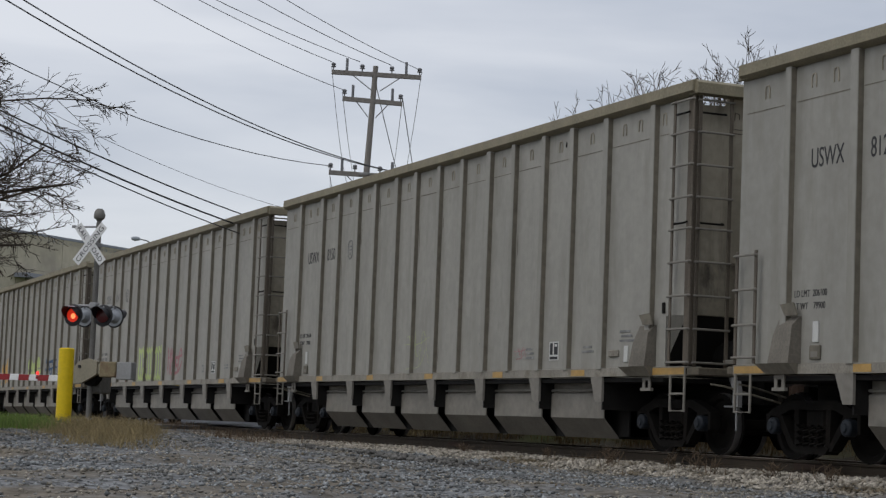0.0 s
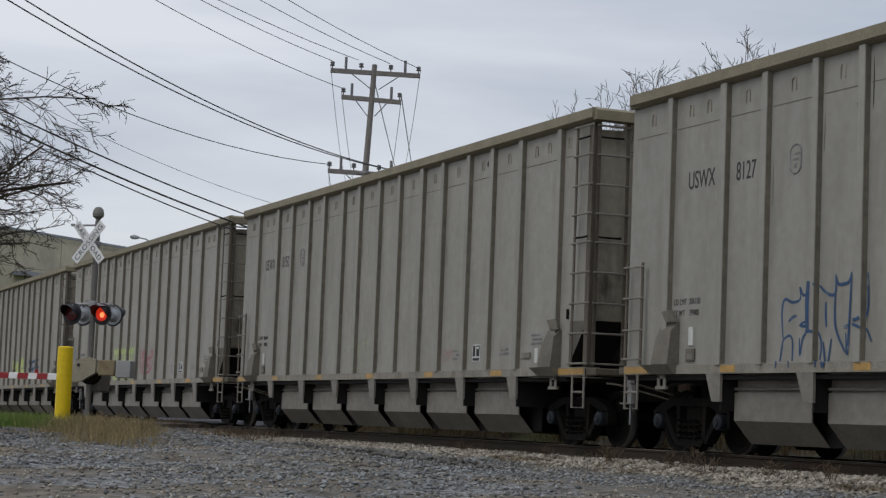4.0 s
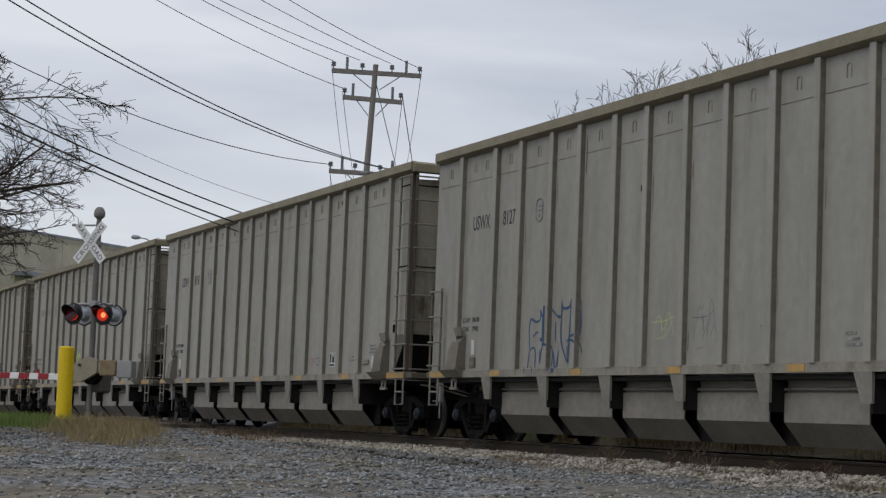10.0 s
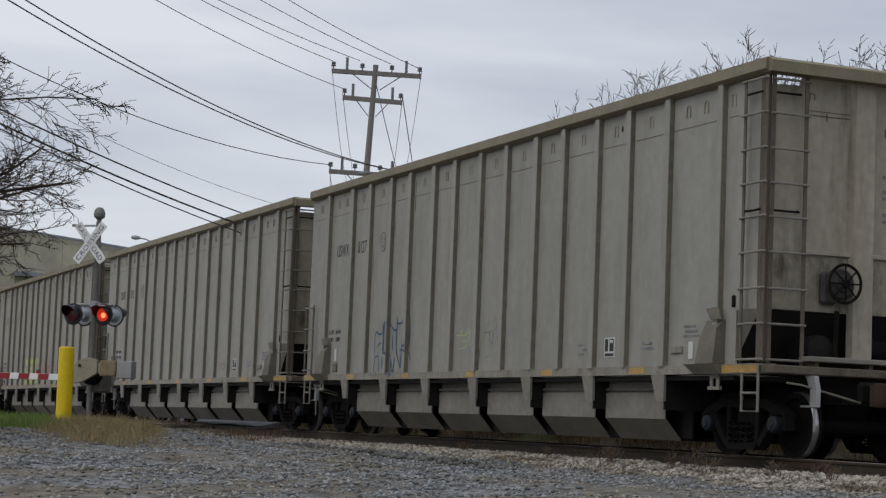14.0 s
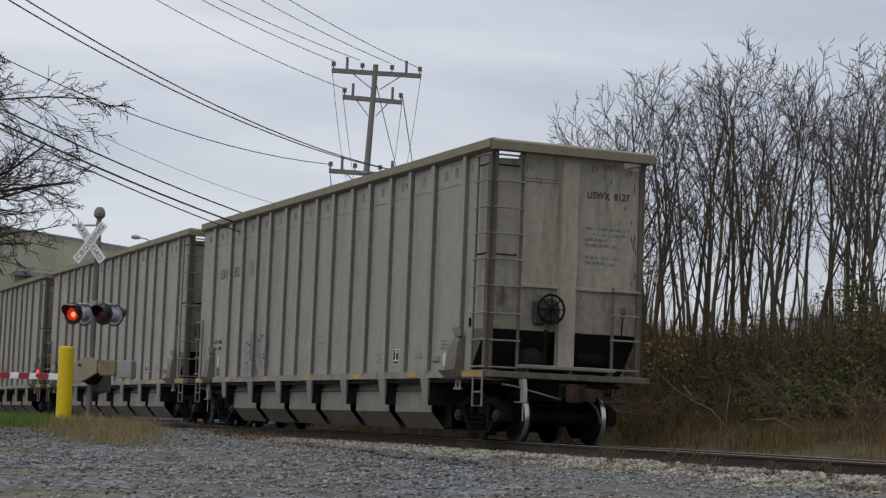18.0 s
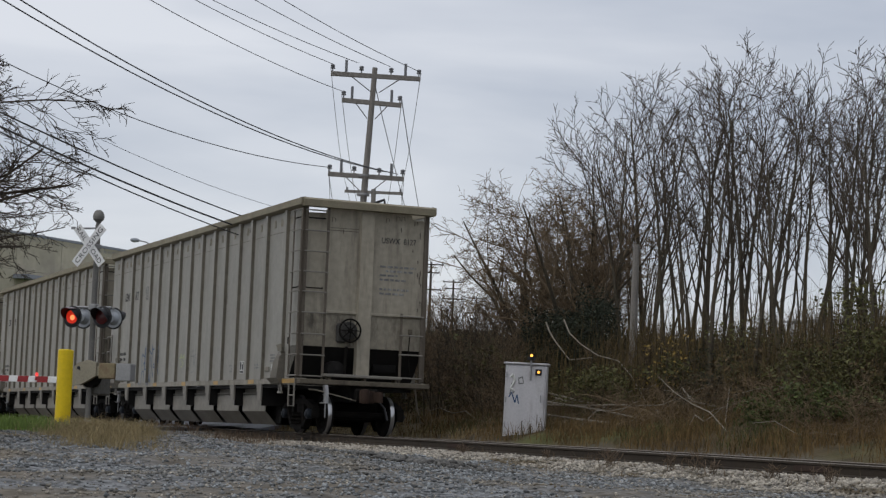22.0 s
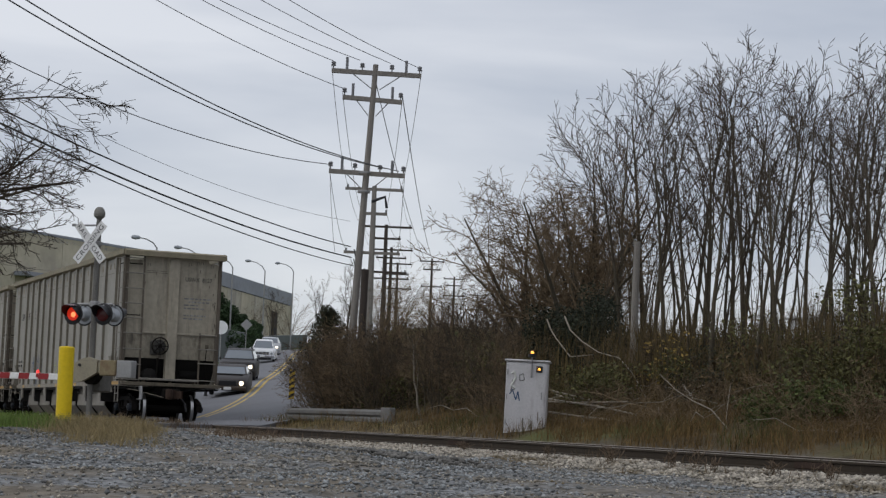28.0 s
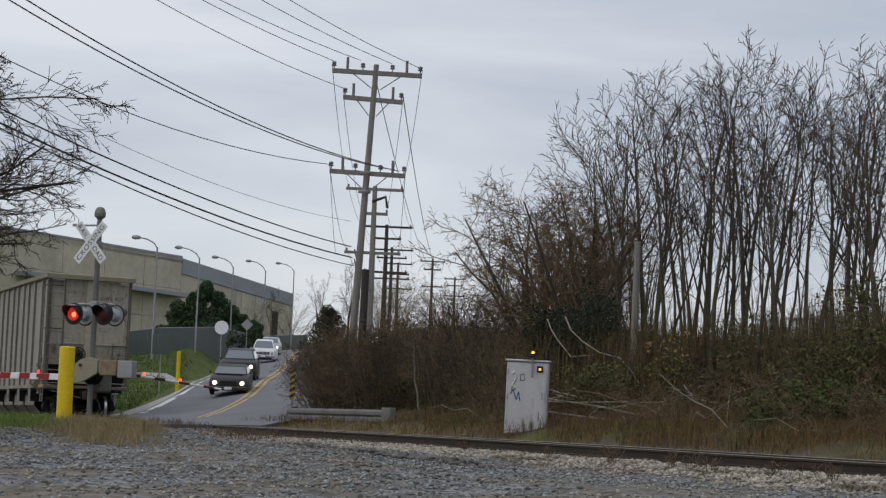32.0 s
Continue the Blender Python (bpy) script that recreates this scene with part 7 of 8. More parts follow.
for k, ways in enumerate((((-54.0, 25.4, 20), (-55.8, 27.4, 250), (-49.8, 24.6, 120)), ((-53.0, 25.6, 80), (-51.2, 25.4, 200)), ((-52.2, 24.6, 310), (-51.6, 24.2, 10), (-48.0, 23.6, 170)))):
    high = own_height(tangles[k])
    place(tangles[k], [(x, y, min(crown_height(x, y, 0.3), crown_height(-51.0, 24.6, 0.3)) / high, turn) for x, y, turn in ways], "tangled trees")

big = make_tree(301, 7.0, 1, 0.13, SPREAD, "twig", 0.05, "spreading_tree", "large bare tree with drooping twiggy branches beside the lot")
place(big, [(-30.0, 3.1, 1.10, 250)], "spreading trees")

shrubs = [make_tree(400 + k, 3.1, 6, 0.022, BUSH, "twig" if k == 1 else "twig_red", 0.35, "leafless_shrub", "dense leafless russet shrub beside the track", "shrub", "bark") for k in range(3)]
spots = [[], [], []]
for i in range(66):
    b = 18.3 + (25.6 - 18.3) * (i + rnd.random()) / 66
    y = (19.3 + rnd.uniform(0, 1.5)) if b < 20.8 else 19.6 + rnd.uniform(0, 5.0)
    x = -y / math.tan(radians(b))
    if road_side(np.array([x]), np.array([y]))[0] < 5.0:
        y = 19.9 + rnd.uniform(0, 0.5)
        x = -y / math.tan(radians(b))
        if road_side(np.array([x]), np.array([y]))[0] < 4.6:
            continue
    spots[i % 3].append((x, y, crown_height(x, y, rnd.uniform(-0.4, 0.25), 3.55 - 0.25 * max(0.0, b - 22.2) + 0.8 * math.exp(-((b - 22.95) / 0.5) ** 2)) / own_height(shrubs[i % 3]), rnd.uniform(0, 360)))
for i in range(8):
    b = 18.4 + 2.1 * (i + rnd.random()) / 8
    y = rnd.uniform(19.6, 20.3)
    x = -y / math.tan(radians(b))
    spots[i % 3].append((x, y, crown_height(x, y, rnd.uniform(-0.3, 0.2)) / own_height(shrubs[i % 3]), rnd.uniform(0, 360)))
for proto, s in zip(shrubs, spots):
    place(proto, s, "shrubs of the brush")
back = []
for i in range(14):
    b = 25.6 + 10.8 * (i + rnd.random()) / 14
    y = rnd.uniform(26.0, 33.0)
    back.append((-y / math.tan(radians(b)), y, rnd.uniform(0.8, 1.05), rnd.uniform(0, 360)))
for k in (0, 1):
    for x, y, s, turn in back[k::2]:
        ob = copy_thing(shrubs[k], pose(x, y, ground_at(x, y) - 0.05, 0, 0, turn))
        ob.matrix_basis = ob.matrix_basis @ Matrix.Diagonal((s, s, s, 1))
        tagged(ob, "tall leafless understorey shrub in the thicket", "shrub", "understorey shrubs")
more = random.Random(77)
for i in range(10):
    b = 27.4 + 8.8 * (i + more.random()) / 10
    y = more.uniform(23.5, 30.0)
    x = -y / math.tan(radians(b))
    s = more.uniform(0.6, 1.45)
    ob = copy_thing(shrubs[i % 3], pose(x, y, ground_at(x, y) - 0.05, 0, 0, more.uniform(0, 360)))
    ob.matrix_basis = ob.matrix_basis @ Matrix.Diagonal((s, s, s, 1))
    tagged(ob, "tall leafless understorey shrub in the thicket", "shrub", "understorey shrubs")
saplings = [make_tree(150 + k, 8.0, 1 + k % 2, 0.040, SLIM, "twig", 0.07, "bare_sapling", "slender straight bare young tree in the thicket") for k in range(4)]
for k in range(4):
    spots, high = [], own_height(saplings[k])
    for i in range(8):
        b = 26.6 + 10.0 * (i + rnd.random()) / 8
        y = rnd.uniform(21.8, 29.0)
        x = -y / math.tan(radians(b))
        spots.append((x, y, crown_height(x, y, rnd.uniform(0.6, 5.5)) / high, rnd.uniform(0, 360)))
    for i in range(4):
        b = 26.8 + 9.6 * (i + more.random()) / 4
        y = more.uniform(30.0, 37.0)
        x = -y / math.tan(radians(b))
        spots.append((x, y, crown_height(x, y, more.uniform(1.5, 6.0)) / high, more.uniform(0, 360)))
    place(saplings[k], spots, "saplings of the thicket")
under = [make_tree(450 + k, 2.0, 6, 0.014, BUSH, ("twig", "twig_red", "twig")[k], 0.45, "undergrowth_bush", "low leafless undergrowth bush on the bank", "shrub", "bark") for k in range(2)]
spots = [[], []]
for i in range(30):
    b = 25.0 + 12.0 * (i + rnd.random()) / 30
    y = rnd.choice((20.6, 21.8, 23.2, 25.0)) + rnd.uniform(-0.5, 0.5)
    spots[i % 2].append((-y / math.tan(radians(b)), y, rnd.uniform(0.6, 1.15), rnd.uniform(0, 360)))
for proto, s in zip(under, spots):
    place(proto, s, "undergrowth bushes")
bram = make_tree(480, 1.5, 10, 0.010, BRAMBLE, "twig_red", 0.6, "bramble", "arching bramble canes on the bank", "bramble", "twig_red")
spots = []
for i in range(34):
    b = 21.5 + 15.0 * (i + rnd.random()) / 34
    y = rnd.uniform(18.3, 20.8)
    if b > 23.2:
        spots.append((-y / math.tan(radians(b)), y, rnd.uniform(0.5, 1.0), rnd.uniform(0, 360)))
place(bram, spots, "bramble clumps")
far_bushes = make_tree(490, 4.2, 6, 0.03, BUSH, "twig_red", 0.3, "far_bush", "distant leafless reddish scrub beside the road", "shrub")
place(far_bushes, [(-96.0, 36.0, 1.2, 0), (-110.0, 41.5, 1.2, 50), (-125.0, 47.0, 1.3, 90), (-84.0, 33.5, 1.1, 150), (-150.0, 57.0, 1.6, 200), (-72.0, 30.0, 1.1, 33), (-178.0, 69.0, 1.8, 77), (-92.0, 41.0, 1.2, 10),
                   (-78.0, 36.0, 1.1, 210), (-104.0, 47.0, 1.3, 260), (-120.0, 56.0, 1.6, 120), (-69.0, 33.0, 1.1, 290), (-132.0, 66.0, 1.9, 180), (-216.0, 66.0, 1.6, 0), (-224.0, 72.0, 1.7, 80)], "distant scrub")
far_tree = make_tree(495, 9.0, 2, 0.08, UPRIGHT, "twig", 0.1, "far_tree", "distant bare tree on the hill")
place(far_tree, [(-196.0, 66.0, 1.0, 0), (-208.0, 64.5, 0.9, 90), (-118.0, 22.5, 0.75, 40), (-123.5, 24.0, 0.7, 140), (-70.0, 36.0, 0.9, 10), (-76.0, 41.0, 0.95, 60), (-82.0, 39.5, 0.9, 160), (-66.0, 33.5, 0.85, 260), (-76.0, 26.9, 0.62, 120)], "distant bare trees")


def leaf_cloud(rnd, clumps, per, size, mat, name):
    """Small folded leaves scattered through uneven clumps: (x, y, z, rx, ry, rz)."""
    v, f = [], []
    for cx, cy, cz, rx, ry, rz in clumps:
        for _ in range(per):
            while True:
                a, b, c = rnd.uniform(-1, 1), rnd.uniform(-1, 1), rnd.uniform(-1, 1)
                q = a * a + b * b + c * c
                if 0.15 < q < 1:
                    break
            p = Vector((cx + a * rx, cy + b * ry, cz + c * rz))
            d = Vector((rnd.gauss(0, 1), rnd.gauss(0, 1), rnd.gauss(0, 0.7))).normalized()
            e = d.cross(Vector((rnd.gauss(0, 1), rnd.gauss(0, 1), rnd.gauss(0, 1)))).normalized()
            s = size * rnd.uniform(0.6, 1.4)
            k = len(v)
            v.extend([tuple(p - d * s), tuple(p + e * s * 0.5), tuple(p + d * s), tuple(p - e * s * 0.5)])
            f.append((k, k + 1, k + 2, k + 3))
    me = bpy.data.meshes.new(name)
    me.from_pydata(v, [], f)
    me.materials.append(MAT[mat])
    return me


def leafy(name, m, label, category, clumps, per, size, mat, stems, seed, group=""):
    rnd = random.Random(seed)
    root = thing(name, m, label, category, group)
    tw = Twigs()
    for cx, cy, cz, rx, ry, rz in clumps:
        base = Vector((cx * 0.3, cy * 0.3, 0))
        tip = Vector((cx, cy, cz))
        tw.branch([base, base.lerp(tip, 0.5) + Vector((rnd.gauss(0, 0.1), rnd.gauss(0, 0.1), 0)), tip], stems, stems * 0.4, 5)
    part("stem", tw.mesh("stem", "bark"), "bark", root)
    tagged(part("foliage", leaf_cloud(rnd, clumps, per, size, mat, "foliage"), mat, root), kind="stuff")
    return root


# evergreen hedge below the warehouse
r2 = random.Random(9)
for k, (x, y, w, h) in enumerate(((-139.0, 35.8, 2.0, 3.2), (-141.6, 37.4, 2.5, 4.3), (-144.2, 39.2, 2.8, 5.0), (-148.0, 41.4, 2.8, 4.8), (-151.5, 43.4, 2.7, 4.4), (-156.0, 45.8, 2.5, 3.9), (-160.0, 47.9, 2.2, 3.2))):
    cl = []
    for _ in range(26):
        a, up = r2.uniform(0, 6.28), r2.uniform(0.04, 0.95)
        rr = r2.uniform(0.2, 1.0) * w * (1.0 - up) ** 0.6
        cl.append((rr * math.cos(a), rr * math.sin(a), up * h, w * (0.48 - 0.30 * up), w * (0.48 - 0.30 * up), h * 0.13))
    x, y = x * 1.05, y * 1.05
    leafy("evergreen_bush", pose(x, y, ground_at(x, y)), "dense dark green evergreen bush behind the fence", "bush", cl, 560, 0.11, "evergreen", 0.05, 50 + k, "evergreen hedge")
# small conifer by the leaning pole, creeper on the stub, vines in the tangle
cl = [(1.25 * (1 - z / 3.5) * math.cos(k * 2.4), 1.25 * (1 - z / 3.5) * math.sin(k * 2.4), z, 0.20 + 0.80 * (1 - z / 3.5), 0.20 + 0.80 * (1 - z / 3.5), 0.22) for k, z in enumerate([0.9 + 0.075 * i for i in range(32)])]
leafy("small_conifer", pose(*g_(-62.6, 21.45)), "small dark brownish-green conifer beside the road", "tree", cl, 700, 0.03, "conifer", 0.03, 71)
cl = [(r2.gauss(0, 0.8), r2.uniform(-1.0, 1.0), r2.triangular(-0.3, 2.9, 0.8), 0.5, 0.5, 0.45) for _ in range(60)]
leafy("ivy_mass", pose(*g_(-46.0, 22.7)), "dark ivy and creeper hanging in the tangled tree", "ivy", cl, 420, 0.036, "vine", 0.02, 73)
r3 = random.Random(15)
cl = [(r3.gauss(0, 0.75), r3.uniform(-0.5, 0.5), r3.triangular(0.2, 2.2, 0.7), 0.45, 0.4, 0.4) for _ in range(40)]
leafy("ivy_mass", pose(*g_(-44.1, 21.95)), "dark creeper hanging low at the foot of the tangled tree", "ivy", cl, 330, 0.036, "vine", 0.02, 75)
for k, (x, y, wide, low, high, n, per, mat) in enumerate(((-38.9, 19.9, 1.0, 0.1, 1.0, 16, 90, "shrub_leaf"), (-29.4, 20.3, 0.7, 0.3, 2.3, 18, 90, "shrub_leaf"), (-29.0, 19.3, 1.1, 0.0, 0.6, 14, 130, "moss_leaf"),
                                                         (-31.2, 19.5, 1.2, 0.0, 0.5, 14, 110, "moss_leaf"), (-37.8, 21.0, 0.9, 0.3, 1.6, 12, 16, "ochre_leaf"), (-35.9, 21.6, 0.8, 0.3, 1.7, 12, 60, "shrub_leaf"),
                                                         (-54.5, 20.0, 0.9, 0.2, 1.2, 14, 60, "moss_leaf"), (-51.5, 20.1, 0.8, 0.2, 1.5, 12, 55, "shrub_leaf"), (-29.6, 22.0, 0.5, 1.0, 3.0, 12, 70, "ochre_leaf"))):
    cl = [(r3.uniform(-wide, wide), r3.uniform(-0.5, 0.5), r3.uniform(low, high), 0.4, 0.35, 0.28) for _ in range(n)]
    leafy("thinly_leaved_bush", pose(*g_(x, y)), {"shrub_leaf": "thin bush with olive-yellow leaves on the bank", "moss_leaf": "low mossy green weeds on the bank", "ochre_leaf": "thin bush with a few ochre leaves in the thicket"}[mat], "shrub", cl, per, 0.04, mat, 0.01, 160 + k, "leafy bushes of the bank")
cl = [(r2.uniform(-2.2, 2.2), r2.uniform(-0.8, 0.8), r2.uniform(0.3, 1.6), 0.6, 0.4, 0.3) for _ in range(18)]
leafy("olive_shrub", pose(*g_(-46.0, 20.6)), "olive-leaved low shrub on the bank", "shrub", cl, 70, 0.05, "shrub_leaf", 0.012, 74)
for k in range(30):
    b = 24.5 + 12.0 * (k + r2.random()) / 30
    y = r2.uniform(20.4, 25.5)
    cl = [(r2.uniform(-1.0, 1.0), r2.uniform(-0.6, 0.6), r2.triangular(0.1, 1.35, 0.3), 0.5, 0.4, 0.25) for _ in range(10)]
    leafy("ivy_scrub", pose(*g_(-y / math.tan(radians(b)), y)), "low dark evergreen creeper and scrub under the trees", "shrub", cl, 150, 0.028, ("vine", "dark_leaf", "dark_leaf")[k % 3], 0.01, 120 + k, "dark scrub of the bank")
for k, (x, y) in enumerate(((-53.5, 21.0), (-34.0, 20.6), (-29.6, 20.0), (-58.0, 21.6), (-38.8, 21.2), (-32.4, 21.8), (-30.8, 20.8), (-28.4, 19.6))):
    cl = [(r2.uniform(-1.3, 1.3), r2.uniform(-0.6, 0.6), r2.uniform(0.15, 1.1), 0.5, 0.35, 0.22) for _ in range(10)]
    leafy("leafy_scrub", pose(*g_(x, y)), "low olive and brown leafy scrub on the bank", "shrub", cl, 70, 0.045, ("shrub_leaf", "dry_leaf")[k % 2], 0.01, 80 + k, "leafy scrub")
leafy("yellow_sapling", pose(*g_(-31.5, 25.5)), "slender sapling with ochre leaves in the thicket", "tree", [(r2.uniform(-0.5, 0.5), r2.uniform(-0.4, 0.4), r2.uniform(1.0, 4.2), 0.35, 0.35, 0.45) for _ in range(12)], 60, 0.05, "ochre_leaf", 0.02, 91)

pale = make_tree(610, 2.7, 1, 0.034, [(4, 26, 0.45, 0.05, 0.12, 0.35), (2, 35, 0.5, 0.05, 0.14, 0.2), (0, 0, 0, 0.0, 0.15, 0)], "twig_pale", 0.22, "pale_sapling", "pale forked bare sapling in front of the brush", "tree", "twig_pale")
place(pale, [(-48.6, 19.4, 1.0, 30)], "pale saplings")

# fallen branches on the bank
for k, pts in enumerate((((-43.2, 19.6, 1.15), (-40.6, 19.3, 0.95), (-38.0, 19.4, 0.78), (-35.6, 19.0, 0.62)), ((-42.0, 19.9, 0.9), (-39.4, 19.5, 0.86), (-37.2, 19.7, 0.9)), ((-41.5, 19.0, 0.72), (-38.0, 18.9, 0.55), (-35.0, 19.2, 0.40)),
                         ((-43.97, 20.90, 3.01), (-43.72, 20.90, 2.74), (-43.38, 20.90, 2.50), (-42.55, 20.90, 2.03), (-41.32, 20.90, 2.06)), ((-42.94, 20.90, 3.04), (-42.60, 20.90, 2.69), (-41.95, 20.90, 2.40), (-41.03, 20.90, 2.11), (-39.96, 20.90, 1.96), (-39.28, 20.90, 1.59), (-38.40, 20.90, 0.88)), ((-41.85, 20.2, 1.07), (-40.3, 20.1, 0.91), (-38.9, 20.0, 0.62), (-38.3, 20.0, 0.45)), ((-42.64, 20.3, 1.21), (-40.6, 20.2, 1.01), (-38.6, 20.1, 0.8)), ((-34.0, 20.2, 0.8), (-31.6, 20.9, 1.15), (-29.2, 21.4, 1.7)),
                         ((-36.4, 20.6, 1.3), (-35.6, 20.4, 1.0), (-34.4, 20.3, 0.9)))):
    ob = solid("fallen_branch", Shape().tube(pts, [max(0.006, (0.024 if pts[0][2] < 1.25 else 0.021) - 0.002 * i) for i in range(len(pts))], 6), "twig_pale", Matrix(), "pale bare dead branch lying on the bank", "branch", "fallen branches")


rnd = random.Random(33)
for k in range(40):
    x, y = rnd.uniform(-44.0, -27.0), rnd.uniform(18.6, 21.2)
    a, n, length = rnd.choice((0.0, math.pi)) + rnd.gauss(0, 0.5), 5, rnd.uniform(0.8, 2.6)
    tilt, bend, pts = rnd.uniform(-0.05, 0.22), rnd.gauss(0, 0.10), []
    for i in range(n):
        s = length * i / (n - 1)
        pts.append((x + math.cos(a) * s, y + math.sin(a) * s, ground_at(x, y) + rnd.uniform(0.1, 0.3) * (i > 0) + s * tilt + bend * s * s / length + rnd.gauss(0, 0.02)))
    solid("fallen_branch", Shape().tube(pts, [0.013 * (1.1 - 0.8 * i / n) for i in range(n)], 5), rnd.choice(("twig_pale", "twig_pale", "twig_red")), Matrix(), "thin bare dead branch lying on the bank", "branch", "fallen branches")


# ---------------------------------------------------------------- grass and stones (numpy)
def blades(name, n, xs, ys, tall, width, mat, label, seed, keep=None, lean=0.35, density=None):
    """Bent grass blades on the ground within a rectangle, where keep(x, y) says so."""
    rg = np.random.default_rng(seed)
    x, y = rg.uniform(*xs, n), rg.uniform(*ys, n)
    if keep is not None:
        ok = keep(x, y, rg)
        x, y = x[ok], y[ok]
    n = len(x)
    z = land(x, y) - 0.02
    h = tall[0] + (tall[1] - tall[0]) * rg.random(n) ** 1.5
    a = rg.uniform(0, 2 * np.pi, n)
    w = width * rg.uniform(0.6, 1.4, n)
    dx, dy = np.cos(a) * w, np.sin(a) * w
    lx, ly = rg.normal(0, lean, n) * h, rg.normal(0, lean, n) * h
    p = np.stack([np.stack([x - dx, y - dy, z], -1), np.stack([x + dx, y + dy, z], -1), np.stack([x + dx * 0.7 + lx * 0.35, y + dy * 0.7 + ly * 0.35, z + h * 0.6], -1),
                  np.stack([x - dx * 0.7 + lx * 0.35, y - dy * 0.7 + ly * 0.35, z + h * 0.6], -1), np.stack([x + lx, y + ly, z + h], -1)], 1)
    k = np.arange(n)[:, None] * 5
    quads = (k + np.array([[0, 1, 2, 3]])).tolist()
    tris = (k + np.array([[3, 2, 4]])).tolist()
    me = bpy.data.meshes.new(name)
    me.from_pydata(p.reshape(-1, 3).tolist(), [], quads + tris)
    me.materials.append(MAT[mat])
    tagged(new(name, me), label, "grass", kind="stuff")


def patchy(scale, cut, seed):
    def f(x, y, rg):
        v = np.sin(x * scale + seed) * np.sin(y * scale * 1.3 + 2 * seed) + 0.6 * np.sin(x * scale * 2.7 + y * scale * 1.9 + seed) + rg.normal(0, 0.35, len(x))
        return v > cut
    return f


def off_road(x, y, rg):
    return road_side(x, y) > 5.6


blades("straw_grass", 64000, (-42.0, -25.5), (4.5, 11.6), (0.05, 0.34), 0.0032, "grass_tan", "dry straw-coloured grass on the verge", 1,
       lambda x, y, rg: (np.hypot((x + 32.8) / 7.4, (y - 0.228 * (-x)) / 1.25) + 0.22 * np.sin(1.7 * x + 2.1 * y) * np.sin(2.6 * y - 0.9 * x) + rg.normal(0, 0.16, len(x)) < 0.95) & (y < -0.246 * x + 0.3 * np.sin(2.3 * x) * np.sin(1.1 * x) + rg.normal(0, 0.12, len(x))) & (y > -0.186 * x + rg.normal(0, 0.25, len(x))) & off_road(x, y, rg), 0.6)
blades("green_grass", 44000, (-46, -31.5), (4.5, 8.9), (0.06, 0.32), 0.004, "grass_green", "short green grass on the verge", 2, lambda x, y, rg: off_road(x, y, rg) & (y < -0.192 * x + rg.normal(0, 0.3, len(x))) & (x < -32))
blades("verge_grass", 12000, (-56, -38), (7.0, 12.4), (0.08, 0.30), 0.006, "grass_tan", "thin dry grass beside the crossing", 3, lambda x, y, rg: off_road(x, y, rg) & (y < -0.235 * x + rg.normal(0, 0.25, len(x))))
blades("bank_grass", 46000, (-58, -22), (16.9, 20.6), (0.08, 0.42), 0.006, "grass_rust", "rust-brown dead grass along the far side of the track", 4, lambda x, y, rg: patchy(0.6, -0.35, 1.0)(x, y, rg) & (rg.random(len(x)) < np.clip((x + 52) / 22, 0.22, 1.0)))
blades("bank_canes", 26000, (-64, -24), (20.3, 28.0), (0.4, 2.5), 0.010, "cane", "tall dry brown canes and saplings under the trees", 9, lambda x, y, rg: (y > -0.455 * x) & patchy(0.4, -0.5, 3.0)(x, y, rg), 0.12)
blades("bank_green", 26000, (-58, -22), (17.2, 23.0), (0.08, 0.32), 0.007, "bank_olive", "green and olive weeds along the bank", 5, patchy(0.5, 0.35, 4.0))
blades("lawn_grass", 30000, (-125, -74), (19, 36), (0.10, 0.22), 0.02, "lawn", "mown green grass on the slope beside the road", 6, lambda x, y, rg: (road_side(x, y) > 5.4) & (x < -72 - 0.2 * (y - 18)) & (y < 18.5 + (-x - 74) * 0.36))
blades("track_weeds", 2600, (-52, -19), (12.4, 13.9), (0.05, 0.24), 0.005, "weed", "sparse dead weeds in the ballast", 7, patchy(1.1, 0.7, 2.0), 0.3)
blades("crossing_weeds", 7000, (-62, -40), (12.0, 14.0), (0.05, 0.30), 0.006, "weed", "dead brown weeds along the rails by the crossing", 10, patchy(0.9, 0.0, 5.0), 0.35)
blades("far_track_grass", 9000, (-74, -40), (16.2, 17.6), (0.06, 0.22), 0.006, "grass_tan", "thin dry grass beyond the rails", 8, off_road)


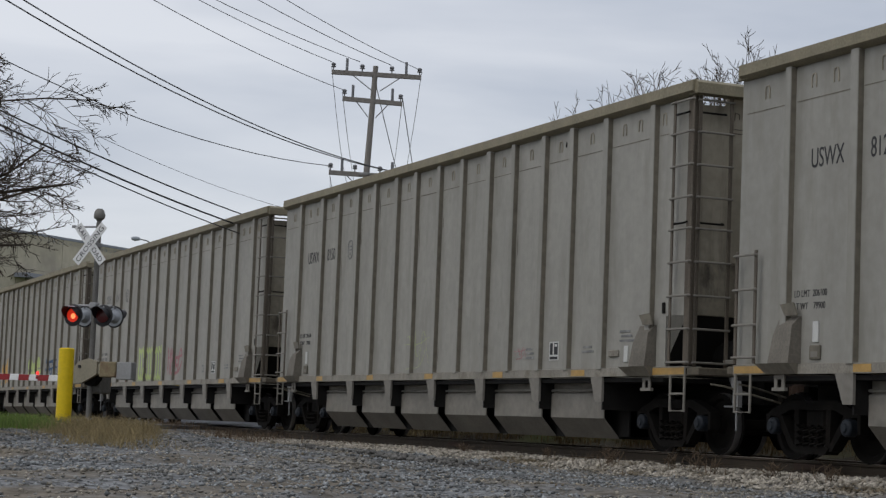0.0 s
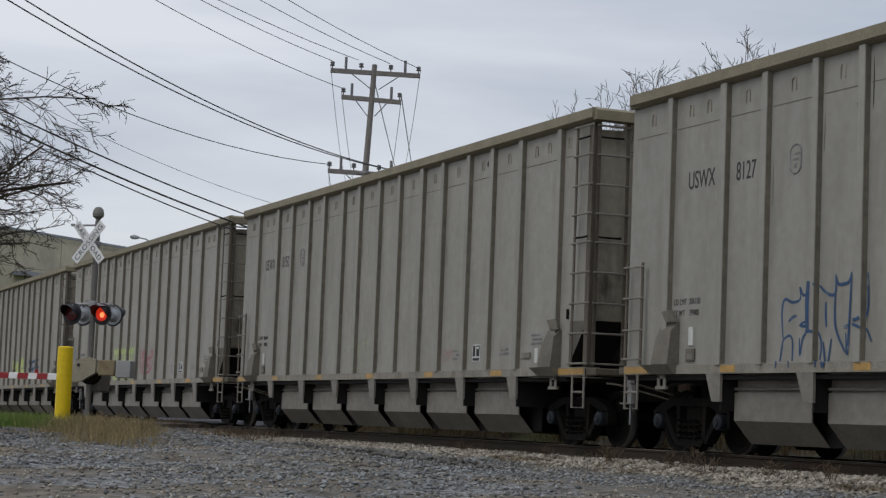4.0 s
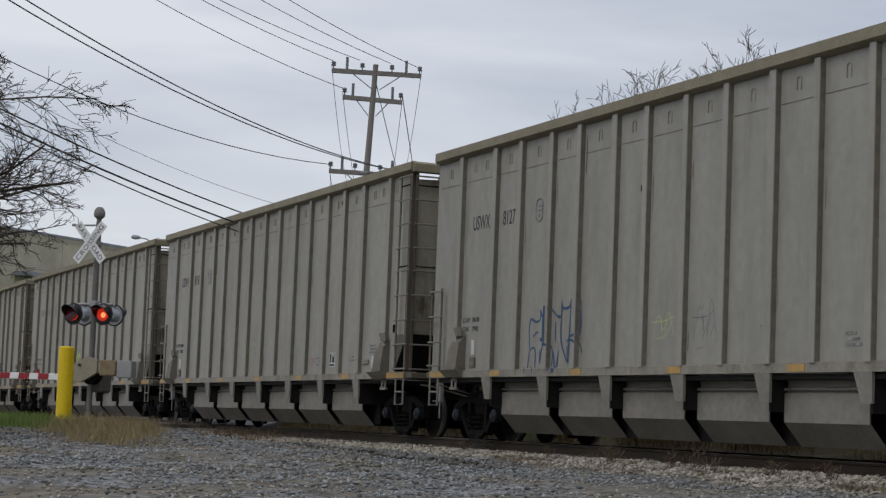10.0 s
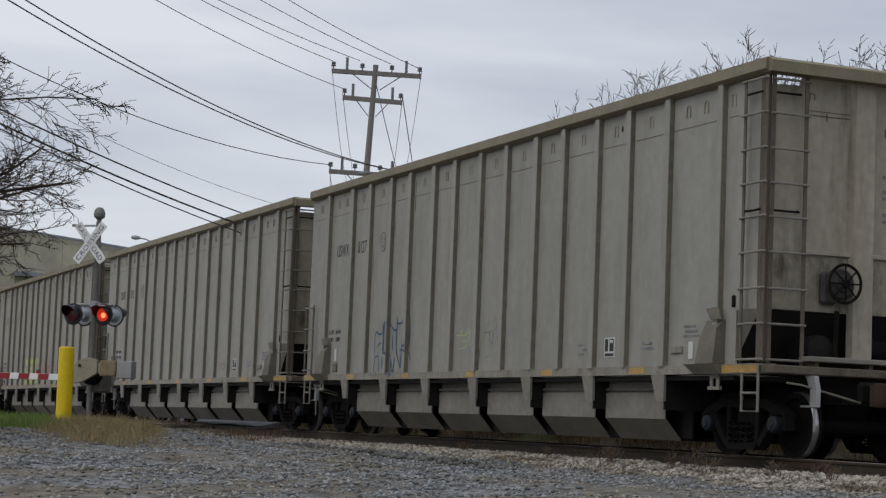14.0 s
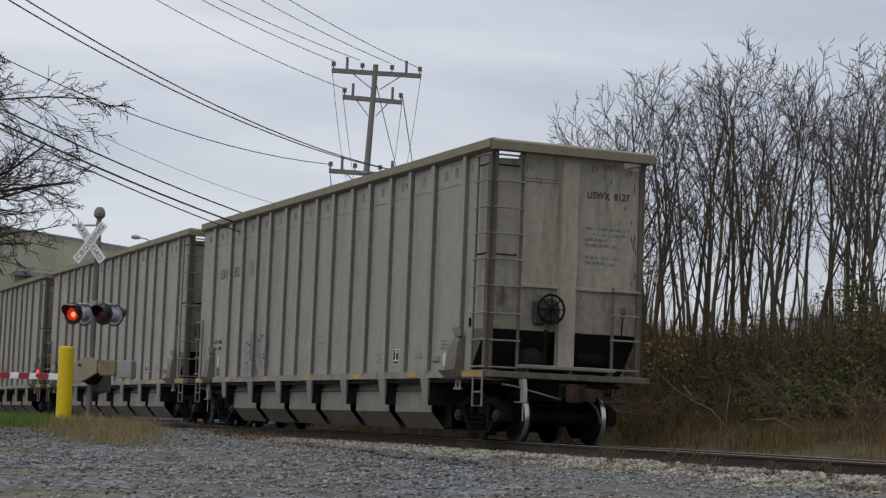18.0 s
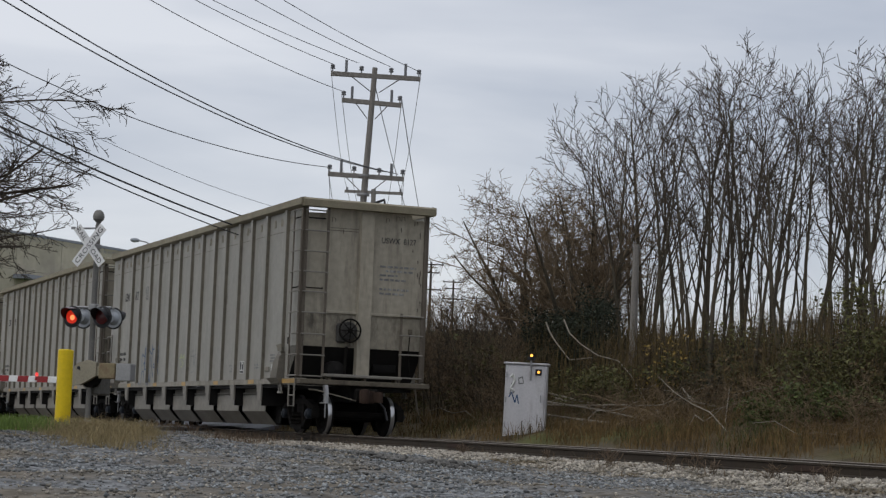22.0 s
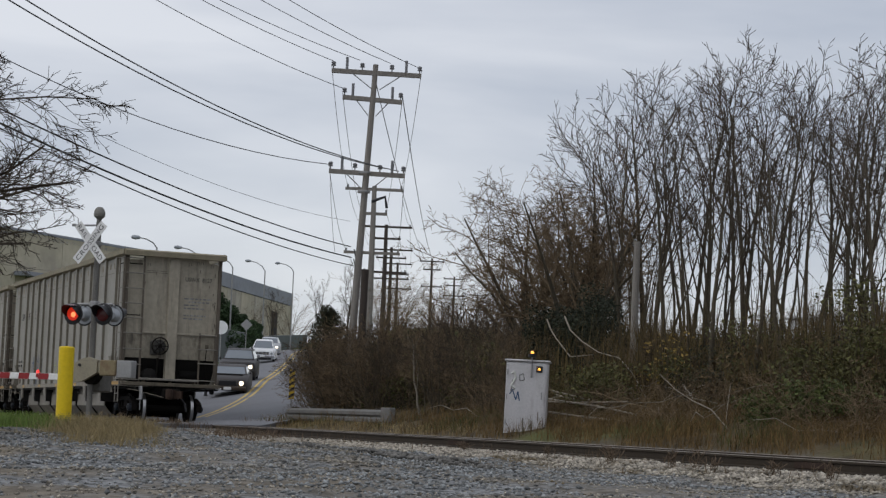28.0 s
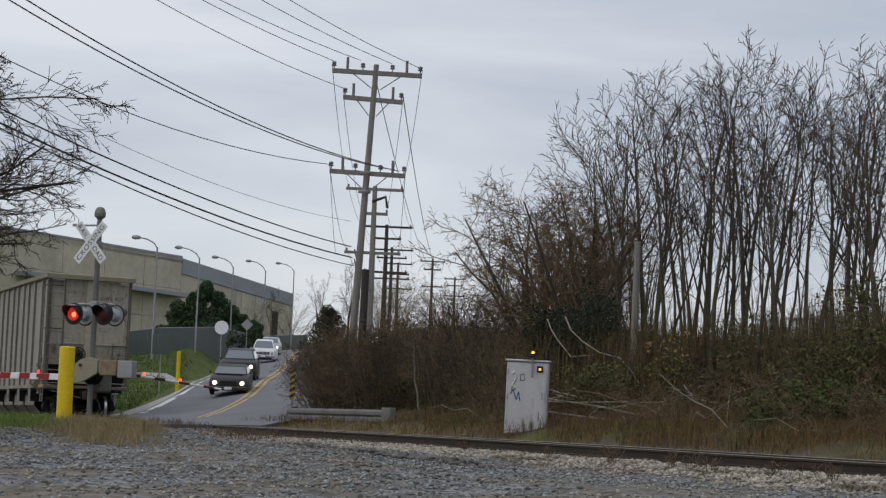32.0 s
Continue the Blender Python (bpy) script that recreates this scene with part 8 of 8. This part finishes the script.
def stones(name, n, sizes, mat, label, seed, spread, lift=0.3):
    """Angular broken stones: squashed, jittered eight-faced lumps."""
    rg = np.random.default_rng(seed)
    x, y = spread(rg, n)
    n = len(x)
    z = land(x, y)
    s = sizes[0] + (sizes[1] - sizes[0]) * rg.random(n) ** 2.2
    unit = np.array([[1, 0, 0], [-1, 0, 0], [0, 1, 0], [0, -1, 0], [0, 0, 0.8], [0, 0, -0.8]], float)
    v = unit[None] * rg.uniform(0.55, 1.25, (n, 6, 1)) + rg.normal(0, 0.17, (n, 6, 3))
    a = rg.uniform(0, 2 * np.pi, n)
    ca, sa = np.cos(a)[:, None], np.sin(a)[:, None]
    v = np.stack([v[..., 0] * ca - v[..., 1] * sa, v[..., 0] * sa + v[..., 1] * ca, v[..., 2] * 0.75], -1) * s[:, None, None]
    v += np.stack([x, y, z + s * lift], -1)[:, None, :]
    f = np.array([[0, 2, 4], [2, 1, 4], [1, 3, 4], [3, 0, 4], [2, 0, 5], [1, 2, 5], [3, 1, 5], [0, 3, 5]])
    me = bpy.data.meshes.new(name)
    me.from_pydata(v.reshape(-1, 3).tolist(), [], (np.arange(n)[:, None, None] * 6 + f[None]).reshape(-1, 3).tolist())
    me.polygons.foreach_set("use_smooth", [True] * len(me.polygons))
    me.materials.append(MAT[mat])
    tagged(new(name, me), label, "stones", kind="stuff")


def fan(b0, b1, d0, d1, ymax, ymin=-50):
    def f(rg, n):
        b, d = np.radians(rg.uniform(b0, b1, n)), np.sqrt(rg.uniform(d0 ** 2, d1 ** 2, n))
        x, y = -np.cos(b) * d, np.sin(b) * d
        ok = (y < ymax) & (y > ymin)
        return x[ok], y[ok]
    return f


def strip(x0, x1, y0, y1, bias=1.0):
    def f(rg, n):
        x = x0 + (x1 - x0) * rg.random(n) ** bias
        return x, rg.uniform(y0, y1, n)
    return f


def gravel_spread(rg, n):
    x, y = fan(7.5, 37.5, 11, 40, 12.6)(rg, n)
    v = np.sin(x * 0.5 + 1) * np.sin(y * 0.8) + rg.normal(0, 0.5, len(x))
    near = np.clip((np.hypot(x, y) - 15.5) / 6.0, 0.25, 1)
    ok = (v > -0.3) & (rg.random(len(x)) < near) & ((x > -31.5) | (y > -0.25 * x))
    return x[ok], y[ok]


stones("gravel", 105000, (0.008, 0.040), "gravel", "loose blue-grey crushed stone on the lot", 11, gravel_spread)
stones("lot_pebbles", 12000, (0.008, 0.030), "ballast", "pale dusty pebbles on the lot", 12, fan(7.5, 37.5, 11, 36, 12.8))
stones("ballast_shoulder", 17000, (0.018, 0.055), "ballast", "pale limestone ballast along the near rail", 13, strip(-18, -47, 12.5, 14.05, 1.15))
stones("ballast_bed", 10000, (0.018, 0.050), "ballast", "pale limestone ballast between and beyond the rails", 14, strip(-18, -50, 14.25, 16.6, 1.1))
# little ridge of darker dug-up stones in the lot
stones("dark_stone_ridge", 2200, (0.02, 0.07), "dark_stone", "low ridge of darker broken stone in the lot", 15,
       lambda rg, n: (-27.5 + rg.normal(0, 1.6, n), 10.55 + rg.normal(0, 0.22, n) + 0.0), 0.8)


def build_weed(x, y, h, seed):
    r = random.Random(seed)
    t = Twigs()
    for _ in range(9):
        d = Vector((r.gauss(0, 0.35), r.gauss(0, 0.35), 1)).normalized() * h * r.uniform(0.5, 1.1)
        o = Vector((r.gauss(0, 0.05), r.gauss(0, 0.05), 0))
        t.branch([o, o + d * 0.5 + Vector((r.gauss(0, 0.02), r.gauss(0, 0.02), 0)), o + d], 0.006, 0.003)
        for k in range(3):
            p = o + d * r.uniform(0.4, 0.9)
            t.branch([p, p + Vector((r.gauss(0, 0.06), r.gauss(0, 0.06), 0.08))], 0.005, 0.004)
    ob = new("dead_weed", t.mesh("dead_weed", "weed"))
    ob.matrix_basis = pose(x, y, ground_at(x, y))
    tagged(ob, "dry brown dead weed in the ballast", "weed", "dead weeds in the ballast")


for k, (x, y, h) in enumerate(((-25.4, 13.2, 0.28), (-25.0, 13.0, 0.22), (-23.3, 13.1, 0.24), (-22.9, 13.2, 0.26), (-22.2, 13.0, 0.2), (-20.8, 13.1, 0.2), (-27.5, 13.2, 0.16), (-31.0, 13.2, 0.15), (-19.4, 13.0, 0.22), (-55.0, 12.6, 0.35),
                               (-58.0, 12.8, 0.4), (-50.0, 12.4, 0.32), (-61.0, 12.6, 0.45), (-47.0, 12.2, 0.3), (-53.0, 12.2, 0.35), (-64.0, 12.4, 0.4))):
    build_weed(x, y, h, 600 + k)


# added flaps hide one lit lens, then the other, in place of switching
FLASH_AT, FLASH_FOR = 0.775 - 1.2255, 0.61275


def lamp_motions():
    for sx, flap in flaps:
        base = pose(0, 0, 0.158)
        shut, lifted = base, base @ pose(0, 0, 0, -84, 0, 0)
        rows, t = [], FLASH_AT - (0.0 if sx < 0 else FLASH_FOR)
        state = []
        while t < 33.5:
            state += [(t - 0.06, shut), (t + 0.06, lifted), (t + FLASH_FOR - 0.06, lifted), (t + FLASH_FOR + 0.06, shut)]
            t += 2 * FLASH_FOR
        first = [m for s, m in state if s <= 0][-1]
        rows = [(0.0, first)] + [(round(s, 3), m) for s, m in state if 0.02 < s < 31.97] + [(32.0, [m for s, m in state if s <= 32.01][-1])]
        walk(flap, rows)
    # these lamps shine while the first of the pair does
    for cover, (x, y, z), drop in covers:
        over, away = pose(x, y, z), pose(x, y, z - drop)
        state, t = [], FLASH_AT
        while t < 33.5:
            state += [(t - 0.05, over), (t + 0.05, away), (t + FLASH_FOR - 0.05, away), (t + FLASH_FOR + 0.05, over)]
            t += 2 * FLASH_FOR
        walk(cover, [(0.0, [m for s, m in state if s <= 0][-1])] + [(round(s, 3), m) for s, m in state if 0.02 < s < 31.97] + [(32.0, [m for s, m in state if s <= 32.01][-1])])


def motions():
    train_motions()
    lamp_motions()


motions()
